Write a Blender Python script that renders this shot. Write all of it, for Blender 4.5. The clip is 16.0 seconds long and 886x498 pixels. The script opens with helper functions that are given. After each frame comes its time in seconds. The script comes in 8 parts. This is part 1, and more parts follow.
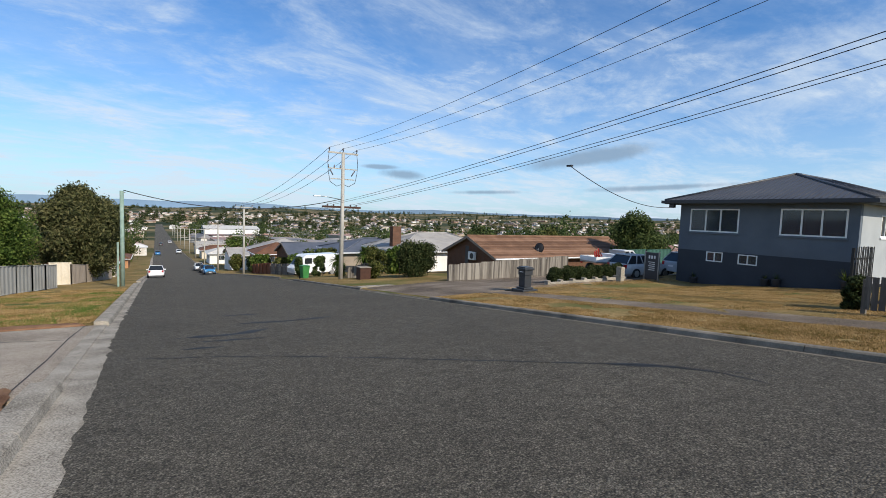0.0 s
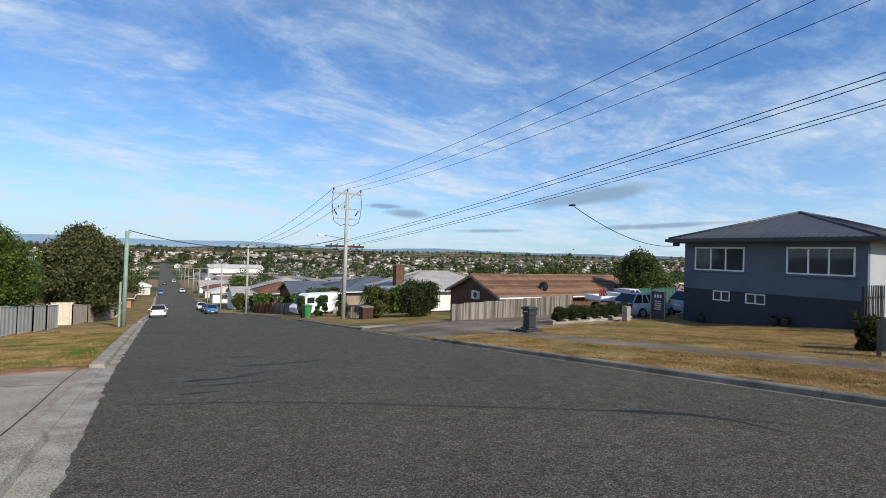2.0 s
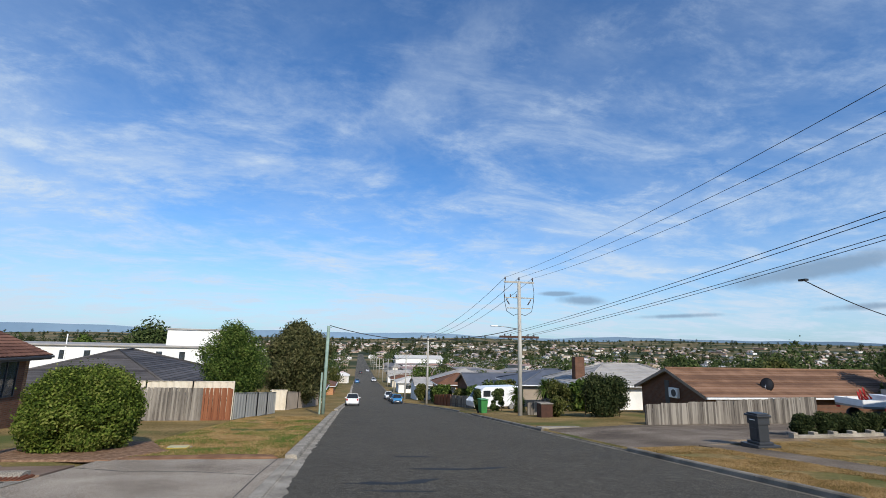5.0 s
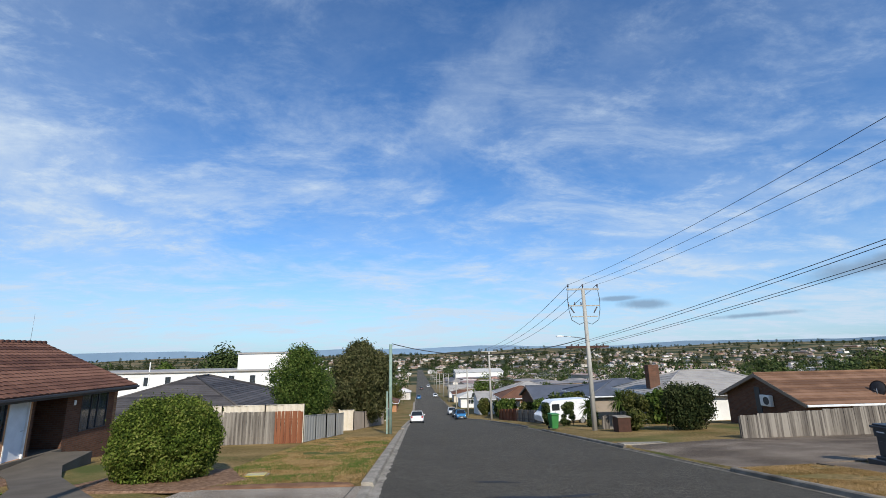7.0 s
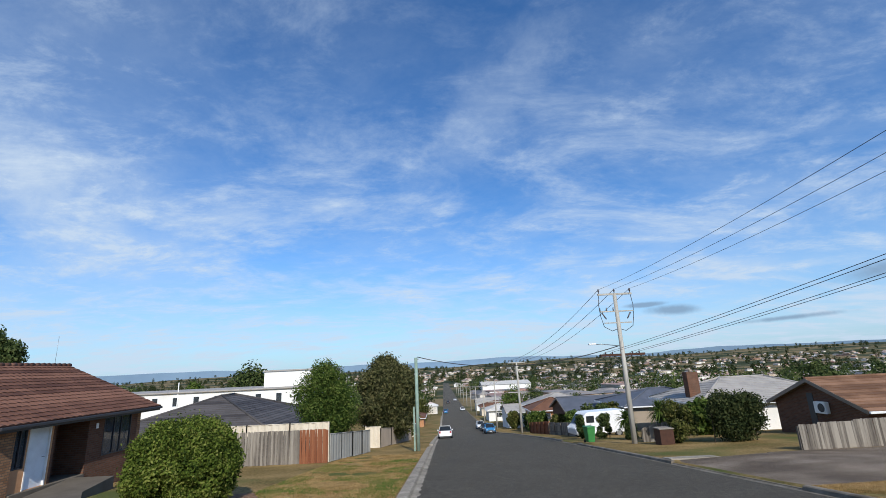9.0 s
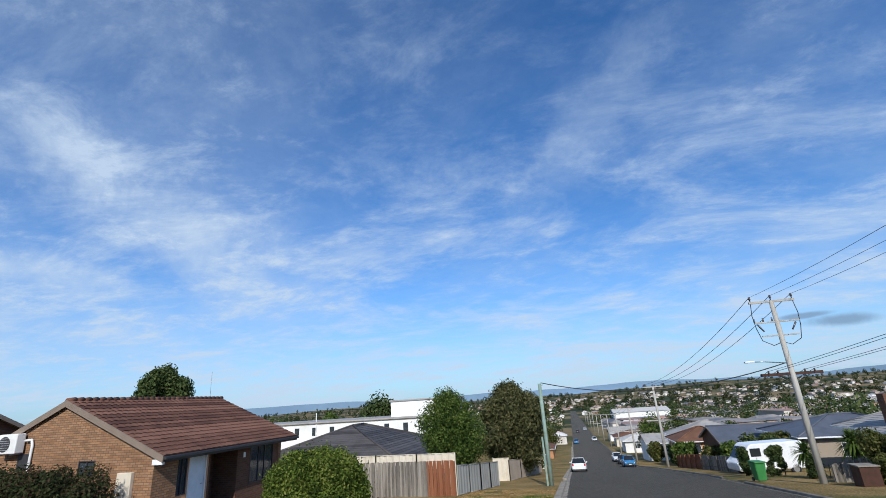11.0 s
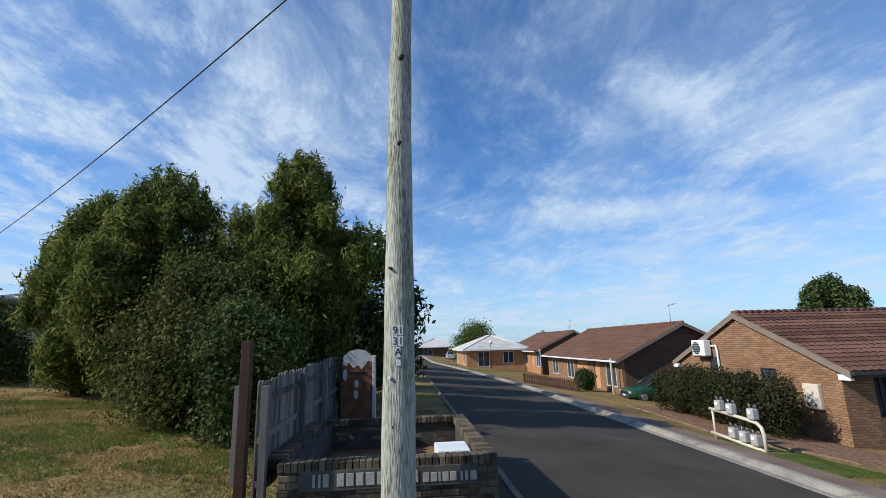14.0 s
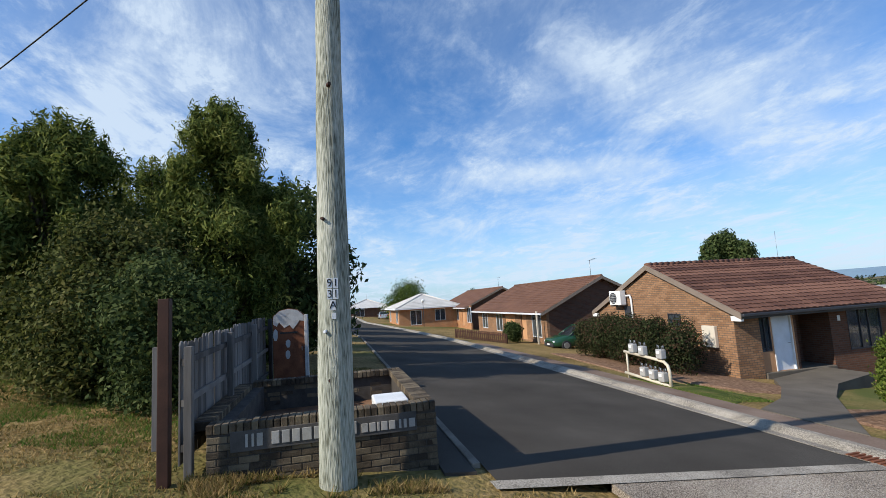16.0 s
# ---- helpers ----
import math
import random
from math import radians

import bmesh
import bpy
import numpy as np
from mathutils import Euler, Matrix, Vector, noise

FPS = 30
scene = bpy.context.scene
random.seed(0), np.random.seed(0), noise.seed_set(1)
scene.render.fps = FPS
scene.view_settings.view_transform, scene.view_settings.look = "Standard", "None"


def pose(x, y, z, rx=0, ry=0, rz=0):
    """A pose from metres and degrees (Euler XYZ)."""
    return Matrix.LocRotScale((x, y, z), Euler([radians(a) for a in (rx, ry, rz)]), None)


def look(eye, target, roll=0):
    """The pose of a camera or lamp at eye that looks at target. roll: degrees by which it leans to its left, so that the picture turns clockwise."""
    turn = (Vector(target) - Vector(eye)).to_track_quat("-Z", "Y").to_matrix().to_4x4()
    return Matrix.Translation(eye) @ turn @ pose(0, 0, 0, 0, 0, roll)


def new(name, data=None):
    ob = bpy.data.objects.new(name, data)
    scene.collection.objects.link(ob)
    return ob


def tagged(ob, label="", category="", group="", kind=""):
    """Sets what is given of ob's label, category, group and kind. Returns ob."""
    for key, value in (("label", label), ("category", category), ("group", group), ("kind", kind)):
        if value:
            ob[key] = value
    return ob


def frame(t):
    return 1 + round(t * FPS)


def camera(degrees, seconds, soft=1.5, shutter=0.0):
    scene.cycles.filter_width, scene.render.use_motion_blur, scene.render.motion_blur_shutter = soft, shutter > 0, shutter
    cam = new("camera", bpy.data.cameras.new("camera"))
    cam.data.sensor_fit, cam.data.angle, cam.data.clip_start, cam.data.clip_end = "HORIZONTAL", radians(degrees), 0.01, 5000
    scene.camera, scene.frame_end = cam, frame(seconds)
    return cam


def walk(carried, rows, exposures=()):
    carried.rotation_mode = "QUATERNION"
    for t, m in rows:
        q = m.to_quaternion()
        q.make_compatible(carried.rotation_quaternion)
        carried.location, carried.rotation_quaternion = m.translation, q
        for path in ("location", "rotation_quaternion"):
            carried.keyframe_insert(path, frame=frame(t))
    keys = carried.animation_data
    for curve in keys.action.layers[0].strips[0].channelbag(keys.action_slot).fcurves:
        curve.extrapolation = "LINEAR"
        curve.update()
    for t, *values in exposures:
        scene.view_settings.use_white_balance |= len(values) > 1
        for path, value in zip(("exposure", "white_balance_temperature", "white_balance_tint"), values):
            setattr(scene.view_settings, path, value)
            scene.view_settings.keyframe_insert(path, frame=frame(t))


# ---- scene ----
cam = camera(87.99, 16.0, soft=0.55)
PATH = [
    (0.0, pose(-0.02, 0.08, 1.68, 85.98, -2.08, -31.95)),
    (0.5, pose(-0.02, 0.07, 1.67, 87.54, -1.97, -32.14)),
    (1.0, pose(-0.04, 0.07, 1.69, 89.89, -2.03, -32.12)),
    (1.5, pose(0.01, 0.09, 1.70, 90.08, -1.89, -31.98)),
    (2.0, pose(0.06, 0.16, 1.72, 90.76, -1.93, -31.51)),
    (2.5, pose(0.22, 0.18, 1.75, 92.23, -1.98, -29.95)),
    (3.0, pose(0.33, 0.25, 1.74, 94.16, -1.60, -27.75)),
    (3.5, pose(0.35, 0.37, 1.73, 96.93, -0.71, -24.22)),
    (4.0, pose(0.40, 0.73, 1.77, 100.10, -0.71, -17.55)),
    (4.5, pose(0.46, 0.82, 1.77, 100.70, -1.49, -13.68)),
    (5.0, pose(0.40, 0.99, 1.78, 101.22, -1.33, -10.13)),
    (7.5, pose(0.08, 1.77, 1.91, 103.11, 1.75, -2.27)),
    (8.0, pose(0.11, 1.99, 1.88, 103.49, 2.33, -1.52)),
    (10.5, pose(-0.11, 3.39, 1.86, 107.07, 2.99, 8.48)),
    (11.0, pose(-0.11, 3.56, 1.83, 108.44, 3.56, 14.60)),
    (11.5, pose(-0.20, 3.73, 1.82, 109.10, 3.68, 22.91)),
    (12.0, pose(-0.26, 3.95, 1.83, 109.27, 4.00, 34.91)),
    (12.5, pose(-0.18, 3.98, 1.74, 108.49, 5.37, 48.74)),
    (13.0, pose(-0.24, 4.08, 1.71, 108.71, 3.13, 63.66)),
    (13.5, pose(-0.26, 4.00, 1.78, 107.01, 4.18, 75.70)),
    (14.0, pose(-0.36, 4.08, 1.85, 101.63, 1.51, 85.11)),
    (14.5, pose(-0.46, 4.03, 1.82, 96.70, 0.54, 87.02)),
    (15.0, pose(-0.52, 4.04, 1.81, 96.39, -0.29, 84.29)),
    (15.5, pose(-0.55, 3.99, 1.80, 97.34, 1.82, 82.76)),
    (16.0, pose(-0.52, 4.03, 1.74, 96.38, 3.44, 76.72)),
]
walk(cam, PATH, exposures=[(0.0, 0.04, 6650, 10), (3.0, 0.0, 6500, 10), (5.0, -0.06, 6400, 10), (8.0, -0.07, 6350, 10), (11.0, -0.15, 6050, 10), (13.0, -0.14, 6000, 10), (14.5, 0.0, 6300, 10), (16.0, 0.08, 6400, 10)])

# ---- sky, sun and exposure ----
SUN_AZ, SUN_EL = radians(167), radians(35)      # from +y towards +x; the sun stands behind the start of the walk
world = bpy.data.worlds.new("world")
scene.world = world
world.use_nodes = True
wt = world.node_tree
wt.nodes.clear()


def wnode(kind, **kw):
    n = wt.nodes.new(kind)
    for k, v in kw.items():
        n.inputs[k].default_value = v
    return n


def wmath(op, a, b=None):
    n = wt.nodes.new("ShaderNodeMath")
    n.operation = op
    for i, v in enumerate((a, b)):
        if v is None:
            continue
        if isinstance(v, (int, float)):
            n.inputs[i].default_value = v
        else:
            wt.links.new(v, n.inputs[i])
    return n.outputs[0]


sky = wt.nodes.new("ShaderNodeTexSky")
sky.sky_type, sky.sun_disc = "NISHITA", False
sky.sun_elevation, sky.sun_rotation = SUN_EL, SUN_AZ
sky.altitude, sky.air_density, sky.dust_density, sky.ozone_density = 100, 1.0, 0.6, 2.0
tc = wt.nodes.new("ShaderNodeTexCoord")
sep = wt.nodes.new("ShaderNodeSeparateXYZ")
wt.links.new(tc.outputs["Generated"], sep.inputs[0])
up = wmath("ADD", wmath("MAXIMUM", sep.outputs[2], 0.0), 0.16)
comb = wt.nodes.new("ShaderNodeCombineXYZ")
wt.links.new(wmath("DIVIDE", sep.outputs[0], up), comb.inputs[0])
wt.links.new(wmath("DIVIDE", sep.outputs[1], up), comb.inputs[1])


def cloud_layer(scale, stretch, turn, detail, low, high, warp):
    mp = wt.nodes.new("ShaderNodeMapping")
    mp.inputs["Rotation"].default_value = (0, 0, radians(turn))
    mp.inputs["Scale"].default_value = (scale, scale * stretch, 1)
    wt.links.new(comb.outputs[0], mp.inputs[0])
    nz = wnode("ShaderNodeTexNoise", Scale=1.0, Detail=detail, Roughness=0.68, Distortion=warp)
    wt.links.new(mp.outputs[0], nz.inputs["Vector"])
    mr = wt.nodes.new("ShaderNodeMapRange")
    mr.interpolation_type = "SMOOTHSTEP"
    mr.inputs["From Min"].default_value, mr.inputs["From Max"].default_value = low, high
    wt.links.new(nz.outputs["Fac"], mr.inputs["Value"])
    return mr.outputs[0]


veil = cloud_layer(0.5, 1.2, 25, 8.0, 0.36, 0.68, 0.3)
wisps = cloud_layer(1.15, 1.6, -38, 11.0, 0.44, 0.74, 0.45)
puffs = cloud_layer(3.2, 1.35, 12, 10.0, 0.47, 0.70, 0.3)
cover = wmath("ADD", wmath("MULTIPLY", veil, 0.30), wmath("MULTIPLY", wisps, 0.60))
cover = wmath("ADD", cover, wmath("MULTIPLY", wmath("MULTIPLY", puffs, wmath("ADD", veil, 0.25)), 0.45))
thin = wt.nodes.new("ShaderNodeMapRange")
for key, v in (("From Min", 0.25), ("From Max", 0.7), ("To Min", 1.0), ("To Max", 0.5)):
    thin.inputs[key].default_value = v
wt.links.new(sep.outputs[2], thin.inputs["Value"])
cover = wmath("MULTIPLY", cover, thin.outputs[0])
# thicker bright cloud on the side towards the sun
sunward = wt.nodes.new("ShaderNodeMapRange")
sunward.interpolation_type = "SMOOTHSTEP"
sunward.inputs["From Min"].default_value, sunward.inputs["From Max"].default_value = 0.62, 0.93
wt.links.new(wmath("ADD", wmath("MULTIPLY", sep.outputs[0], -0.8), wmath("MULTIPLY", sep.outputs[1], -0.6)), sunward.inputs["Value"])
thick = wmath("ADD", wmath("MULTIPLY", wisps, 0.55), wmath("ADD", wmath("MULTIPLY", puffs, 0.35), 0.1))
cover = wmath("ADD", cover, wmath("MULTIPLY", sunward.outputs[0], thick))
low_haze = wt.nodes.new("ShaderNodeMapRange")
low_haze.interpolation_type = "SMOOTHSTEP"
for key, v in (("From Min", 0.32), ("From Max", 0.0), ("To Min", 0.0), ("To Max", 0.44)):
    low_haze.inputs[key].default_value = v
wt.links.new(sep.outputs[2], low_haze.inputs["Value"])
cover = wmath("MINIMUM", wmath("ADD", cover, low_haze.outputs[0]), 0.9)


def cloud_patch(az, el, wide, high, tilt, soft=0.55):
    """The cover of one separate cloud at a bearing and height, in degrees, with a frayed edge."""
    du = wmath("SUBTRACT", wmath("ARCTAN2", sep.outputs[0], sep.outputs[1]), radians(az))
    dv = wmath("SUBTRACT", wmath("ARCSINE", sep.outputs[2]), radians(el))
    c, k = math.cos(radians(tilt)), math.sin(radians(tilt))
    u = wmath("DIVIDE", wmath("ADD", wmath("MULTIPLY", du, c), wmath("MULTIPLY", dv, k)), radians(wide))
    v = wmath("DIVIDE", wmath("SUBTRACT", wmath("MULTIPLY", dv, c), wmath("MULTIPLY", du, k)), radians(high))
    r = wmath("SQRT", wmath("ADD", wmath("MULTIPLY", u, u), wmath("MULTIPLY", v, v)))
    r = wmath("ADD", r, wmath("MULTIPLY", wmath("SUBTRACT", fray.outputs["Fac"], 0.5), min(1.0, soft * 2.0) * 1.6))
    m = wt.nodes.new("ShaderNodeMapRange")
    m.interpolation_type = "SMOOTHSTEP"
    for key, w in (("From Min", 1.0), ("From Max", 1.0 - soft), ("To Min", 0.0), ("To Max", 1.0)):
        m.inputs[key].default_value = w
    wt.links.new(r, m.inputs["Value"])
    return m.outputs[0]


fray = wnode("ShaderNodeTexNoise", Scale=9.0, Detail=9.0, Roughness=0.66)
wt.links.new(tc.outputs["Generated"], fray.inputs["Vector"])
for az, el, wide, high, tilt, amount in ((-60, 14.3, 16, 2.6, -3, 0.5), (-55, 25.5, 9, 4.5, -35, 0.45), (-46, 20, 15, 6, -18, 0.3), (8, 31, 19, 6, 38, 0.2), (-38, 17, 14, 7, -20, 0.25), (32, 9.5, 8, 1.3, -12, 0.35)):
    cover = wmath("MINIMUM", wmath("ADD", cover, wmath("MULTIPLY", cloud_patch(az, el, wide, high, tilt, 0.95), amount)), 0.92)
grey = cloud_patch(23.9, 5.8, 3.2, 0.4, 0, 0.7)
for az, el, wide, high, tilt in ((26.8, 5.0, 3.3, 0.75, -3), (48.5, 7.4, 10.5, 1.15, 9), (37, 3.2, 6.0, 0.4, 2), (58, 4.2, 9, 0.45, 3)):
    grey = wmath("MAXIMUM", grey, cloud_patch(az, el, wide, high, tilt, 0.7))
bg_sky, bg_cloud = wnode("ShaderNodeBackground", Strength=0.118), wnode("ShaderNodeBackground", Strength=0.90)
bg_cloud.inputs["Color"].default_value = (0.72, 0.85, 1.0, 1)
tint = wt.nodes.new("ShaderNodeMix")
tint.data_type, tint.blend_type = "RGBA", "MULTIPLY"
tint.inputs["Factor"].default_value = 1.0
tint.inputs["B"].default_value = (0.52, 0.95, 1.36, 1)
wt.links.new(sky.outputs[0], tint.inputs["A"])
wt.links.new(tint.outputs["Result"], bg_sky.inputs["Color"])
mixw, outw = wt.nodes.new("ShaderNodeMixShader"), wt.nodes.new("ShaderNodeOutputWorld")
wt.links.new(cover, mixw.inputs[0])
wt.links.new(bg_sky.outputs[0], mixw.inputs[1])
wt.links.new(bg_cloud.outputs[0], mixw.inputs[2])
bg_grey, mixg = wnode("ShaderNodeBackground", Strength=0.5), wt.nodes.new("ShaderNodeMixShader")
bg_grey.inputs["Color"].default_value = (0.5, 0.72, 1.0, 1)
wt.links.new(wmath("MULTIPLY", grey, 0.8), mixg.inputs[0])
wt.links.new(mixw.outputs[0], mixg.inputs[1])
wt.links.new(bg_grey.outputs[0], mixg.inputs[2])
wt.links.new(mixg.outputs[0], outw.inputs[0])

sun = new("sun", bpy.data.lights.new("sun", "SUN"))
sun.data.energy, sun.data.angle, sun.data.color = 5.0, radians(0.55), (1.0, 0.925, 0.80)
sun_way = Vector((math.sin(SUN_AZ) * math.cos(SUN_EL), math.cos(SUN_AZ) * math.cos(SUN_EL), math.sin(SUN_EL)))
sun.matrix_world = look(sun_way * 60, (0, 0, 0))

# ---- materials ----


def material(name, colors, rough=0.8, scale=6.0, fine=60.0, bump=0.3, bump_size=0.02, metal=0.0, island=False, each=False, spec=0.3, coords="Object", mixing=(1.1, 0.45)):
    """Colour ramp over two scales of noise, with fine relief."""
    m = bpy.data.materials.new(name)
    m.use_nodes = True
    nt = m.node_tree
    bsdf = nt.nodes["Principled BSDF"]
    bsdf.inputs["Roughness"].default_value = rough
    bsdf.inputs["Metallic"].default_value = metal
    bsdf.inputs["Specular IOR Level"].default_value = spec
    co = nt.nodes.new("ShaderNodeTexCoord")
    n1, n2 = nt.nodes.new("ShaderNodeTexNoise"), nt.nodes.new("ShaderNodeTexNoise")
    n1.inputs["Scale"].default_value, n1.inputs["Detail"].default_value = scale, 4
    n2.inputs["Scale"].default_value, n2.inputs["Detail"].default_value = fine, 3
    src = co.outputs["Object"]
    if coords == "World":
        src = nt.nodes.new("ShaderNodeNewGeometry").outputs["Position"]
    for n in (n1, n2):
        nt.links.new(src, n.inputs["Vector"])
    mix = nt.nodes.new("ShaderNodeMath")
    mix.operation = "MULTIPLY_ADD"
    nt.links.new(n2.outputs[0], mix.inputs[0])
    mix.inputs[1].default_value = mixing[1]
    half = nt.nodes.new("ShaderNodeMath")
    half.operation = "MULTIPLY_ADD"
    nt.links.new(n1.outputs[0], half.inputs[0])
    half.inputs[1].default_value, half.inputs[2].default_value = mixing[0], 0.5 - (mixing[0] + mixing[1]) / 2
    nt.links.new(half.outputs[0], mix.inputs[2])
    fac = mix.outputs[0]
    if island or each:
        rnd = nt.nodes.new("ShaderNodeNewGeometry").outputs["Random Per Island"] if island else nt.nodes.new("ShaderNodeObjectInfo").outputs["Random"]
        ad = nt.nodes.new("ShaderNodeMath")
        ad.operation = "MULTIPLY_ADD"
        nt.links.new(rnd, ad.inputs[0])
        ad.inputs[1].default_value = 0.6
        sub = nt.nodes.new("ShaderNodeMath")
        sub.operation = "SUBTRACT"
        nt.links.new(fac, sub.inputs[0])
        sub.inputs[1].default_value = 0.3
        nt.links.new(sub.outputs[0], ad.inputs[2])
        fac = ad.outputs[0]
    ramp = nt.nodes.new("ShaderNodeValToRGB")
    while len(ramp.color_ramp.elements) < len(colors):
        ramp.color_ramp.elements.new(0.5)
    for i, c in enumerate(colors):
        e = ramp.color_ramp.elements[i]
        e.position = 0.2 + 0.6 * i / max(1, len(colors) - 1)
        e.color = (*c, 1)
    nt.links.new(fac, ramp.inputs[0])
    nt.links.new(ramp.outputs[0], bsdf.inputs["Base Color"])
    if bump:
        bp = nt.nodes.new("ShaderNodeBump")
        bp.inputs["Strength"].default_value, bp.inputs["Distance"].default_value = bump, bump_size
        nt.links.new(mix.outputs[0], bp.inputs["Height"])
        nt.links.new(bp.outputs[0], bsdf.inputs["Normal"])
    return m


def brick_material(name, c1, c2, mortar, coords="Object"):
    """Stretcher-bond brickwork for walls that run along x or y: 230 by 76 mm, 10 mm joints."""
    m = bpy.data.materials.new(name)
    m.use_nodes = True
    nt = m.node_tree
    bsdf = nt.nodes["Principled BSDF"]
    bsdf.inputs["Roughness"].default_value = 0.9
    bsdf.inputs["Specular IOR Level"].default_value = 0.2
    co = nt.nodes.new("ShaderNodeTexCoord")
    sp = nt.nodes.new("ShaderNodeSeparateXYZ")
    nt.links.new(co.outputs[coords], sp.inputs[0])
    ad = nt.nodes.new("ShaderNodeMath")
    nt.links.new(sp.outputs[0], ad.inputs[0])
    nt.links.new(sp.outputs[1], ad.inputs[1])
    cb = nt.nodes.new("ShaderNodeCombineXYZ")
    nt.links.new(ad.outputs[0], cb.inputs[0])
    nt.links.new(sp.outputs[2], cb.inputs[1])
    br = nt.nodes.new("ShaderNodeTexBrick")
    br.inputs["Scale"].default_value = 1.0
    br.inputs["Brick Width"].default_value, br.inputs["Row Height"].default_value = 0.24, 0.086
    br.inputs["Mortar Size"].default_value, br.inputs["Mortar Smooth"].default_value = 0.011, 0.2
    br.inputs["Color1"].default_value, br.inputs["Color2"].default_value, br.inputs["Mortar"].default_value = (*c1, 1), (*c2, 1), (*mortar, 1)
    nt.links.new(cb.outputs[0], br.inputs["Vector"])
    nz = nt.nodes.new("ShaderNodeTexNoise")
    nz.inputs["Scale"].default_value, nz.inputs["Detail"].default_value = 1.3, 6
    nt.links.new(co.outputs[coords], nz.inputs["Vector"])
    mx = nt.nodes.new("ShaderNodeMix")
    mx.data_type, mx.blend_type = "RGBA", "MULTIPLY"
    mr = nt.nodes.new("ShaderNodeMapRange")
    mr.inputs["To Min"].default_value, mr.inputs["To Max"].default_value = 0.65, 1.25
    nt.links.new(nz.outputs[0], mr.inputs["Value"])
    mx.inputs["Factor"].default_value = 1.0
    nt.links.new(br.outputs["Color"], mx.inputs["A"])
    nt.links.new(mr.outputs[0], mx.inputs["B"])
    nt.links.new(mx.outputs["Result"], bsdf.inputs["Base Color"])
    bp = nt.nodes.new("ShaderNodeBump")
    bp.inputs["Strength"].default_value, bp.inputs["Distance"].default_value = 0.6, 0.008
    inv = nt.nodes.new("ShaderNodeMath")
    inv.operation = "SUBTRACT"
    inv.inputs[0].default_value = 1.0
    nt.links.new(br.outputs["Fac"], inv.inputs[1])
    nt.links.new(inv.outputs[0], bp.inputs["Height"])
    nt.links.new(bp.outputs[0], bsdf.inputs["Normal"])
    return m


def chip_seal(name, base):
    """Stone chips set in bitumen, with worn and bleeding patches."""
    m = bpy.data.materials.new(name)
    m.use_nodes = True
    nt = m.node_tree
    bsdf = nt.nodes["Principled BSDF"]
    bsdf.inputs["Roughness"].default_value, bsdf.inputs["Specular IOR Level"].default_value = 0.85, 0.16
    pos = nt.nodes.new("ShaderNodeNewGeometry").outputs["Position"]

    def calc(op, a, b):
        n = nt.nodes.new("ShaderNodeMath")
        n.operation = op
        for i, v in enumerate((a, b)):
            if isinstance(v, (int, float)):
                n.inputs[i].default_value = v
            else:
                nt.links.new(v, n.inputs[i])
        return n.outputs[0]

    def cloud(scale, detail, rough, low, high, lo, hi):
        n, r = nt.nodes.new("ShaderNodeTexNoise"), nt.nodes.new("ShaderNodeMapRange")
        n.inputs["Scale"].default_value, n.inputs["Detail"].default_value, n.inputs["Roughness"].default_value = scale, detail, rough
        nt.links.new(pos, n.inputs["Vector"])
        for key, v in (("From Min", low), ("From Max", high), ("To Min", lo), ("To Max", hi)):
            r.inputs[key].default_value = v
        nt.links.new(n.outputs[0], r.inputs["Value"])
        return r.outputs[0]

    chips = nt.nodes.new("ShaderNodeTexVoronoi")
    chips.inputs["Scale"].default_value = 62
    nt.links.new(pos, chips.inputs["Vector"])
    tone = nt.nodes.new("ShaderNodeSeparateColor")
    nt.links.new(chips.outputs["Color"], tone.inputs[0])
    stone = calc("ADD", calc("MULTIPLY", calc("POWER", tone.outputs[0], 2.5), 1.2), 0.66)
    gap = nt.nodes.new("ShaderNodeMapRange")
    for key, v in (("From Min", 0.35), ("From Max", 0.75), ("To Min", 1.0), ("To Max", 0.35)):
        gap.inputs[key].default_value = v
    nt.links.new(chips.outputs["Distance"], gap.inputs["Value"])
    value = calc("MULTIPLY", stone, gap.outputs[0])
    value = calc("MULTIPLY", value, cloud(22, 3, 0.7, 0.3, 0.7, 0.62, 1.38))
    value = calc("MULTIPLY", value, cloud(4.0, 5, 0.75, 0.3, 0.7, 0.74, 1.26))
    value = calc("MULTIPLY", value, cloud(0.4, 4, 0.6, 0.3, 0.7, 0.9, 1.1))
    col = nt.nodes.new("ShaderNodeMix")
    col.data_type, col.blend_type = "RGBA", "MULTIPLY"
    col.inputs["Factor"].default_value = 1.0
    col.inputs["A"].default_value = (*base, 1)
    nt.links.new(value, col.inputs["B"])
    nt.links.new(col.outputs["Result"], bsdf.inputs["Base Color"])
    bp = nt.nodes.new("ShaderNodeBump")
    bp.inputs["Strength"].default_value, bp.inputs["Distance"].default_value = 0.9, 0.012
    nt.links.new(value, bp.inputs["Height"])
    nt.links.new(bp.outputs[0], bsdf.inputs["Normal"])
    return m


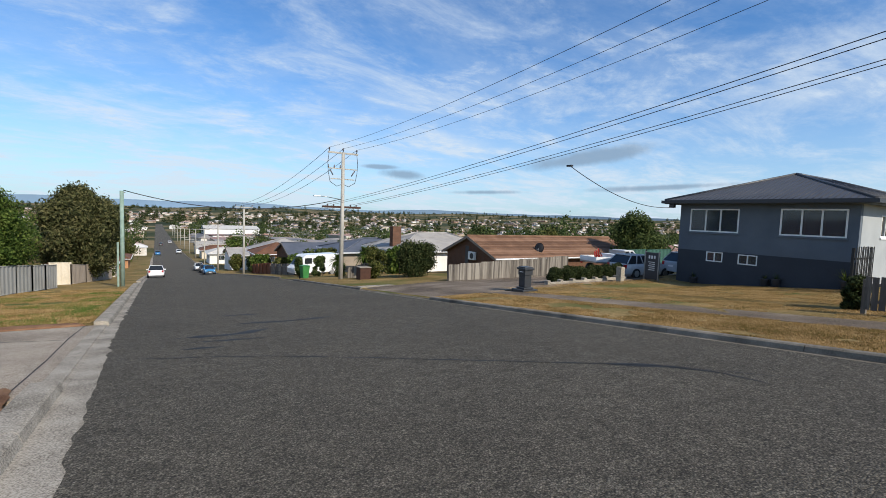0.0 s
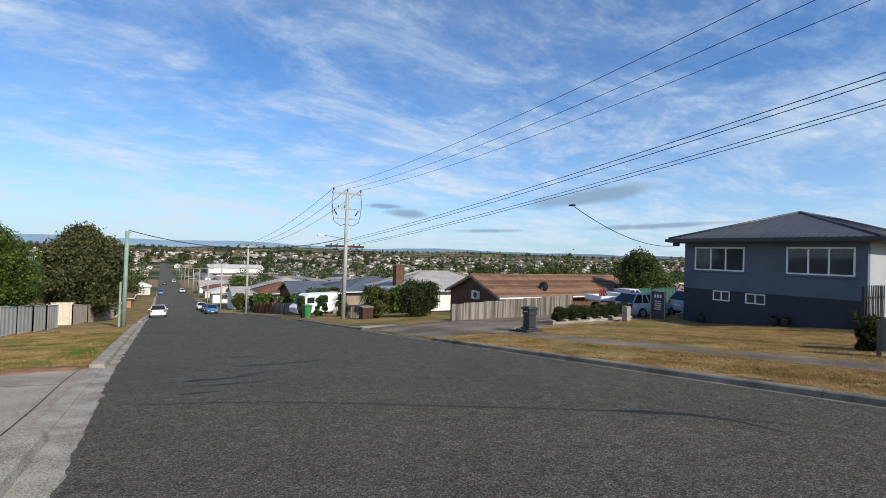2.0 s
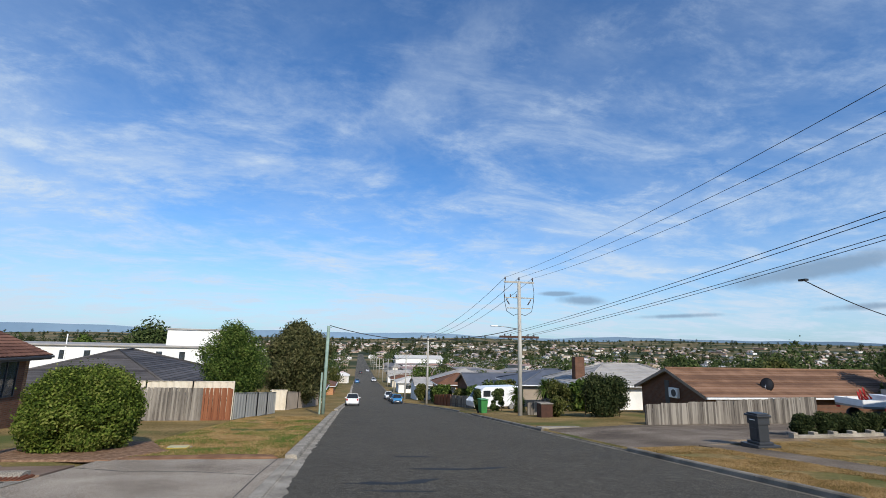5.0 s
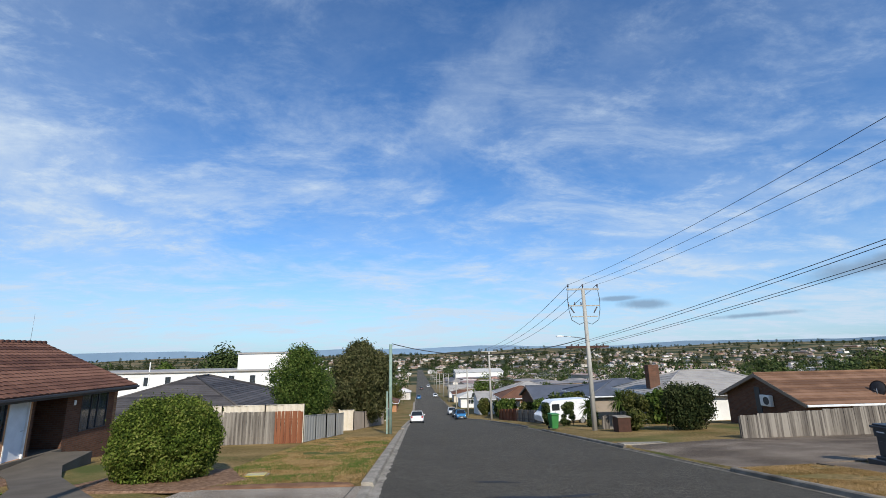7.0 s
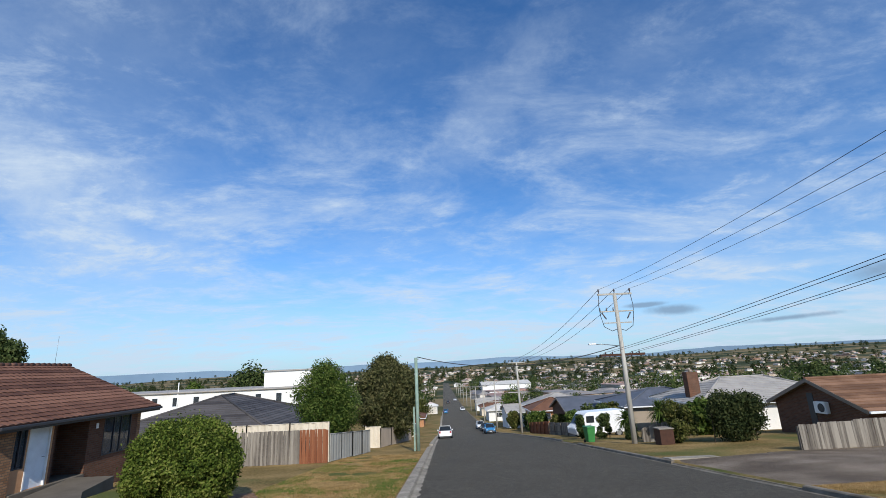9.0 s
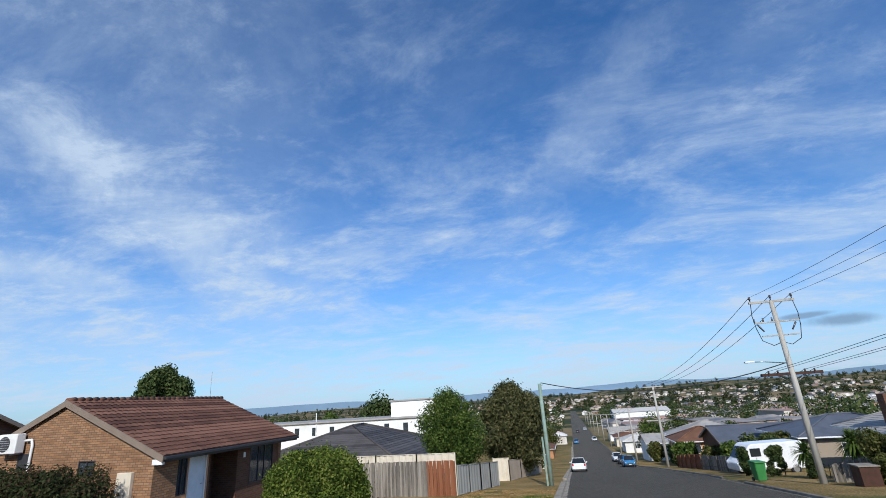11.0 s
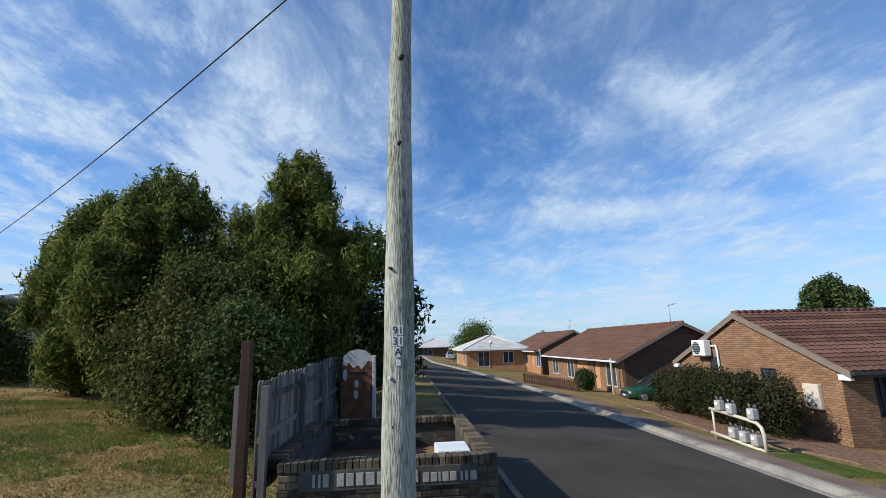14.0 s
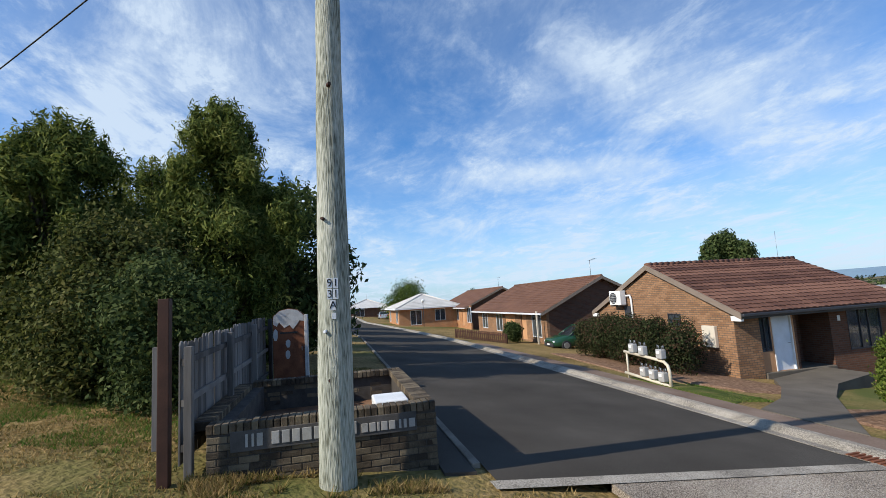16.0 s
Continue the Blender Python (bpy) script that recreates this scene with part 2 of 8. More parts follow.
def leaf_material(name, colors):
    m = material(name, colors, rough=0.8, scale=1.2, fine=9, bump=0, island=True, spec=0.1)
    nt = m.node_tree
    bsdf = nt.nodes["Principled BSDF"]
    out = nt.nodes["Material Output"]
    tr, mx = nt.nodes.new("ShaderNodeBsdfTranslucent"), nt.nodes.new("ShaderNodeMixShader")
    ramp = [n for n in nt.nodes if n.type == "VALTORGB"][0]
    nt.links.new(ramp.outputs[0], tr.inputs["Color"])
    mx.inputs[0].default_value = 0.35
    nt.links.new(bsdf.outputs[0], mx.inputs[1])
    nt.links.new(tr.outputs[0], mx.inputs[2])
    nt.links.new(mx.outputs[0], out.inputs[0])
    return m


def plain(name, c, rough=0.5, metal=0.0, spec=0.5):
    """Smooth painted or moulded surface with slight unevenness."""
    d = [tuple(v * k for v in c) for k in (0.86, 1.0, 1.1)]
    return material(name, d, rough=rough, scale=2.5, fine=40, bump=0.04, bump_size=0.004, metal=metal, spec=spec)


def glass_pane(name, tint, rough=0.05):
    m = bpy.data.materials.new(name)
    m.use_nodes = True
    b = m.node_tree.nodes["Principled BSDF"]
    b.inputs["Base Color"].default_value = (*tint, 1)
    b.inputs["Roughness"].default_value, b.inputs["Transmission Weight"].default_value, b.inputs["IOR"].default_value = rough, 0.75, 1.45
    return m


M = {}
M["asphalt"] = chip_seal("asphalt", (0.135, 0.119, 0.093))
M["asphalt_lane"] = material("asphalt_lane", [(0.038, 0.033, 0.028), (0.058, 0.051, 0.043), (0.074, 0.066, 0.056), (0.11, 0.098, 0.083)], rough=0.9, scale=0.6, fine=90, bump=0.6, bump_size=0.008, coords="World", spec=0.06, mixing=(0.7, 0.9))
M["tar"] = material("tar", [(0.012, 0.012, 0.013), (0.03, 0.03, 0.03)], rough=0.7, scale=3, fine=40, bump=0.3, coords="World")
M["concrete"] = material("concrete", [(0.12, 0.103, 0.08), (0.3, 0.265, 0.215), (0.46, 0.41, 0.34)], rough=0.92, scale=1.4, fine=55, bump=0.6, bump_size=0.012, coords="World", spec=0.2, mixing=(0.9, 1.6))
M["pebble_concrete"] = material("pebble_concrete", [(0.12, 0.092, 0.066), (0.29, 0.235, 0.18), (0.42, 0.35, 0.275), (0.6, 0.52, 0.42)], rough=0.92, scale=0.7, fine=60, bump=0.9, bump_size=0.02, coords="World", spec=0.2, mixing=(0.7, 2.2))
M["grass"] = material("grass", [(0.10, 0.12, 0.03), (0.22, 0.19, 0.075), (0.36, 0.27, 0.12), (0.42, 0.31, 0.15)], rough=0.95, scale=0.55, fine=14, bump=1.0, bump_size=0.05, coords="World", spec=0.1)
M["drive_concrete"] = material("drive_concrete", [(0.07, 0.052, 0.037), (0.14, 0.107, 0.078), (0.2, 0.157, 0.118), (0.33, 0.265, 0.2)], rough=0.92, scale=0.5, fine=45, bump=0.8, bump_size=0.02, coords="World", spec=0.15, mixing=(1.1, 1.6))
M["soil"] = material("soil", [(0.1, 0.05, 0.03), (0.2, 0.11, 0.065), (0.28, 0.17, 0.1)], rough=0.95, scale=2, fine=30, bump=1.0, bump_size=0.04, coords="World", spec=0.1)
M["blade"] = leaf_material("blade", [(0.09, 0.1, 0.022), (0.22, 0.165, 0.055), (0.34, 0.235, 0.095), (0.4, 0.285, 0.13)])
M["blade_green"] = leaf_material("blade_green", [(0.06, 0.13, 0.02), (0.11, 0.17, 0.03), (0.24, 0.22, 0.07)])
M["blade_straw"] = leaf_material("blade_straw", [(0.15, 0.115, 0.036), (0.31, 0.2, 0.078), (0.44, 0.285, 0.125), (0.53, 0.37, 0.185)])
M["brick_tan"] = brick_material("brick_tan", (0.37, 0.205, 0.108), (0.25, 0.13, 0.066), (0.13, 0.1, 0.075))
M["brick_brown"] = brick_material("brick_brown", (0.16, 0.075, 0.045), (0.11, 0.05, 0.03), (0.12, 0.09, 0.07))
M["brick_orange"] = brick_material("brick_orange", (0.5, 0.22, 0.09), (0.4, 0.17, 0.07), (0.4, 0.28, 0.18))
M["old_brick"] = material("old_brick", [(0.04, 0.03, 0.021), (0.1, 0.076, 0.05), (0.175, 0.138, 0.09)], rough=0.95, scale=5, fine=60, bump=0.8, each=True, coords="World")
M["mortar"] = material("mortar", [(0.04, 0.035, 0.03), (0.09, 0.08, 0.07)], rough=0.95, scale=6, fine=60, bump=0.6, coords="World")
M["tile_red"] = material("tile_red", [(0.07, 0.03, 0.02), (0.125, 0.058, 0.038), (0.18, 0.088, 0.058)], rough=0.8, scale=1.2, fine=14, bump=0.3, each=True, coords="World")
M["tile_brown"] = material("tile_brown", [(0.12, 0.062, 0.035), (0.185, 0.1, 0.058), (0.25, 0.142, 0.088)], rough=0.82, scale=0.9, fine=10, bump=0.3, each=True, coords="World")
M["tile_rust"] = material("tile_rust", [(0.105, 0.05, 0.03), (0.14, 0.067, 0.04), (0.175, 0.085, 0.05)], rough=0.85, scale=1.0, fine=12, bump=0.3, coords="World")
M["tile_dark"] = material("tile_dark", [(0.045, 0.04, 0.04), (0.075, 0.068, 0.066), (0.1, 0.09, 0.088)], rough=0.7, scale=1.0, fine=12, bump=0.3, each=True, coords="World")
M["roof_steel"] = material("roof_steel", [(0.055, 0.055, 0.06), (0.075, 0.075, 0.08)], rough=0.45, scale=1.0, fine=20, bump=0.05, spec=0.4)
M["roof_grey"] = material("roof_grey", [(0.24, 0.23, 0.22), (0.33, 0.31, 0.29), (0.38, 0.36, 0.33)], rough=0.75, scale=1.0, fine=15, bump=0.2)
M["roof_pale"] = material("roof_pale", [(0.45, 0.43, 0.4), (0.6, 0.58, 0.54)], rough=0.8, scale=1.0, fine=15, bump=0.2)
M["roof_blue"] = material("roof_blue", [(0.07, 0.08, 0.1), (0.11, 0.12, 0.15)], rough=0.6, scale=1.0, fine=15, bump=0.1)
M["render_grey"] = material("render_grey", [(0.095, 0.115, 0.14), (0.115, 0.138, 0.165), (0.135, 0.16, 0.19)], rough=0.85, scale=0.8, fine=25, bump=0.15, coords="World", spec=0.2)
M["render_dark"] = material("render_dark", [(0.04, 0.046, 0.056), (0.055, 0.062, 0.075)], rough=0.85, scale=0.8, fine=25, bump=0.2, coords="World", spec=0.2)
# paler copy of the grey render, with the sun on the side painted in
M["render_sunlit"] = material("render_sunlit", [(0.3, 0.32, 0.33), (0.38, 0.4, 0.41)], rough=0.85, scale=0.8, fine=25, bump=0.15, coords="World", spec=0.2)
M["white_wall"] = material("white_wall", [(0.66, 0.65, 0.62), (0.76, 0.75, 0.72), (0.8, 0.79, 0.77)], rough=0.8, scale=0.5, fine=10, bump=0.1, coords="World", spec=0.2)
M["cream"] = material("cream", [(0.5, 0.43, 0.33), (0.62, 0.55, 0.44), (0.68, 0.61, 0.5)], rough=0.7, scale=0.8, fine=10, bump=0.1, coords="World", spec=0.2)
M["taupe"] = material("taupe", [(0.26, 0.21, 0.165), (0.33, 0.275, 0.215)], rough=0.7, scale=0.8, fine=10, bump=0.1, spec=0.2)
M["tan_render"] = material("tan_render", [(0.46, 0.24, 0.12), (0.56, 0.31, 0.16)], rough=0.85, scale=0.9, fine=14, bump=0.1, coords="World")
M["white_paint"] = plain("white_paint", (0.78, 0.78, 0.76), 0.45)
M["aluminium"] = plain("aluminium", (0.7, 0.71, 0.72), 0.4)
M["dark_trim"] = plain("dark_trim", (0.035, 0.035, 0.04), 0.5)
M["black"] = plain("black", (0.012, 0.012, 0.013), 0.45)
M["trim_brown"] = plain("trim_brown", (0.22, 0.17, 0.13), 0.6)
M["glass"] = glass_pane("glass", (0.16, 0.19, 0.22))
M["room"] = plain("room", (0.06, 0.055, 0.05), 0.9)
M["curtain"] = material("curtain", [(0.42, 0.5, 0.42), (0.55, 0.62, 0.55)], rough=0.9, scale=6, fine=20, bump=0.2)
M["blind"] = material("blind", [(0.68, 0.66, 0.6), (0.8, 0.78, 0.74)], rough=0.9, scale=4, fine=30, bump=0.1)
M["door_white"] = plain("door_white", (0.72, 0.76, 0.8), 0.45)
M["timber"] = material("timber", [(0.105, 0.092, 0.08), (0.2, 0.178, 0.152), (0.285, 0.258, 0.222)], rough=0.92, scale=3, fine=35, bump=0.5, bump_size=0.006, each=True, coords="World", spec=0.15)
M["timber_dark"] = material("timber_dark", [(0.07, 0.064, 0.06), (0.14, 0.13, 0.122), (0.21, 0.196, 0.184)], rough=0.92, scale=3, fine=35, bump=0.5, bump_size=0.006, each=True, coords="World", spec=0.15)
M["timber_red"] = material("timber_red", [(0.17, 0.06, 0.03), (0.25, 0.1, 0.05)], rough=0.85, scale=3, fine=35, bump=0.4, bump_size=0.006, each=True, coords="World", spec=0.2)
M["post_brown"] = material("post_brown", [(0.04, 0.018, 0.012), (0.075, 0.032, 0.02)], rough=0.7, scale=5, fine=50, bump=0.4, bump_size=0.004, coords="World")
M["sheet_grey"] = material("sheet_grey", [(0.23, 0.225, 0.205), (0.31, 0.305, 0.285)], rough=0.5, scale=0.8, fine=10, bump=0.05)
M["steel"] = plain("steel", (0.3, 0.31, 0.32), 0.4, 0.8)
M["green_pole"] = material("green_pole", [(0.15, 0.22, 0.18), (0.22, 0.3, 0.25), (0.29, 0.36, 0.3)], rough=0.6, scale=3, fine=30, bump=0.1, coords="World")
M["wire"] = plain("wire", (0.02, 0.02, 0.022), 0.6)
M["insulator"] = plain("insulator", (0.1, 0.09, 0.1), 0.3)
M["bark"] = material("bark", [(0.05, 0.035, 0.025), (0.11, 0.085, 0.06)], rough=0.95, scale=5, fine=40, bump=1.0, coords="World")
M["stem_pale"] = material("stem_pale", [(0.1, 0.085, 0.07), (0.2, 0.17, 0.14)], rough=0.95, scale=5, fine=40, bump=0.8, coords="World")

# ---- mesh helpers ----


def link(name, bm, mat, parent=None, label=""):
    me = bpy.data.meshes.new(name)
    bm.to_mesh(me)
    bm.free()
    for q in (mat if isinstance(mat, (list, tuple)) else [mat]):
        me.materials.append(q)
    ob = new(name, me)
    ob.parent = parent
    if label:
        tagged(ob, label)
    return ob


def part(name, bm, mat, parent, label=""):
    return link(name, bm, mat, parent, label)


def thing(name, at, label, category, group="", turn=0.0):
    ob = new(name)
    ob.empty_display_size = 0.2
    ob.matrix_basis = pose(*at, 0, 0, turn)
    return tagged(ob, label, category, group)


def setting(name, bm, mat, label=""):
    return tagged(link(name, bm, mat), label, kind="structure")


def box(bm, x0, x1, y0, y1, z0, z1, m=None):
    vs = [bm.verts.new(p) for p in ((x0, y0, z0), (x1, y0, z0), (x1, y1, z0), (x0, y1, z0), (x0, y0, z1), (x1, y0, z1), (x1, y1, z1), (x0, y1, z1))]
    if m is not None:
        for v in vs:
            v.co = m @ v.co
    for f in ((3, 2, 1, 0), (4, 5, 6, 7), (0, 1, 5, 4), (1, 2, 6, 5), (2, 3, 7, 6), (3, 0, 4, 7)):
        bm.faces.new([vs[i] for i in f])
    return vs


def boxed(*a, bevel=0.0, m=None):
    bm = bmesh.new()
    box(bm, *a, m=m)
    if bevel:
        bmesh.ops.bevel(bm, geom=bm.edges[:], offset=bevel, segments=2, affect="EDGES", profile=0.5)
    return bm


def tube(bm, points, radii, n=10, cap=True):
    """A round bar along points, with a radius at each."""
    pts = [Vector(p) for p in points]
    rings = []
    for i, p in enumerate(pts):
        d = (pts[min(i + 1, len(pts) - 1)] - pts[max(i - 1, 0)]).normalized()
        a = d.orthogonal().normalized() if i == 0 else (rings_a - d * rings_a.dot(d)).normalized()
        rings_a = a
        b = d.cross(a)
        r = radii[i] if isinstance(radii, (list, tuple)) else radii
        rings.append([bm.verts.new(p + (a * math.cos(k * math.tau / n) + b * math.sin(k * math.tau / n)) * r) for k in range(n)])
    for u, v in zip(rings, rings[1:]):
        for k in range(n):
            f = bm.faces.new((u[k], u[(k + 1) % n], v[(k + 1) % n], v[k]))
            f.smooth = True
    if cap:
        bm.faces.new(rings[0][::-1])
        bm.faces.new(rings[-1])


def tubed(points, radii, n=10):
    bm = bmesh.new()
    tube(bm, points, radii, n)
    return bm


def prism(poly, axis, a, b):
    """A closed outline of (u, z) pairs drawn along axis 'x' or 'y' from a to b."""
    bm = bmesh.new()
    def P(u, z, w):
        return (w, u, z) if axis == "x" else (u, w, z)
    lo, hi = [bm.verts.new(P(u, z, a)) for u, z in poly], [bm.verts.new(P(u, z, b)) for u, z in poly]
    n = len(poly)
    bm.faces.new(lo[::-1])
    bm.faces.new(hi)
    for i in range(n):
        bm.faces.new((lo[i], lo[(i + 1) % n], hi[(i + 1) % n], hi[i]))
    bmesh.ops.recalc_face_normals(bm, faces=bm.faces[:])
    return bm


def wall_panel(axis, w0, w1, u0, u1, z0, z1, holes=()):
    """A wall w0..w1 thick that runs along axis from u0 to u1, with openings (u0, u1, z0, z1) through it."""
    bm = bmesh.new()
    us = sorted({u0, u1, *[v for h in holes for v in h[:2]]})
    zs = sorted({z0, z1, *[v for h in holes for v in h[2:]]})
    for a, b in zip(us, us[1:]):
        for c, d in zip(zs, zs[1:]):
            um, zm = (a + b) / 2, (c + d) / 2
            if any(h[0] < um < h[1] and h[2] < zm < h[3] for h in holes):
                continue
            if axis == "x":
                box(bm, a, b, w0, w1, c, d)
            else:
                box(bm, w0, w1, a, b, c, d)
    bmesh.ops.remove_doubles(bm, verts=bm.verts[:], dist=1e-5)
    seen = {}
    for f in bm.faces:
        seen.setdefault(tuple(round(v, 4) for v in f.calc_center_median()), []).append(f)
    bmesh.ops.delete(bm, geom=[f for fs in seen.values() if len(fs) > 1 for f in fs], context="FACES")
    return bm


def window(parent, axis, w, u0, u1, z0, z1, out, bars, frame_mat, glass=None, curtain=None, sill=None, fw=0.05):
    """A framed window in an opening; w is the wall's face, out its outward sign, bars the upright divisions as shares of the width."""
    def B(bm, a, b, c, d, near, far):
        lo, hi = sorted((w - out * near, w - out * far))
        if axis == "x":
            box(bm, a, b, lo, hi, c, d)
        else:
            box(bm, lo, hi, a, b, c, d)
    edges = [u0 + fw] + [u0 + (u1 - u0) * s for s in bars] + [u1 - fw]
    n = len(edges) - 1
    lights = [(a + (fw / 2 if i else 0), b - (fw / 2 if i < n - 1 else 0), z0 + fw, z1 - fw) for i, (a, b) in enumerate(zip(edges, edges[1:]))]
    lo, hi = sorted((w + out * 0.015, w - out * 0.06))
    frame_bm = wall_panel(axis, lo, hi, u0, u1, z0, z1, lights)
    win = part("window", frame_bm, frame_mat, parent)
    for a, b in zip(edges, edges[1:]):
        bm = bmesh.new()
        B(bm, a, b, z0 + fw, z1 - fw, 0.025, 0.031)
        pane = part("pane", bm, glass or M["glass"], win)
    if curtain:
        bm = bmesh.new()
        B(bm, u0 + 0.02, u1 - 0.02, z0 + 0.02, z1 - 0.02, 0.09, 0.1)
        part("curtain", bm, curtain, win)
    if sill:
        bm = bmesh.new()
        B(bm, u0 - 0.06, u1 + 0.06, z0 - 0.09, z0 - 0.002, -0.06, 0.05)
        part("sill", bm, sill, win)
    return win


def roof_courses(parent, e0, e1, r0, r1, mat, pitch=0.34, lift=0.03, wave=0.0, wave_len=0.3, name="tile_course"):
    """Rows of lapped tiles from the eave e0-e1 up to r0-r1, each row a piece of its own."""
    e0, e1, r0, r1 = map(Vector, (e0, e1, r0, r1))
    n = max(3, round(((r0 + r1) / 2 - (e0 + e1) / 2).length / pitch))
    nrm = (e1 - e0).cross(r0 - e0 if (r0 - e0).length > 0.1 else r1 - e0).normalized()
    if nrm.z < 0:
        nrm = -nrm
    for i in range(n):
        bm = bmesh.new()
        a0, a1 = e0.lerp(r0, i / n), e1.lerp(r1, i / n)
        b0, b1 = e0.lerp(r0, min(1, (i + 1.06) / n)), e1.lerp(r1, min(1, (i + 1.06) / n))
        L = (a1 - a0).length
        k = max(1, round(L / wave_len)) * (4 if wave else 1)
        lo, hi, un = [], [], []
        for j in range(k + 1):
            s = j / k
            h = wave * (0.0, 0.8, 1.0, 0.8)[j % 4] if wave else 0
            p, q = a0.lerp(a1, s), b0.lerp(b1, s)
            lo.append(bm.verts.new(p + nrm * (lift + h)))
            hi.append(bm.verts.new(q + nrm * (0.004 + h)))
            un.append(bm.verts.new(p - nrm * 0.004))
        for j in range(k):
            f = bm.faces.new((lo[j], lo[j + 1], hi[j + 1], hi[j]))
            bm.faces.new((un[j], un[j + 1], lo[j + 1], lo[j]))
        bmesh.ops.recalc_face_normals(bm, faces=bm.faces[:])
        part(name, bm, mat, parent)


def leaves(name, mat, parent, centres, count, size, shape=1.8, seed=1, droop=0.0, fill=0.35, ragged=0.12):
    """A crown of single leaves set round clumps (x, y, z, rx, ry, rz)."""
    rng = np.random.default_rng(seed)
    c = np.array(centres, float)
    wgt = (c[:, 3] * c[:, 4] + c[:, 4] * c[:, 5] + c[:, 3] * c[:, 5])
    pick = rng.choice(len(c), count, p=wgt / wgt.sum())
    d = rng.normal(size=(count, 3))
    d /= np.linalg.norm(d, axis=1)[:, None]
    rad = 1 - fill * rng.random(count) ** 1.6 + ragged * rng.normal(size=count)
    pos = c[pick, :3] + d * c[pick, 3:] * rad[:, None]
    nrm = d + rng.normal(size=(count, 3)) * 0.6
    nrm /= np.linalg.norm(nrm, axis=1)[:, None]
    t = np.cross(nrm, rng.normal(size=(count, 3)))
    t[:, 2] -= droop
    t -= nrm * (t * nrm).sum(1)[:, None]
    t /= np.linalg.norm(t, axis=1)[:, None]
    b = np.cross(nrm, t)
    s = size * (0.6 + 0.8 * rng.random(count))[:, None]
    quad = np.stack([pos - t * s * shape / 2, pos + b * s / 2 + nrm * s * 0.12, pos + t * s * shape / 2, pos - b * s / 2 + nrm * s * 0.12], 1)
    me = bpy.data.meshes.new(name)
    me.vertices.add(count * 4)
    me.loops.add(count * 4)
    me.polygons.add(count)
    me.vertices.foreach_set("co", quad.reshape(-1).astype(np.float32))
    me.loops.foreach_set("vertex_index", np.arange(count * 4, dtype=np.int32))
    me.polygons.foreach_set("loop_start", np.arange(0, count * 4, 4, dtype=np.int32))
    me.materials.append(mat)
    me.update()
    me.validate()
    ob = new(name, me)
    ob.parent = parent
    return ob


# ---- the lie of the land ----
FALL = [(-400, 6.0), (-60, 2.0), (-25, 1.2), (-8, 0.6), (0, 0.0), (45, -4.6), (68, -7.25), (88, -9.7), (122, -12.6), (195, -15.6), (245, -17.4), (320, -19.2), (700, -27.0), (3000, -40.0), (6000, -40.0)]
FY, FZ = [a for a, b in FALL], [b for a, b in FALL]


def fall(y):
    return float(np.interp(y, FY, FZ))


def lawn_dip(x, y):
    """The front lawn of the grey house lies a little below the footpath."""
    return 0.34 * min(1.0, max(0.0, (x - 13.2) / 8.5)) * min(1.0, max(0.0, (15.9 - y) / 1.6))


def land(x, y):
    """Height of the ground: the hill falls along the street into a wide valley with low hills beyond."""
    z = fall(y)
    d = math.hypot(x, y)
    if d > 350:
        t = min(1.0, max(0.0, (d - 700) / 2600))
        t = t * t * (3 - 2 * t)
        n = noise.noise(Vector((x / 900, y / 900, 0.3))) + 0.5 * noise.noise(Vector((x / 350, y / 350, 1.7)))
        far = max(-29.0, fall(d)) if y > 0 else z
        k = min(1.0, (d - 350) / 300)
        q = max(-0.7, min(1.0, x / max(1.0, d)))
        side = 0.72 + 0.75 * q + 2.2 * max(0.0, q - 0.72)
        z = z * (1 - k) + (far + t * (38 * side + 22 * n)) * k
    return z

# ---- ground, street and driveways ----
ROAD_L, ROAD_R = -0.66, 8.9
M["kerb_dark"] = material("kerb_dark", [(0.1, 0.083, 0.063), (0.2, 0.172, 0.135), (0.31, 0.27, 0.215)], rough=0.92, scale=1.8, fine=40, bump=0.7, bump_size=0.012, coords="World", spec=0.2)


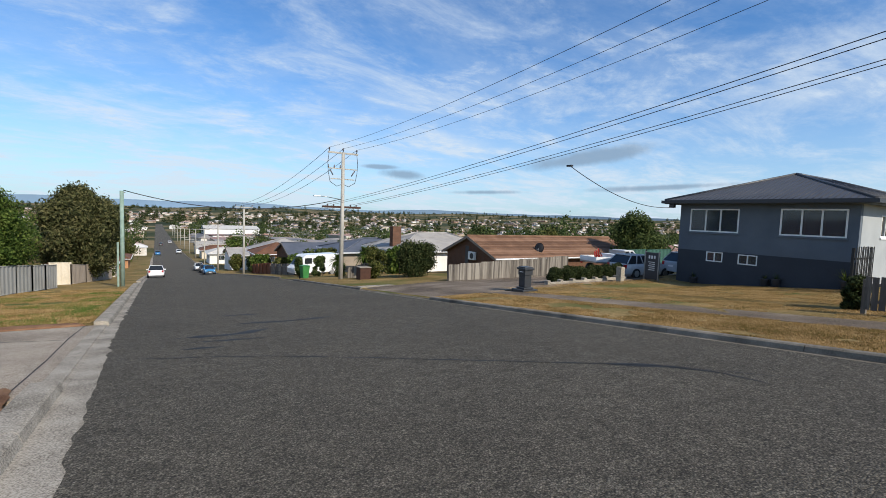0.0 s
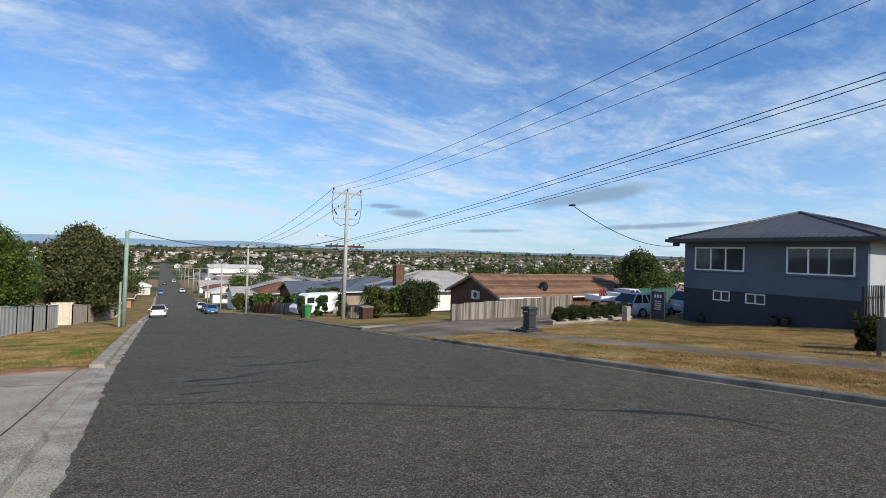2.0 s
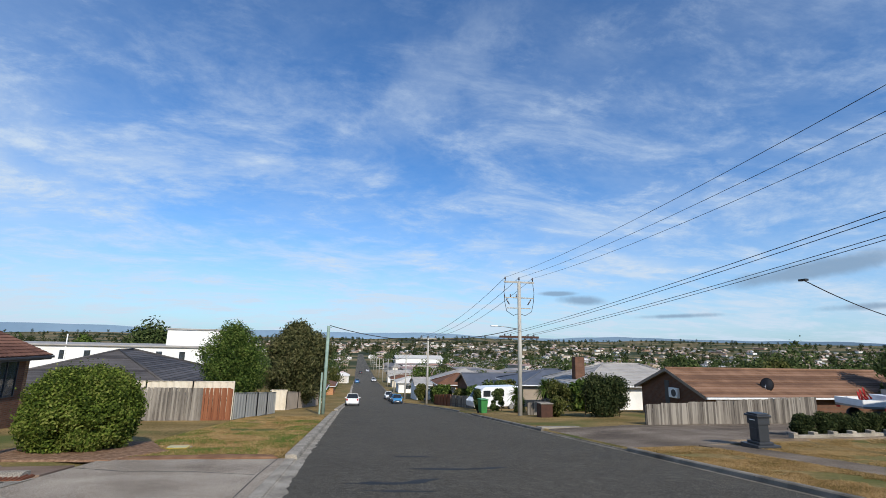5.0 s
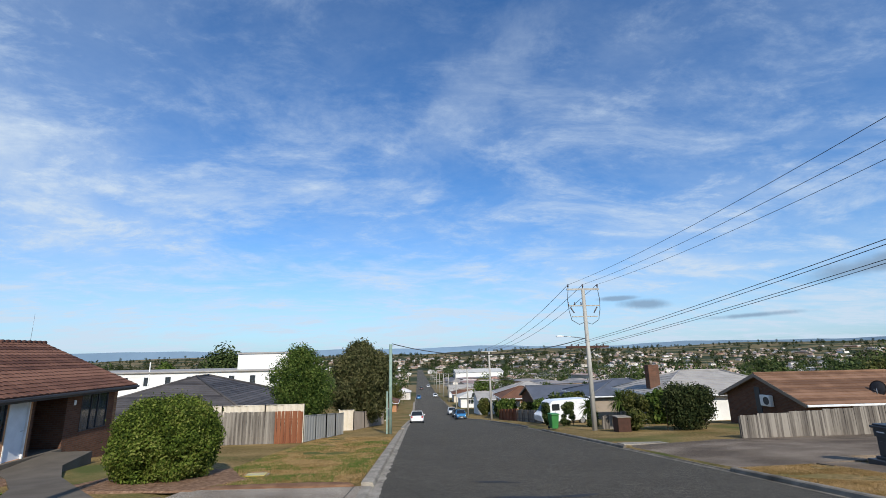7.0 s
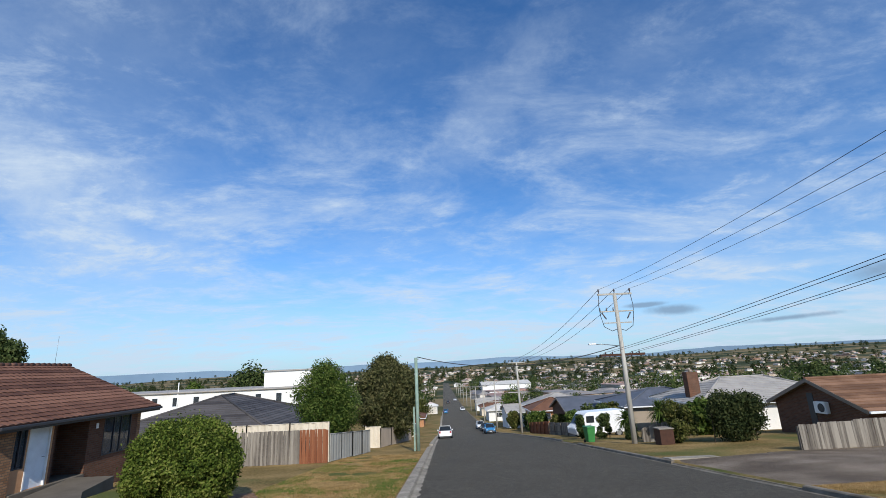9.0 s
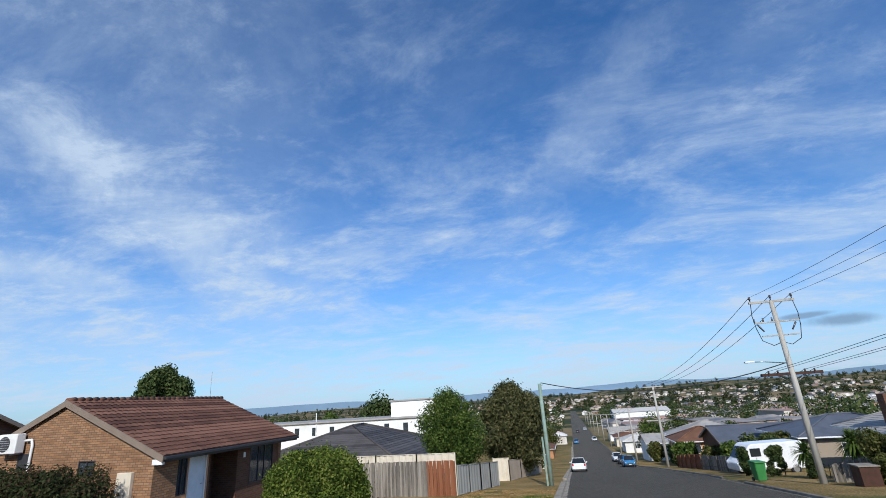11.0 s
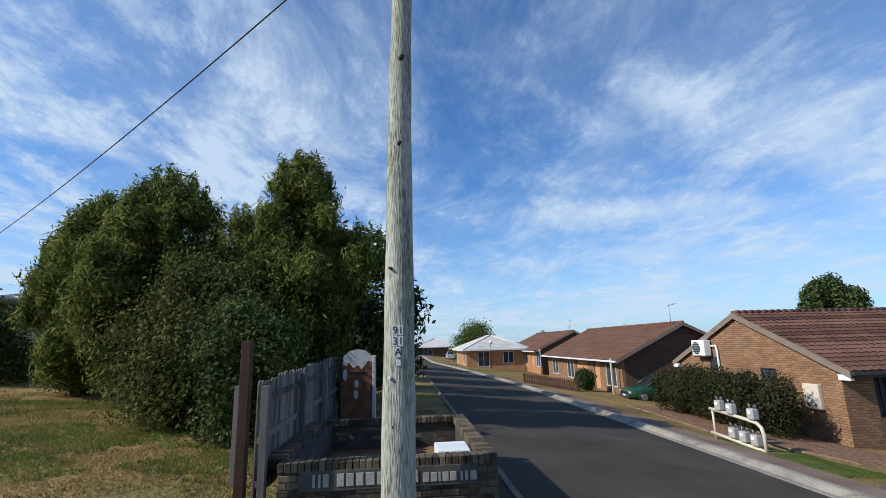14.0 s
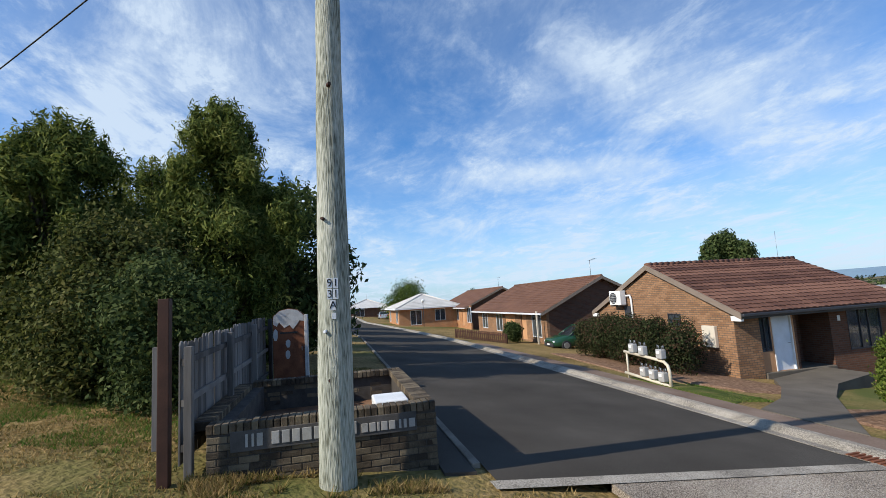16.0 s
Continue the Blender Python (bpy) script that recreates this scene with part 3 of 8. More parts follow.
def ground_sheet():
    xs = list(np.arange(-40, -1.5, 1.1)) + [-1.46, -1.12, -0.6] + list(np.arange(1.0, 8.5, 1.5)) + [9.0, 9.17] + list(np.arange(9.9, 46, 1.2))
    ys = list(np.arange(-60, 130, 1.5))
    a = 46.0
    while a < 4200:
        a *= 1.14
        xs += [a]
        xs += [-a + 4]
    b = 130.0
    while b < 4300:
        b *= 1.07
        ys += [b]
    b = -60.0
    while b > -900:
        b *= 1.4
        ys += [b]
    xs, ys = sorted(xs), sorted(ys)
    verts, faces = [], []
    for y in ys:
        for x in xs:
            under = -1.2 < x < 9.1 and y < 900
            verge = 0.08 + (0.10 * min(1, max(0, (x - 9.3) / 8)) if x > 9 and y < 40 else 0)
            if x > 16 and y < 18:
                verge += 0.08
            if x > 12 and y < 18:
                verge -= lawn_dip(x, y)
            if (-6.3 < x < -1.2 and 7.0 < y < 15.2) or (9.2 < x < 26.5 and 15.4 < y < 23.6):
                verge = -0.03 + (0.12 * min(1, (x - 9.3) / 4) if x > 9 else 0)
            z = land(x, y) + (-0.08 if under else verge)
            if not under and abs(x) < 60 and y < 120:
                z += 0.025 * noise.noise(Vector((x * 0.6, y * 0.6, 0)))
            verts.append((x, y, z))
    n = len(xs)
    for j in range(len(ys) - 1):
        for i in range(n - 1):
            faces.append((j * n + i, j * n + i + 1, (j + 1) * n + i + 1, (j + 1) * n + i))
    me = bpy.data.meshes.new("ground")
    me.from_pydata(verts, [], faces)
    me.materials.append(M["ground"])
    for p in me.polygons:
        p.use_smooth = True
    return tagged(new("ground", me), "dry patchy lawn and hillside with yellowed grass", kind="structure")


def ground_material():
    """Patchy dry lawn near by; paddocks and woodland farther down the valley."""
    m = material("ground", [(0.075, 0.06, 0.02), (0.18, 0.128, 0.048), (0.28, 0.192, 0.08), (0.37, 0.258, 0.118)], rough=0.95, scale=0.35, fine=11, mixing=(0.8, 1.0), bump=1.0, bump_size=0.05, coords="World", spec=0.08)
    nt = m.node_tree
    bsdf = nt.nodes["Principled BSDF"]
    near = [n for n in nt.nodes if n.type == "VALTORGB"][0]
    pos = nt.nodes.new("ShaderNodeNewGeometry").outputs["Position"]
    big = nt.nodes.new("ShaderNodeTexNoise")
    big.inputs["Scale"].default_value, big.inputs["Detail"].default_value, big.inputs["Roughness"].default_value = 0.006, 7, 0.65
    nt.links.new(pos, big.inputs["Vector"])
    ramp = nt.nodes.new("ShaderNodeValToRGB")
    for p, c in ((0.36, (0.025, 0.036, 0.018)), (0.48, (0.05, 0.06, 0.028)), (0.56, (0.23, 0.17, 0.09)), (0.68, (0.04, 0.05, 0.024))):
        e = ramp.color_ramp.elements.new(p)
        e.color = (*c, 1)
    nt.links.new(big.outputs[0], ramp.inputs[0])
    sp = nt.nodes.new("ShaderNodeSeparateXYZ")
    nt.links.new(pos, sp.inputs[0])
    mr = nt.nodes.new("ShaderNodeMapRange")
    mr.inputs["From Min"].default_value, mr.inputs["From Max"].default_value = 90, 260
    nt.links.new(sp.outputs[1], mr.inputs["Value"])
    # greener and barer patches of the lawns
    pn = nt.nodes.new("ShaderNodeTexNoise")
    pn.inputs["Scale"].default_value, pn.inputs["Detail"].default_value = 0.16, 5
    nt.links.new(pos, pn.inputs["Vector"])
    pr = nt.nodes.new("ShaderNodeMapRange")
    pr.inputs["From Min"].default_value, pr.inputs["From Max"].default_value = 0.52, 0.66
    nt.links.new(pn.outputs[0], pr.inputs["Value"])
    g = nt.nodes.new("ShaderNodeMix")
    g.data_type = "RGBA"
    nt.links.new(pr.outputs[0], g.inputs["Factor"])
    nt.links.new(near.outputs[0], g.inputs["A"])
    g.inputs["B"].default_value = (0.1, 0.112, 0.032, 1)
    mx = nt.nodes.new("ShaderNodeMix")
    mx.data_type = "RGBA"
    nt.links.new(mr.outputs[0], mx.inputs["Factor"])
    nt.links.new(g.outputs["Result"], mx.inputs["A"])
    nt.links.new(ramp.outputs[0], mx.inputs["B"])
    nt.links.new(mx.outputs["Result"], bsdf.inputs["Base Color"])
    return m


M["ground"] = ground_material()
ground_sheet()


def sheet(x_of, y0, y1, top, thick, step=2.0, wobble=0.0, top_b=None):
    """A slab that follows the fall of the street. x_of(y) gives its two sides."""
    ys = [y0]
    while ys[-1] < y1 - 1e-6:
        ys.append(min(y1, ys[-1] + step * max(1.0, abs(ys[-1]) / 60)))
    bm = bmesh.new()
    rows = []
    for y in ys:
        a, b = x_of(y)
        if wobble:
            a += wobble * noise.noise(Vector((y * 2.1, 3.0, 0))) + wobble * 0.6 * noise.noise(Vector((y * 7.0, 5.0, 0)))
        za, zb = land(a, y) + top, land(b, y) + (top if top_b is None else top_b)
        rows.append([bm.verts.new((a, y, za - thick)), bm.verts.new((a, y, za)), bm.verts.new((b, y, zb)), bm.verts.new((b, y, zb - thick))])
    for p, q in zip(rows, rows[1:]):
        for i in range(3):
            bm.faces.new((p[i], p[i + 1], q[i + 1], q[i]))
    bm.faces.new(rows[0])
    bm.faces.new(rows[-1][::-1])
    bmesh.ops.recalc_face_normals(bm, faces=bm.faces[:])
    return bm


setting("road", sheet(lambda y: (ROAD_L - min(0.2, max(0, (y - 4) * 0.02)), ROAD_R), -60, 900, 0.0, 0.05, step=0.22, wobble=0.1), M["asphalt"], "worn grey chip-seal asphalt street running downhill")
setting("road_gutter", sheet(lambda y: (-1.1, -0.5), -60, 200, -0.006, 0.06), M["concrete"], "stained concrete gutter strip beside the asphalt")
setting("road_gutter_far", sheet(lambda y: (8.6, 9.05), -60, 200, -0.005, 0.06), M["kerb_dark"], "concrete gutter strip beside the kerb")


def tar_lines():
    for name, pts, w in (("tar_seam", [(-0.6, 9.6), (1.63, 8.3), (3.0, 7.1), (4.2, 6.0), (5.4, 4.9), (6.4, 3.9), (7.2, 2.4)], 0.035),
                         ("tar_patch", [(5.7, 4.6), (6.3, 4.0), (6.6, 3.3), (6.5, 2.5)], 0.16),
                         ("tar_patch", [(0.2, 11.4), (1.4, 11.2), (2.4, 11.6)], 0.22), ("tar_patch", [(0.5, 10.6), (2.2, 10.3)], 0.15), ("tar_patch", [(1.6, 13.0), (3.2, 12.7), (4.4, 12.9)], 0.2), ("tar_patch", [(0.3, 9.9), (1.2, 9.7)], 0.1), ("tar_patch", [(1.5, 15.2), (3.0, 14.8)], 0.22)):
        bm = bmesh.new()
        line = []
        for (x0, y0), (x1, y1) in zip(pts, pts[1:]):
            for i in range(8):
                line.append((x0 + (x1 - x0) * i / 8, y0 + (y1 - y0) * i / 8))
        last = None
        for i, (x, y) in enumerate(line):
            k = w * (0.6 + 0.7 * noise.noise(Vector((x * 3, y * 3, w * 40)))) * min(1, i / 4, (len(line) - i) / 4) + 0.006
            y += 0.05 * noise.noise(Vector((x * 2, 0, 4)))
            cur = [bm.verts.new((x, y - k, fall(y - k) + 0.004)), bm.verts.new((x, y + k, fall(y + k) + 0.004))]
            if last:
                bm.faces.new((last[0], cur[0], cur[1], last[1]))
            last = cur
        bmesh.ops.recalc_face_normals(bm, faces=bm.faces[:])
        tagged(link(name, bm, M["tar"]), "dark bitumen seam laid across the road", kind="structure")


tar_lines()


def kerb(name, x_road, out, gaps, y0, y1, label, mat, wide=0.34):
    """Cast concrete kerb in lengths with open joints; lowered where a driveway crosses."""
    root = tagged(new(name), label, kind="structure")
    y = y0
    while y < y1:
        L = 2.4 if y < 60 else 9.0
        for g0, g1 in gaps:
            if y < g0 < y + L:
                L = g0 - y
            elif g0 <= y < g1:
                L = min(L, g1 - y)
        low = any(g0 <= y + L / 2 < g1 for g0, g1 in gaps)
        top = 0.035 if low else (0.135 if wide > 0.3 else 0.115)
        bm = bmesh.new()
        a, b = y + 0.006, y + L - 0.006
        prof = [(0, -0.1), (0, 0.0), (0.03 if not low else 0.05, top - 0.03), (0.06, top - 0.006), (0.1, top), (wide, top), (wide, -0.1)]
        ends = []
        for yy in (a, b):
            j = 0.008 * noise.noise(Vector((yy * 5, x_road, 1)))
            ends.append([bm.verts.new((x_road + out * u, yy, fall(yy) + z + j)) for u, z in prof])
        n = len(prof)
        for i in range(n):
            bm.faces.new((ends[0][i], ends[0][(i + 1) % n], ends[1][(i + 1) % n], ends[1][i]))
        bm.faces.new(ends[0])
        bm.faces.new(ends[1][::-1])
        bmesh.ops.recalc_face_normals(bm, faces=bm.faces[:])
        part("kerb_length", bm, mat, root)
        y += L


kerb("kerb_west", -1.08, -1, [(7.8, 14.9), (40.5, 44)], -16, 160, "weathered cast concrete kerb with open joints", M["concrete"])
kerb("kerb_east", 9.02, 1, [(15.4, 22.6), (36.5, 41)], -16, 160, "dark stained concrete kerb along the verge", M["kerb_dark"], 0.17)

# footpath and driveways of the east side
setting("footpath", sheet(lambda y: (11.75, 13.05), -40, 16.2, 0.125, 0.1), M["drive_concrete"], "grey concrete footpath between two strips of dry grass")
setting("driveway_east", sheet(lambda y: (9.37, 13.5), 15.5, 23.2, 0.045, 0.1, step=1, top_b=0.18), M["drive_concrete"], "wide worn concrete driveway with brown stains")
setting("driveway_east_upper", sheet(lambda y: (13.5, 30.0), 16.4, 23.4, 0.18, 0.1, step=1, top_b=0.2), M["drive_concrete"], "wide worn concrete driveway beside the fence")
setting("driveway_mouth", sheet(lambda y: (9.33, 11.4), 23.2, 24.0, 0.12, 0.1), M["concrete"], "pale concrete driveway edge")
# apron and lane of the units on the west side
setting("driveway_apron", sheet(lambda y: (-5.9, -1.38), 7.3, 14.9, 0.105, 0.1, step=1, top_b=0.04), M["pebble_concrete"], "worn exposed-aggregate concrete driveway apron")

for pts in ([(-1.62, 7.4), (-1.6, 10.0), (-1.64, 12.6), (-1.6, 14.8)], [(-1.7, 12.4), (-3.2, 12.9), (-4.6, 13.0), (-5.8, 13.5)]):
    joint = bmesh.new()
    for (x0, y0), (x1, y1) in zip(pts, pts[1:]):
        for i in range(6):
            xa, ya, xb, yb = x0 + (x1 - x0) * i / 6, y0 + (y1 - y0) * i / 6, x0 + (x1 - x0) * (i + 1) / 6, y0 + (y1 - y0) * (i + 1) / 6
            n = Vector((yb - ya, xa - xb, 0)).normalized() * 0.011
            za, zb = (fall(y) + 0.109 - 0.065 * (x + 5.9) / 4.52 for x, y in ((xa, ya), (xb, yb)))
            joint.faces.new([joint.verts.new(p) for p in ((xa - n.x, ya - n.y, za), (xa + n.x, ya + n.y, za), (xb + n.x, yb + n.y, zb), (xb - n.x, yb - n.y, zb))])
    setting("apron_joint", joint, M["tar"], "dark open joint in the concrete apron")


def lane_edge(x):
    return 12.0 if x > -30 else 12.0 - 4.0 * min(1, (-30 - x) / 36) ** 1.4


def lane():
    """The asphalt lane of the units, with a concrete strip at its mouth and a kerb along its far side."""
    bm = bmesh.new()
    last = None
    for i in range(60):
        x = -6.05 - i * 2.3
        w = 6.1 if x > -60 else 6.1
        rows = [bm.verts.new((x, lane_edge(x) - w * (1 - j / 3), land(x, lane_edge(x) - w * (1 - j / 3)) + 0.11)) for j in range(4)]
        if last:
            for j in range(3):
                bm.faces.new((last[j], last[j + 1], rows[j + 1], rows[j]))
        last = rows
    bmesh.ops.recalc_face_normals(bm, faces=bm.faces[:])
    for f in bm.faces:
        if f.normal.z < 0:
            f.normal_flip()
    setting("unit_lane", bm, M["asphalt_lane"], "smooth dark asphalt lane leading past the units")
    bm = bmesh.new()
    last = None
    for i in range(9):
        y = 5.8 + i * 0.8
        c = [bm.verts.new((-5.86, y, fall(y) + 0.118)), bm.verts.new((-6.12, y, fall(y) + 0.122))]
        if last:
            bm.faces.new((last[0], c[0], c[1], last[1]))
        last = c
    setting("lane_threshold", bm, M["concrete"], "pale concrete strip across the lane mouth")
    root = tagged(new("lane_kerb"), "pale rolled concrete kerb along the lane", kind="structure")
    for i in range(55):
        bm = bmesh.new()
        ends = []
        for x in (-6.1 - i * 2.4 - 0.008, -6.1 - (i + 1) * 2.4 + 0.008):
            e = lane_edge(x)
            ends.append([bm.verts.new((x, e + u, fall(e + u) + z)) for u, z in ((-0.12, 0.05), (-0.12, 0.12), (0.1, 0.125), (0.22, 0.2), (0.3, 0.23), (0.48, 0.23), (0.48, 0.05))])
        n = 7
        for k in range(n):
            bm.faces.new((ends[0][k], ends[0][(k + 1) % n], ends[1][(k + 1) % n], ends[1][k]))
        bm.faces.new(ends[0])
        bm.faces.new(ends[1][::-1])
        bmesh.ops.recalc_face_normals(bm, faces=bm.faces[:])
        part("kerb_length", bm, M["concrete"], root)
    root = tagged(new("lane_edging"), "narrow concrete edging on the near side of the lane", kind="structure")
    for i in range(14):
        x = -6.7 - i * 2.4
        y = lane_edge(x) - 6.25
        part("edging_length", boxed(x - 2.39, x, y, y + 0.12, fall(y) - 0.05, fall(y) + 0.14, bevel=0.015), M["kerb_dark"], root)


lane()


def patch(name, pts, top, mat, label):
    """A flat bed of ground cover with an uneven edge, laid over the slope."""
    bm = bmesh.new()
    cx, cy = sum(p[0] for p in pts) / len(pts), sum(p[1] for p in pts) / len(pts)
    ring = []
    for (x0, y0), (x1, y1) in zip(pts, pts[1:] + pts[:1]):
        for i in range(6):
            x, y = x0 + (x1 - x0) * i / 6, y0 + (y1 - y0) * i / 6
            x += 0.12 * noise.noise(Vector((x * 2, y * 2, 7)))
            y += 0.12 * noise.noise(Vector((x * 2, y * 2, 9)))
            ring.append((x, y))
    rings = []
    for s, lift in ((1.0, -0.05), (0.97, 0.0), (0.6, 0.03), (0.25, 0.04)):
        rings.append([bm.verts.new((cx + (x - cx) * s, cy + (y - cy) * s, land(cx + (x - cx) * s, cy + (y - cy) * s) + top + lift)) for x, y in ring])
    n = len(ring)
    for a, b in zip(rings, rings[1:]):
        for i in range(n):
            bm.faces.new((a[i], a[(i + 1) % n], b[(i + 1) % n], b[i]))
    bm.faces.new(rings[-1])
    bmesh.ops.recalc_face_normals(bm, faces=bm.faces[:])
    if sum(f.normal.z for f in bm.faces) < 0:
        bmesh.ops.reverse_faces(bm, faces=bm.faces[:])
    return setting(name, bm, mat, label)


M["mulch"] = material("mulch", [(0.09, 0.05, 0.03), (0.22, 0.13, 0.08), (0.36, 0.24, 0.16)], rough=0.95, scale=8, fine=45, bump=1.0, bump_size=0.04, coords="World", spec=0.1)
M["lawn_green"] = material("lawn_green", [(0.04, 0.055, 0.012), (0.08, 0.1, 0.022), (0.17, 0.14, 0.05)], rough=0.95, scale=2, fine=25, bump=1.0, bump_size=0.04, coords="World", spec=0.1)
M["paver"] = material("paver", [(0.13, 0.085, 0.06), (0.2, 0.14, 0.105), (0.27, 0.2, 0.155)], rough=0.92, scale=0.9, fine=30, bump=0.6, coords="World", spec=0.15)
M["path_grey"] = material("path_grey", [(0.1, 0.084, 0.066), (0.165, 0.142, 0.114)], rough=0.9, scale=1.1, fine=40, bump=0.4, coords="World", spec=0.15)
setting("lane_footway", sheet(lambda y: (-30.0, -1.5 - 4.45), 12.5, 13.75, 0.13, 0.1, step=0.6), M["paver"], "brown stained concrete strip behind the lane kerb")
setting("side_path", sheet(lambda y: (-16.0, -6.45), 5.32, 5.74, 0.12, 0.1, step=0.2), M["asphalt_lane"], "dark narrow path between the planter and the lane")
patch("mulch_bed", [(-14.9, 18.4), (-24, 18.4), (-24, 15.4), (-16, 14.6), (-12.2, 16.0), (-11.8, 18.4)], 0.13, M["mulch"], "bed of reddish bark mulch under the hedge")
patch("lawn_strip", [(-15.0, 13.9), (-10.6, 13.95), (-11.3, 15.6), (-15, 14.6)], 0.1, M["lawn_green"], "small strip of rough green lawn")
patch("mulch_under_bush", [(-9.8, 15.2), (-5.6, 14.5), (-4.9, 16.4), (-6.3, 19.0), (-9.6, 18.9)], 0.13, M["mulch"], "bark mulch spread under the round shrub")
patch("soil_edge", [(-1.5, 6.6), (-3.4, 6.4), (-5.4, 7.0), (-5.2, 7.7), (-1.55, 7.8)], 0.12, M["soil"], "bare red soil beside the driveway apron")
patch("soil_strip", [(-1.6, 14.8), (-5.8, 14.8), (-5.7, 15.4), (-1.7, 15.3)], 0.1, M["soil"], "bare red soil along the lawn edge")


def garden_path():
    bm = bmesh.new()
    pts = [((-7.4, 13.7), (-9.7, 13.7)), ((-9.1, 15.6), (-11.0, 15.8)), ((-11.2, 18.0), (-12.8, 17.9)), ((-12.6, 20.0), (-14.2, 19.2)), ((-13.3, 22.6), (-15.0, 22.6))]
    last = None
    for a, b in pts:
        c = [bm.verts.new((*a, max(-1.74, land(*a) + 0.15))), bm.verts.new((*b, max(-1.74, land(*b) + 0.15)))]
        if last:
            bm.faces.new((last[0], c[0], c[1], last[1]))
        last = c
    bmesh.ops.subdivide_edges(bm, edges=bm.edges[:], cuts=3, use_grid_fill=True)
    r = bmesh.ops.extrude_face_region(bm, geom=bm.faces[:])
    bmesh.ops.translate(bm, vec=(0, 0, -0.5), verts=[v for v in r["geom"] if isinstance(v, bmesh.types.BMVert)])
    bmesh.ops.recalc_face_normals(bm, faces=bm.faces[:])
    setting("garden_path", bm, M["path_grey"], "plain grey concrete path leading to the white door")


garden_path()

# ---- houses ----


def unit_one():
    """Brick unit whose gable faces the lane and whose door faces the street."""
    x0, x1, y0, y1, zf, ze, zr = -24.0, -15.0, 18.6, 26.6, -1.75, 0.62, 2.78
    h = thing("brick_unit", (0, 0, 0), "tan brick unit with a red-brown tiled gable roof and white door", "house", "brick units")
    part("wall", wall_panel("x", y0, y0 + 0.24, x0, x1, -2.9, ze, [(-18.5, -17.7, 0.0, 0.55)]), M["brick_tan"], h)
    bm = prism([(x0, ze), (x1, ze), (-19.5, zr - 0.12)], "y", y0, y0 + 0.24)
    part("gable", bm, M["brick_tan"], h)
    part("gable", prism([(x0, ze), (x1, ze), (-19.5, zr - 0.12)], "y", y1 - 0.24, y1), M["brick_tan"], h)
    part("wall", wall_panel("x", y1 - 0.24, y1, x0, x1, -3.2, ze), M["brick_tan"], h)
    part("wall", wall_panel("y", x0, x0 + 0.24, y0 + 0.24, y1 - 0.24, -3.2, ze), M["brick_tan"], h)
    # street front: brick pier, recessed porch with window and door, brick, a second window
    part("wall", wall_panel("y", x1 - 0.24, x1, y0 + 0.24, 19.75, -2.9, ze - 0.12), M["brick_tan"], h)
    part("wall", wall_panel("y", x1 - 0.3, x1 - 0.1, 19.75, 21.5, -2.9, ze - 0.12, [(19.8, 20.33, -0.95, 0.5), (20.42, 21.38, -1.72, 0.5)]), M["tan_render"], h, "tan rendered panel below the porch window")
    # brown brick paints the shade of the recess and street wall into their colour
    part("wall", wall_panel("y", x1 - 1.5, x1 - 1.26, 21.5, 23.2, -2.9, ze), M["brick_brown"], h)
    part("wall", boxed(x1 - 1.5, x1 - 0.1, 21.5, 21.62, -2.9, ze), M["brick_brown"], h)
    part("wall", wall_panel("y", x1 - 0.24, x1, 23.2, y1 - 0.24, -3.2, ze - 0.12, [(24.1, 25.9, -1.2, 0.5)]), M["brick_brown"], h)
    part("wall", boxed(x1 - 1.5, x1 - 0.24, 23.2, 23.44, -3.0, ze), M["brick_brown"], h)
    part("porch_floor", boxed(x1 - 1.3, x1 + 0.05, 19.8, 23.2, -2.6, -1.725, bevel=0.015), M["path_grey"], h)
    window(h, "y", x1 - 0.1, 19.8, 20.33, -0.95, 0.5, 1, [0.5], M["dark_trim"], curtain=M["curtain"], fw=0.035)
    window(h, "y", x1, 24.1, 25.9, -1.2, 0.5, 1, [0.36, 0.62], M["dark_trim"], curtain=M["curtain"], fw=0.04)
    window(h, "x", y0, -18.5, -17.7, 0.0, 0.55, -1, [0.5], M["dark_trim"], curtain=M["blind"], fw=0.04)
    d = part("door", boxed(x1 - 0.2, x1 - 0.15, 20.47, 21.33, -1.72, 0.45, bevel=0.008), M["door_white"], h, "plain white front door")
    part("handle", tubed([(x1 - 0.15, 21.22, -0.7), (x1 - 0.09, 21.22, -0.7), (x1 - 0.09, 21.1, -0.7)], 0.012, 6), M["steel"], d)
    fr = bmesh.new()
    for a in ((20.42, 20.47, -1.72, 0.5), (21.33, 21.38, -1.72, 0.5), (20.47, 21.33, 0.45, 0.5)):
        box(fr, x1 - 0.28, x1 - 0.08, *a)
    part("door_frame", fr, M["white_paint"], h)
    # roof
    ex0, ex1, ry0, ry1 = x0 - 0.45, x1 + 0.45, y0 - 0.12, y1 + 0.75
    zl = ze - 0.02
    rl = part("roof", prism([(ex0, zl), (-19.5, zr), (ex1, zl), (ex1, zl - 0.1), (-19.5, zr - 0.12), (ex0, zl - 0.1)], "y", ry0 + 0.02, ry1 - 0.02), M["trim_brown"], h)
    roof_courses(rl, (ex1 + 0.05, ry0, zl), (ex1 + 0.05, ry1, zl), (-19.5, ry0, zr + 0.02), (-19.5, ry1, zr + 0.02), M["tile_red"], pitch=0.33, lift=0.035, wave=0.035, wave_len=0.3)
    roof_courses(rl, (ex0 - 0.05, ry1, zl), (ex0 - 0.05, ry0, zl), (-19.5, ry1, zr + 0.02), (-19.5, ry0, zr + 0.02), M["tile_red"], pitch=0.33, lift=0.035, wave=0.035, wave_len=0.3)
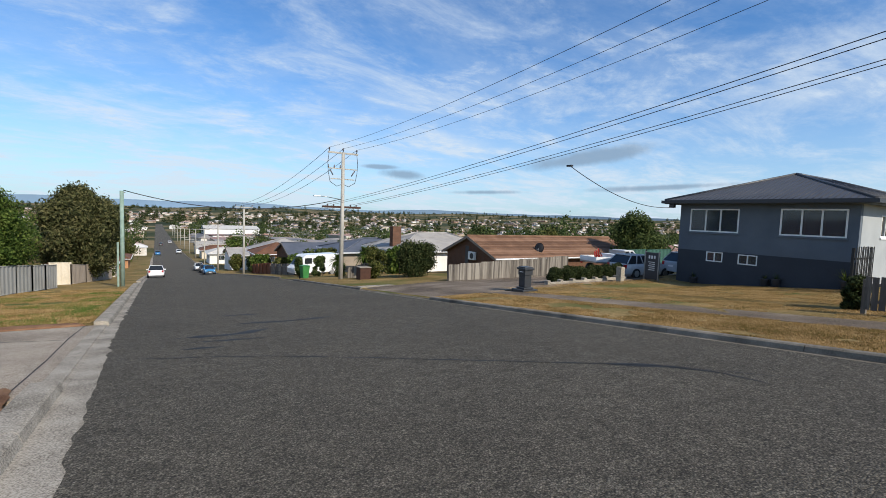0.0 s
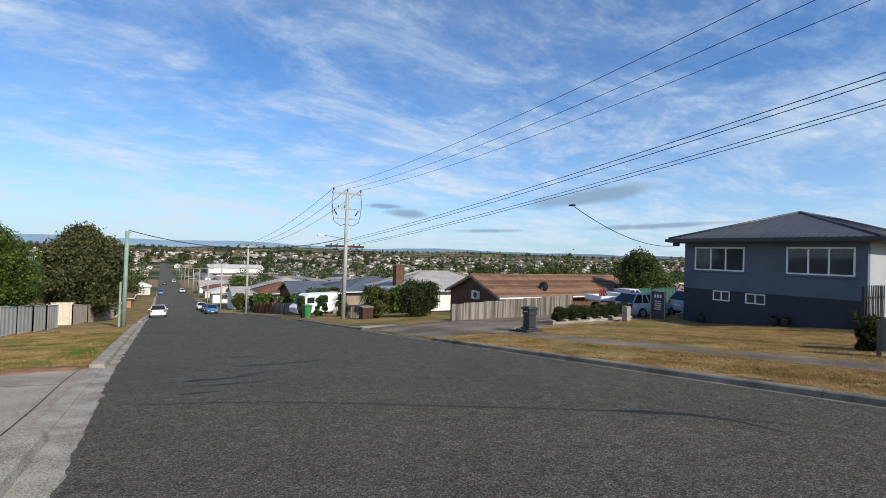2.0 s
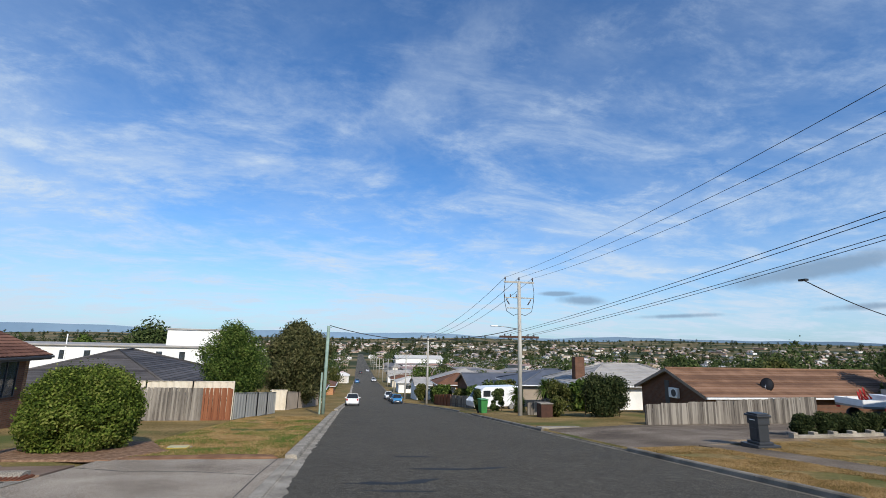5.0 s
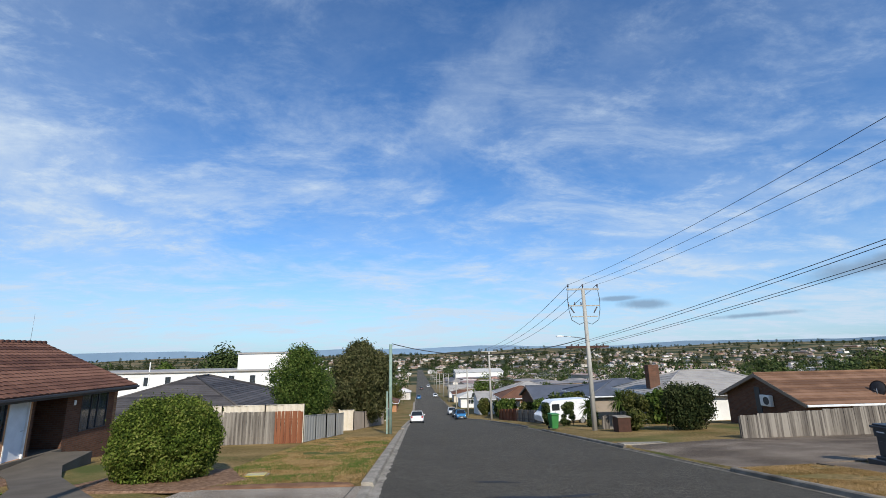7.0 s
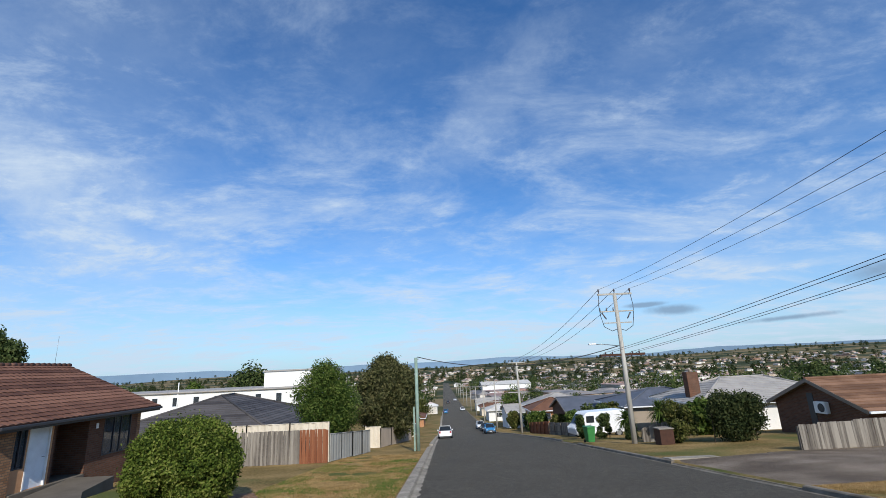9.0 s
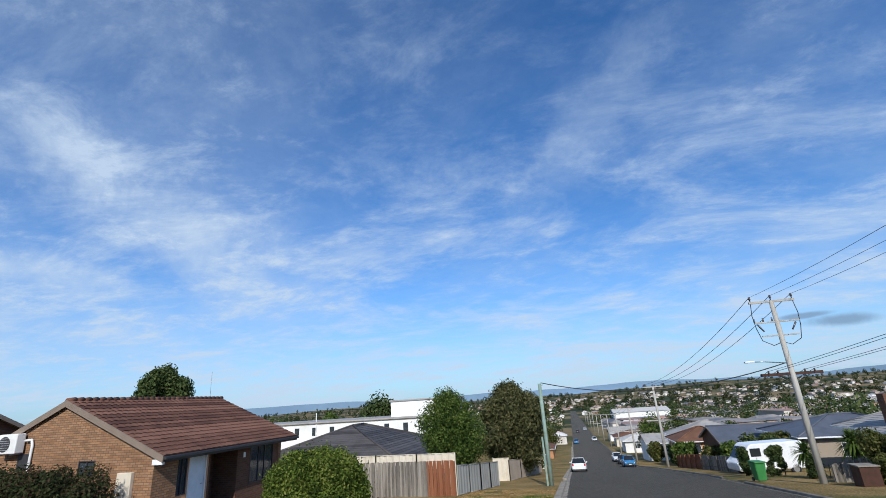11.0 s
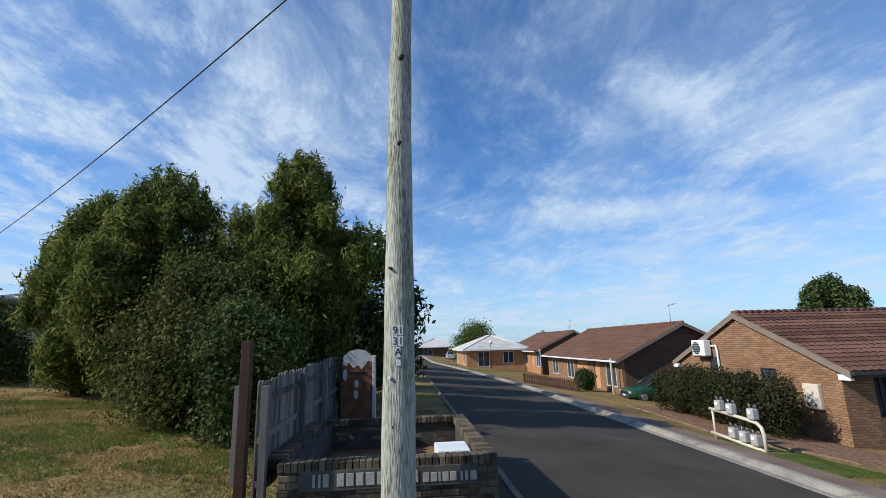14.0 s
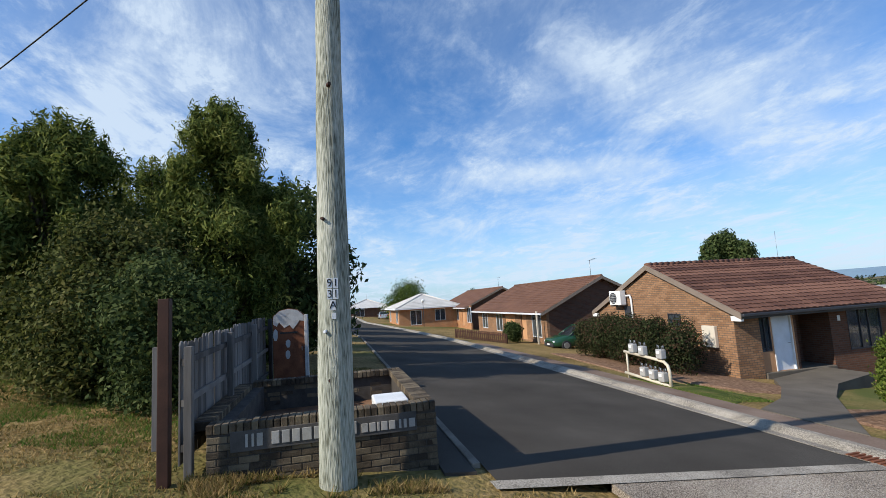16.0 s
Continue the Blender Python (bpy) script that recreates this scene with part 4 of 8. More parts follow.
    for i in range(28):
        y = ry0 + i * (ry1 - ry0) / 28
        part("ridge_tile", tubed([(-19.5, y, zr + 0.03), (-19.5, y + 0.34, zr + 0.055)], [0.1, 0.115], 8), M["tile_red"], rl)
    for s, ex in ((1, ex1), (-1, ex0)):
        bm = prism([(ex + s * 0.04, zl + 0.02), (-19.5, zr + 0.05), (-19.5, zr - 0.2), (ex + s * 0.04, zl - 0.22)], "y", ry0 - 0.03, ry0 + 0.01)
        part("bargeboard", bm, M["trim_brown"], h, "weathered grey-brown bargeboard")
        part("gutter", boxed(ex + s * 0.02, ex + s * 0.15, ry0, ry1, zl - 0.12, zl - 0.01, bevel=0.02) if s > 0 else boxed(ex - 0.15, ex - 0.02, ry0, ry1, zl - 0.12, zl - 0.01, bevel=0.02), M["dark_trim"], h)
        part("soffit", boxed(min(ex, ex - s * 0.45), max(ex, ex - s * 0.45), ry0 + 0.02, ry1 - 0.02, zl - 0.2, zl - 0.17), M["dark_trim"], h)
        part("eave_end", boxed(min(ex - s * 0.42, ex + s * 0.02), max(ex - s * 0.42, ex + s * 0.02), ry0 - 0.02, ry0 + 0.1, zl - 0.28, zl - 0.1), M["white_paint"], h, "white boxed eave end")
    fas = part("fascia", boxed(ex1 - 0.02, ex1 + 0.02, ry0, ry1, zl - 0.2, zl - 0.02), M["dark_trim"], h)
    part("floor", boxed(x0 + 0.3, x1 - 1.55, y0 + 0.3, y1 - 0.3, -1.9, -1.75), M["room"], h)
    part("meter_box", boxed(-16.45, -15.8, y0 - 0.16, y0 - 0.005, -0.75, 0.1, bevel=0.02), M["cream"], h, "cream metal meter box on the brick wall")
    part("number_plate", boxed(x1 + 0.002, x1 + 0.02, 23.6, 23.74, -0.02, 0.2, bevel=0.004), M["white_paint"], h)
    part("aerial", tubed([(-19.5, 26.4, zr), (-19.5, 26.4, zr + 1.5)], 0.008, 5), M["steel"], h)
    ac = part("air_conditioner", boxed(-22.25, -21.3, y0 - 0.42, y0 - 0.08, 0.95, 1.68, bevel=0.03), M["white_paint"], h, "white split-system outdoor unit on brackets")
    part("fan_grille", tubed([(-21.9, y0 - 0.425, 1.31), (-21.9, y0 - 0.445, 1.31)], [0.29, 0.28], 20), M["dark_trim"], ac)
    for k in range(6):
        part("grille_bar", boxed(-22.19, -21.61, y0 - 0.452, y0 - 0.447, 1.09 + k * 0.085, 1.1 + k * 0.085), M["aluminium"], ac)
    for x in (-22.1, -21.45):
        part("bracket", boxed(x - 0.02, x + 0.02, y0 - 0.45, y0 - 0.002, 0.9, 0.945), M["steel"], ac)
    part("pipe_duct", tubed([(-21.25, y0 - 0.12, 1.4), (-20.95, y0 - 0.1, 1.42), (-20.9, y0 - 0.08, 1.2), (-20.9, y0 - 0.07, -1.2)], 0.05, 8), M["white_paint"], ac)
    part("pipe_cover", boxed(-21.6, -21.0, y0 - 0.03, y0 - 0.004, 0.3, 0.9), M["dark_trim"], ac)


def gable_unit(name, xc, yc, lx, ly, zf, wall_h, rise, mat_wall, mat_roof, label, front_mat=None, group="brick units", ridge="x", windows=(), over=0.5, courses=True, kind_roof="tile_course"):
    """A house with a gable roof whose ridge runs along x or y; its front is the face to -y."""
    h = thing(name, (xc, yc, zf), label, "house", group)
    a, b = lx / 2, ly / 2
    ze = wall_h
    deep = -1.4
    part("wall", wall_panel("x", -b, -b + 0.2, -a, a, deep, ze, [w[:4] for w in windows]), front_mat or mat_wall, h)
    part("wall", wall_panel("x", b - 0.2, b, -a, a, deep, ze), mat_wall, h)
    part("wall", wall_panel("y", -a, -a + 0.2, -b + 0.2, b - 0.2, deep, ze), mat_wall, h)
    part("wall", wall_panel("y", a - 0.2, a, -b + 0.2, b - 0.2, deep, ze), mat_wall, h)
    for w in windows:
        if len(w) > 5 and w[5] == "door":
            part("door", boxed(w[0] + 0.03, w[1] - 0.03, -b + 0.06, -b + 0.11, w[2] + 0.01, w[3] - 0.03), w[4], h)
        else:
            window(h, "x", -b, *w[:4], -1, [0.5], M["aluminium"], curtain=w[4] if len(w) > 4 else None)
    part("floor", boxed(-a + 0.25, a - 0.25, -b + 0.25, b - 0.25, -0.1, 0.0), M["room"], h)
    if ridge == "x":
        P = lambda u, v, z: (v, u, z)
        half, run = b, a
    else:
        P = lambda u, v, z: (u, v, z)
        half, run = a, b
    for s in (-1, 1):
        bm = prism([(-half, ze), (half, ze), (0, ze + rise)], ridge, s * run - (0.2 if s > 0 else 0), s * run + (0.2 if s < 0 else 0))
        part("gable", bm, mat_wall, h)
    zl = ze - over * rise / half
    slab = prism([(-half - over, zl + 0.02), (0, ze + rise + 0.04), (half + over, zl + 0.02), (half + over, zl - 0.1), (0, ze + rise - 0.1), (-half - over, zl - 0.1)], ridge, -run - 0.35, run + 0.35)
    r = part("roof", slab, M["trim_brown"] if courses else mat_roof, h)
    for s in (-1, 1):
        if courses:
            roof_courses(r, P(s * (half + over + 0.04), -run - 0.36, zl + 0.02), P(s * (half + over + 0.04), run + 0.36, zl + 0.02), P(0, -run - 0.36, ze + rise + 0.05), P(0, run + 0.36, ze + rise + 0.05), mat_roof, pitch=0.36, lift=0.03, name=kind_roof)
        g = boxed(-run - 0.36, run + 0.36, s * (half + over + 0.08) - 0.06, s * (half + over + 0.08) + 0.06, zl - 0.12, zl, bevel=0.015) if ridge == "x" else boxed(s * (half + over + 0.08) - 0.06, s * (half + over + 0.08) + 0.06, -run - 0.36, run + 0.36, zl - 0.12, zl, bevel=0.015)
        part("gutter", g, M["aluminium"], h)
        for e in (-1, 1):
            v = e * (run + 0.36)
            q = prism([(s * (half + over), zl + 0.03), (0, ze + rise + 0.07), (0, ze + rise - 0.16), (s * (half + over), zl - 0.18)], ridge, v - 0.02, v + 0.02)
            part("bargeboard", q, M["trim_brown"], h)
    rg = tubed([P(0, -run - 0.36, ze + rise + 0.06), P(0, run + 0.36, ze + rise + 0.06)], 0.1, 8)
    part("ridge_cap", rg, mat_roof, h)
    return h


def hip_house(name, xc, yc, lx, ly, zf, wall_h, rise, mat_wall, mat_roof, label, over=0.5, holes=None, courses=True, turn=0.0, group="", pitch=0.36, trim=None):
    """A house with a hipped roof; holes maps 'south', 'west' faces to windows."""
    h = thing(name, (xc, yc, zf), label, "house", group, turn)
    a, b = lx / 2, ly / 2
    holes = holes or {}
    for key, axis, w0, w1, u0, u1, face, out in (("south", "x", -b, -b + 0.2, -a, a, -b, -1), ("north", "x", b - 0.2, b, -a, a, b, 1), ("west", "y", -a, -a + 0.2, -b + 0.2, b - 0.2, -a, -1), ("east", "y", a - 0.2, a, -b + 0.2, b - 0.2, a, 1)):
        ws = holes.get(key, ())
        part("wall", wall_panel(axis, w0, w1, u0, u1, -1.2, wall_h, [w[:4] for w in ws]), mat_wall, h)
        for w in ws:
            window(h, axis, face, *w[:4], out, [0.5], trim or M["white_paint"], curtain=w[4] if len(w) > 4 else None)
    part("floor", boxed(-a + 0.25, a - 0.25, -b + 0.25, b - 0.25, -0.1, 0.0), M["room"], h)
    e = over
    zl = wall_h
    k = min(a, b) + e
    R = [(-a - e + k, 0, zl + rise), (a + e - k, 0, zl + rise)] if a >= b else [(0, -b - e + k, zl + rise), (0, b + e - k, zl + rise)]
    c = [(-a - e, -b - e, zl), (a + e, -b - e, zl), (a + e, b + e, zl), (-a - e, b + e, zl)]
    bm = bmesh.new()
    vs = [bm.verts.new(p) for p in c]
    under = [bm.verts.new((p[0], p[1], p[2] - 0.16)) for p in c]
    rv = [bm.verts.new(p) for p in R]
    if a >= b:
        fs = [(vs[0], vs[1], rv[1], rv[0]), (vs[1], vs[2], rv[1]), (vs[2], vs[3], rv[0], rv[1]), (vs[3], vs[0], rv[0])]
        slopes = [(c[0], c[1], R[0], R[1]), (c[1], c[2], R[1], R[1]), (c[2], c[3], R[1], R[0]), (c[3], c[0], R[0], R[0])]
    else:
        fs = [(vs[0], vs[1], rv[0]), (vs[1], vs[2], rv[1], rv[0]), (vs[2], vs[3], rv[1]), (vs[3], vs[0], rv[0], rv[1])]
        slopes = [(c[0], c[1], R[0], R[0]), (c[1], c[2], R[0], R[1]), (c[2], c[3], R[1], R[1]), (c[3], c[0], R[1], R[0])]
    for f in fs:
        bm.faces.new(f)
    for i in range(4):
        bm.faces.new((vs[i], under[i], under[(i + 1) % 4], vs[(i + 1) % 4]))
    bm.faces.new(under)
    bmesh.ops.recalc_face_normals(bm, faces=bm.faces[:])
    r = part("roof", bm, mat_roof, h)
    if courses:
        for s in slopes:
            roof_courses(r, *s, mat_roof, pitch=pitch, lift=0.03)
    for p, q in ((c[0], R[0]), (c[1], R[1] if a >= b else R[0]), (c[2], R[1]), (c[3], R[0] if a >= b else R[1]), (R[0], R[1])):
        if (Vector(p) - Vector(q)).length > 0.1:
            part("ridge_cap", tubed([Vector(p) + Vector((0, 0, 0.03)), Vector(q) + Vector((0, 0, 0.04))], 0.09, 8), mat_roof, r)
    g = bmesh.new()
    for x0, x1, y0, y1 in ((-a - e - 0.12, a + e + 0.12, -b - e - 0.12, -b - e), (-a - e - 0.12, a + e + 0.12, b + e, b + e + 0.12), (-a - e - 0.12, -a - e, -b - e, b + e), (a + e, a + e + 0.12, -b - e, b + e)):
        box(g, x0, x1, y0, y1, zl - 0.14, zl - 0.02)
    part("gutter", g, trim or M["aluminium"], h)
    return h


def grey_house():
    """Two-tone rendered house with a low hipped steel roof above a sloping lawn."""
    x0, x1, y0, y1, ze = 21.0, 33.5, 5.5, 13.4, 2.8
    h = thing("grey_house", (4.3, 1.75, 0.16), "blue-grey rendered house with white window frames and steel hip roof", "house")
    big = [(10.28, 12.82, 1.22, 2.47), (5.9, 8.45, 1.22, 2.49)]
    small = [(10.95, 11.8, -0.35, 0.17), (9.3, 10.2, -0.36, 0.15)]
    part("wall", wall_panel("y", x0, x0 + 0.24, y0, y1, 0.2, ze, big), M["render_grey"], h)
    part("base_wall", wall_panel("y", x0 + 0.004, x0 + 0.25, y0, y1, -1.9, 0.2, small), M["render_dark"], h, "dark charcoal painted lower wall")
    # the sunward wall gets the paler render, its sunlight put into the colour
    part("wall", wall_panel("x", y0 - 0.004, y0 + 0.24, x0 + 0.25, x1, -1.5, ze, [(23.6, 24.7, 1.3, 2.3)]), M["render_sunlit"], h, "side wall in a paler grey that paints in the sunlight")
    part("wall", wall_panel("x", y1 - 0.24, y1, x0 + 0.24, x1, -2.2, ze), M["render_grey"], h)
    part("wall", wall_panel("y", x1 - 0.24, x1, y0 + 0.24, y1 - 0.24, -2.2, ze), M["render_grey"], h)
    part("floor", boxed(x0 + 0.3, x1 - 0.3, y0 + 0.3, y1 - 0.3, 0.3, 0.4), M["room"], h)
    part("ceiling_lining", boxed(x0 + 0.3, x1 - 0.3, y0 + 0.3, y1 - 0.3, 2.66, 2.7), M["room"], h)
    for w in big:
        window(h, "y", x0, *w, -1, [0.36, 0.66], M["white_paint"], sill=M["render_grey"], fw=0.07)
        for a, b in ((w[0], w[0] + (w[1] - w[0]) * 0.36), (w[0] + (w[1] - w[0]) * 0.68, w[1])):
            part("drape", boxed(x0 + 0.3, x0 + 0.32, a, b, w[2], w[3]), M["timber_dark"], h)
    for w in small:
        window(h, "y", x0 + 0.004, *w, -1, [0.5], M["white_paint"], curtain=M["timber_dark"], fw=0.05)
    window(h, "x", y0, 23.6, 24.7, 1.3, 2.3, -1, [0.5], M["white_paint"], sill=M["white_paint"], fw=0.06)
    e = 0.62
    c = [(x0 - e, y0 - e, ze), (x1 + e, y0 - e, ze), (x1 + e, y1 + e, ze), (x0 - e, y1 + e, ze)]
    ym, k = (y0 + y1) / 2, (y1 - y0) / 2 + e
    R = [(x0 - e + k, ym, 4.5), (x1 + e - k, ym, 4.5)]
    bm = bmesh.new()
    vs, un, rv = [bm.verts.new((p[0], p[1], p[2] + 0.12)) for p in c], [bm.verts.new((p[0], p[1], p[2] - 0.05)) for p in c], [bm.verts.new(p) for p in R]
    for f in ((vs[0], vs[1], rv[1], rv[0]), (vs[1], vs[2], rv[1]), (vs[2], vs[3], rv[0], rv[1]), (vs[3], vs[0], rv[0]), un):
        bm.faces.new(f)
    for i in range(4):
        bm.faces.new((vs[i], un[i], un[(i + 1) % 4], vs[(i + 1) % 4]))
    bmesh.ops.recalc_face_normals(bm, faces=bm.faces[:])
    r = part("roof", bm, M["roof_steel"], h, "low charcoal corrugated steel roof")
    # standing ribs on the slope above the street and on the long slope
    for i in range(36):
        y = y0 - e + 0.12 + i * (y1 - y0 + 2 * e - 0.24) / 35
        t = 1 - abs(y - ym) / k
        if t > 0.03:
            part("rib", tubed([(x0 - e, y, ze + 0.13), (x0 - e + k * t, y, ze + 0.13 + (4.5 - ze - 0.12) * t)], 0.014, 4), M["roof_steel"], r)
    for i in range(40):
        x = x0 - e + 0.2 + i * 0.33
        t = min(1, (x - x0 + e) / k, (x1 + e - x) / k)
        if t > 0.03:
            part("rib", tubed([(x, y0 - e, ze + 0.13), (x, y0 - e + k * t, ze + 0.13 + (4.5 - ze - 0.12) * t)], 0.014, 4), M["roof_steel"], r)
    for p, q in ((c[0], R[0]), (c[3], R[0]), (R[0], R[1]), (c[1], R[1]), (c[2], R[1])):
        part("ridge_cap", tubed([Vector(p) + Vector((0, 0, 0.13 if p in c else 0.01)), Vector(q) + Vector((0, 0, 0.01))], 0.07, 6), M["roof_steel"], r)
    g = bmesh.new()
    for a in ((x0 - e - 0.13, x0 - e, y0 - e - 0.13, y1 + e + 0.13), (x0 - e, x1 + e, y0 - e - 0.13, y0 - e), (x0 - e, x1 + e, y1 + e, y1 + e + 0.13)):
        box(g, *a, ze - 0.06, ze + 0.1)
    part("gutter", g, M["dark_trim"], h)
    part("soffit", boxed(x0 - e, x1 + e, y0 - e, y1 + e, ze - 0.09, ze - 0.055), M["render_grey"], h)
    part("flood_light", boxed(x0 - 0.55, x0 - 0.35, y1 + 0.1, y1 + 0.4, ze - 0.3, ze - 0.1, bevel=0.02), M["dark_trim"], h)


unit_one()
grey_house()
W = M["blind"]
# this unit's sun and shade are painted in: tan front, brown other walls
gable_unit("brick_unit", -39.0, 23.2, 16.0, 9.0, -1.75, 2.4, 2.15, M["brick_brown"], M["tile_rust"], "brick unit with shaded walls coloured dark, sunlit front coloured tan and a long rust-brown roof", front_mat=M["brick_tan"], windows=[(5.5, 7.1, 0.35, 2.2, W), (3.4, 4.4, 0.0, 2.1, M["tan_render"], "door"), (-0.3, 2.1, 0.0, 2.2, M["tan_render"], "door"), (-2.5, -0.9, 0.4, 2.1, W), (-6.6, -5.0, 0.5, 2.1, W)])
gable_unit("brick_unit", -62.5, 24.5, 15.0, 9.0, -1.5, 2.4, 2.0, M["brick_brown"], M["tile_rust"], "brick unit with an orange front, darker other walls and a rust-brown gable roof", front_mat=M["brick_orange"], windows=[(6.8, 8.4, 0.35, 2.2, W), (4.6, 5.7, 0.0, 2.1, M["tan_render"], "door"), (1.0, 3.0, 0.5, 2.1, W)])
hip_house("brick_unit", -66.0, 16.2, 11.0, 8.0, -1.35, 2.3, 1.8, M["brick_orange"], M["roof_pale"], "orange brick unit with a pale lichen-covered hip roof", holes={"south": [(-4.5, -3, 0.4, 2.0, W), (2.5, 4.5, 0.4, 2.0, W)], "east": [(-2.5, -1.0, 0.1, 2.0), (0.8, 2.2, 0.5, 2.0, W)]}, group="brick units", pitch=0.5)
hip_house("brick_unit", -121.0, 12.0, 18.0, 10.0, -1.3, 2.4, 2.0, M["brick_brown"], M["roof_pale"], "brick unit with a pale hip roof at the lane's end", holes={"east": [(-3, -1, 0.4, 2.0, W)]}, group="brick units", courses=False)
gable_unit("brick_unit", -108.0, 20.0, 12.0, 9.0, -1.6, 2.4, 2.0, M["brick_brown"], M["roof_grey"], "brick unit with an olive-grey roof", courses=False)
hip_house("dark_roofed_house", -18.8, 44.5, 13.2, 15.5, -4.3, 2.2, 2.45, M["brick_brown"], M["tile_dark"], "house with a charcoal tiled hip roof behind the fence", pitch=0.36)


def roof_aerial(x, y, z, h):
    a = thing("roof_aerial", (x, y, z), "thin steel roof aerial", "aerial", "roof aerials")
    part("mast", tubed([(0, 0, -0.1), (0, 0, h)], 0.018, 5), M["steel"], a)
    part("boom", tubed([(-0.1, 0, h - 0.05), (0.75, 0, h + 0.05)], 0.012, 5), M["steel"], a)
    for k in range(5):
        part("element", tubed([(0.05 + k * 0.16, -0.22, h - 0.03 + k * 0.018), (0.05 + k * 0.16, 0.22, h - 0.03 + k * 0.018)], 0.006, 4), M["steel"], a)


roof_aerial(-31.6, 22.9, 2.85, 1.25)
roof_aerial(-56.0, 24.5, 2.9, 1.3)
roof_aerial(-66.0, 16.2, 2.7, 1.2)
roof_aerial(-117.0, 12.0, 3.0, 1.4)


def white_building():
    h = thing("white_building", (-42, 82, -8.6), "long white two-storey building with small dark windows", "building")
    L, D, top = 44.0, 14.0, 8.4
    holes = []
    for i in range(14):
        u = -20.5 + i * 3.1
        holes.append((u, u + 0.9, 6.5, 7.85))
        holes.append((u, u + 0.9, 2.6, 4.0))
    part("wall", wall_panel("x", -D / 2, -D / 2 + 0.3, -L / 2, L / 2, -3, top, holes), M["white_wall"], h)
    for u0, u1, z0, z1 in holes:
        # no curtain here: a dark sheet behind the pane stands for the unlit room
        window(h, "x", -D / 2, u0, u1, z0, z1, -1, [], M["aluminium"], curtain=M["room"])
    part("wall", boxed(-L / 2, L / 2, D / 2 - 0.3, D / 2, -3, top), M["white_wall"], h)
    part("wall", boxed(-L / 2, -L / 2 + 0.3, -D / 2 + 0.3, D / 2 - 0.3, -3, top), M["white_wall"], h)
    part("wall", wall_panel("y", L / 2 - 0.3, L / 2, -D / 2 + 0.3, D / 2 - 0.3, -3, top), M["white_wall"], h)
    part("roof", boxed(-L / 2 - 0.3, L / 2 + 0.3, -D / 2 - 0.3, D / 2 + 0.3, top, top + 0.22, bevel=0.04), M["roof_grey"], h)
    t = part("upper_block", boxed(13.5, 23.5, -3.5, 6.5, top + 0.22, top + 2.6), M["white_wall"], h, "taller white block above the flat roof")
    part("upper_roof", boxed(13.3, 23.7, -3.7, 6.7, top + 2.6, top + 2.8), M["roof_grey"], t)
    part("downpipe", tubed([(2.0, -D / 2 - 0.1, -2), (2.0, -D / 2 - 0.1, top + 1.6)], 0.07, 6), M["white_paint"], h)


white_building()
# houses below the east side of the street
bh = gable_unit("brick_house", 32.5, 33.0, 18.2, 7.2, -3.7, 2.35, 1.4, M["brick_brown"], M["tile_brown"], "brown brick house with a long mottled terracotta tile roof", ridge="x", group="", over=0.45)
box_bm = boxed(-9.42, -9.15, -1.1, -0.2, 1.75, 2.45, bevel=0.03)
aircon = part("air_conditioner", box_bm, M["white_paint"], bh, "white outdoor unit on the brick gable")
part("fan_grille", tubed([(-9.43, -0.78, 2.1), (-9.45, -0.78, 2.1)], [0.26, 0.25], 18), M["dark_trim"], aircon)
part("wall_stripe", boxed(-9.13, -9.101, 0.1, 0.6, -1.0, 2.9), M["dark_trim"], bh)
gh = hip_house("grey_roofed_house", 27.5, 46.5, 12.5, 8.5, -4.75, 2.75, 1.75, M["white_wall"], M["roof_grey"], "white-walled house with a grey tiled hip roof", holes={"west": [(-3, -1.2, 0.9, 2.2), (1.0, 2.8, 0.9, 2.2)], "south": [(-4.5, -2.5, 0.9, 2.2)]})
chim = part("chimney", boxed(-6.0, -5.0, -1.9, -1.1, 2.0, 5.2, bevel=0.03), M["brick_brown"], gh, "square dark brick chimney")
part("chimney_pot", tubed([(-5.5, -1.5, 5.2), (-5.5, -1.5, 5.55)], 0.11, 8), M["concrete"], chim)


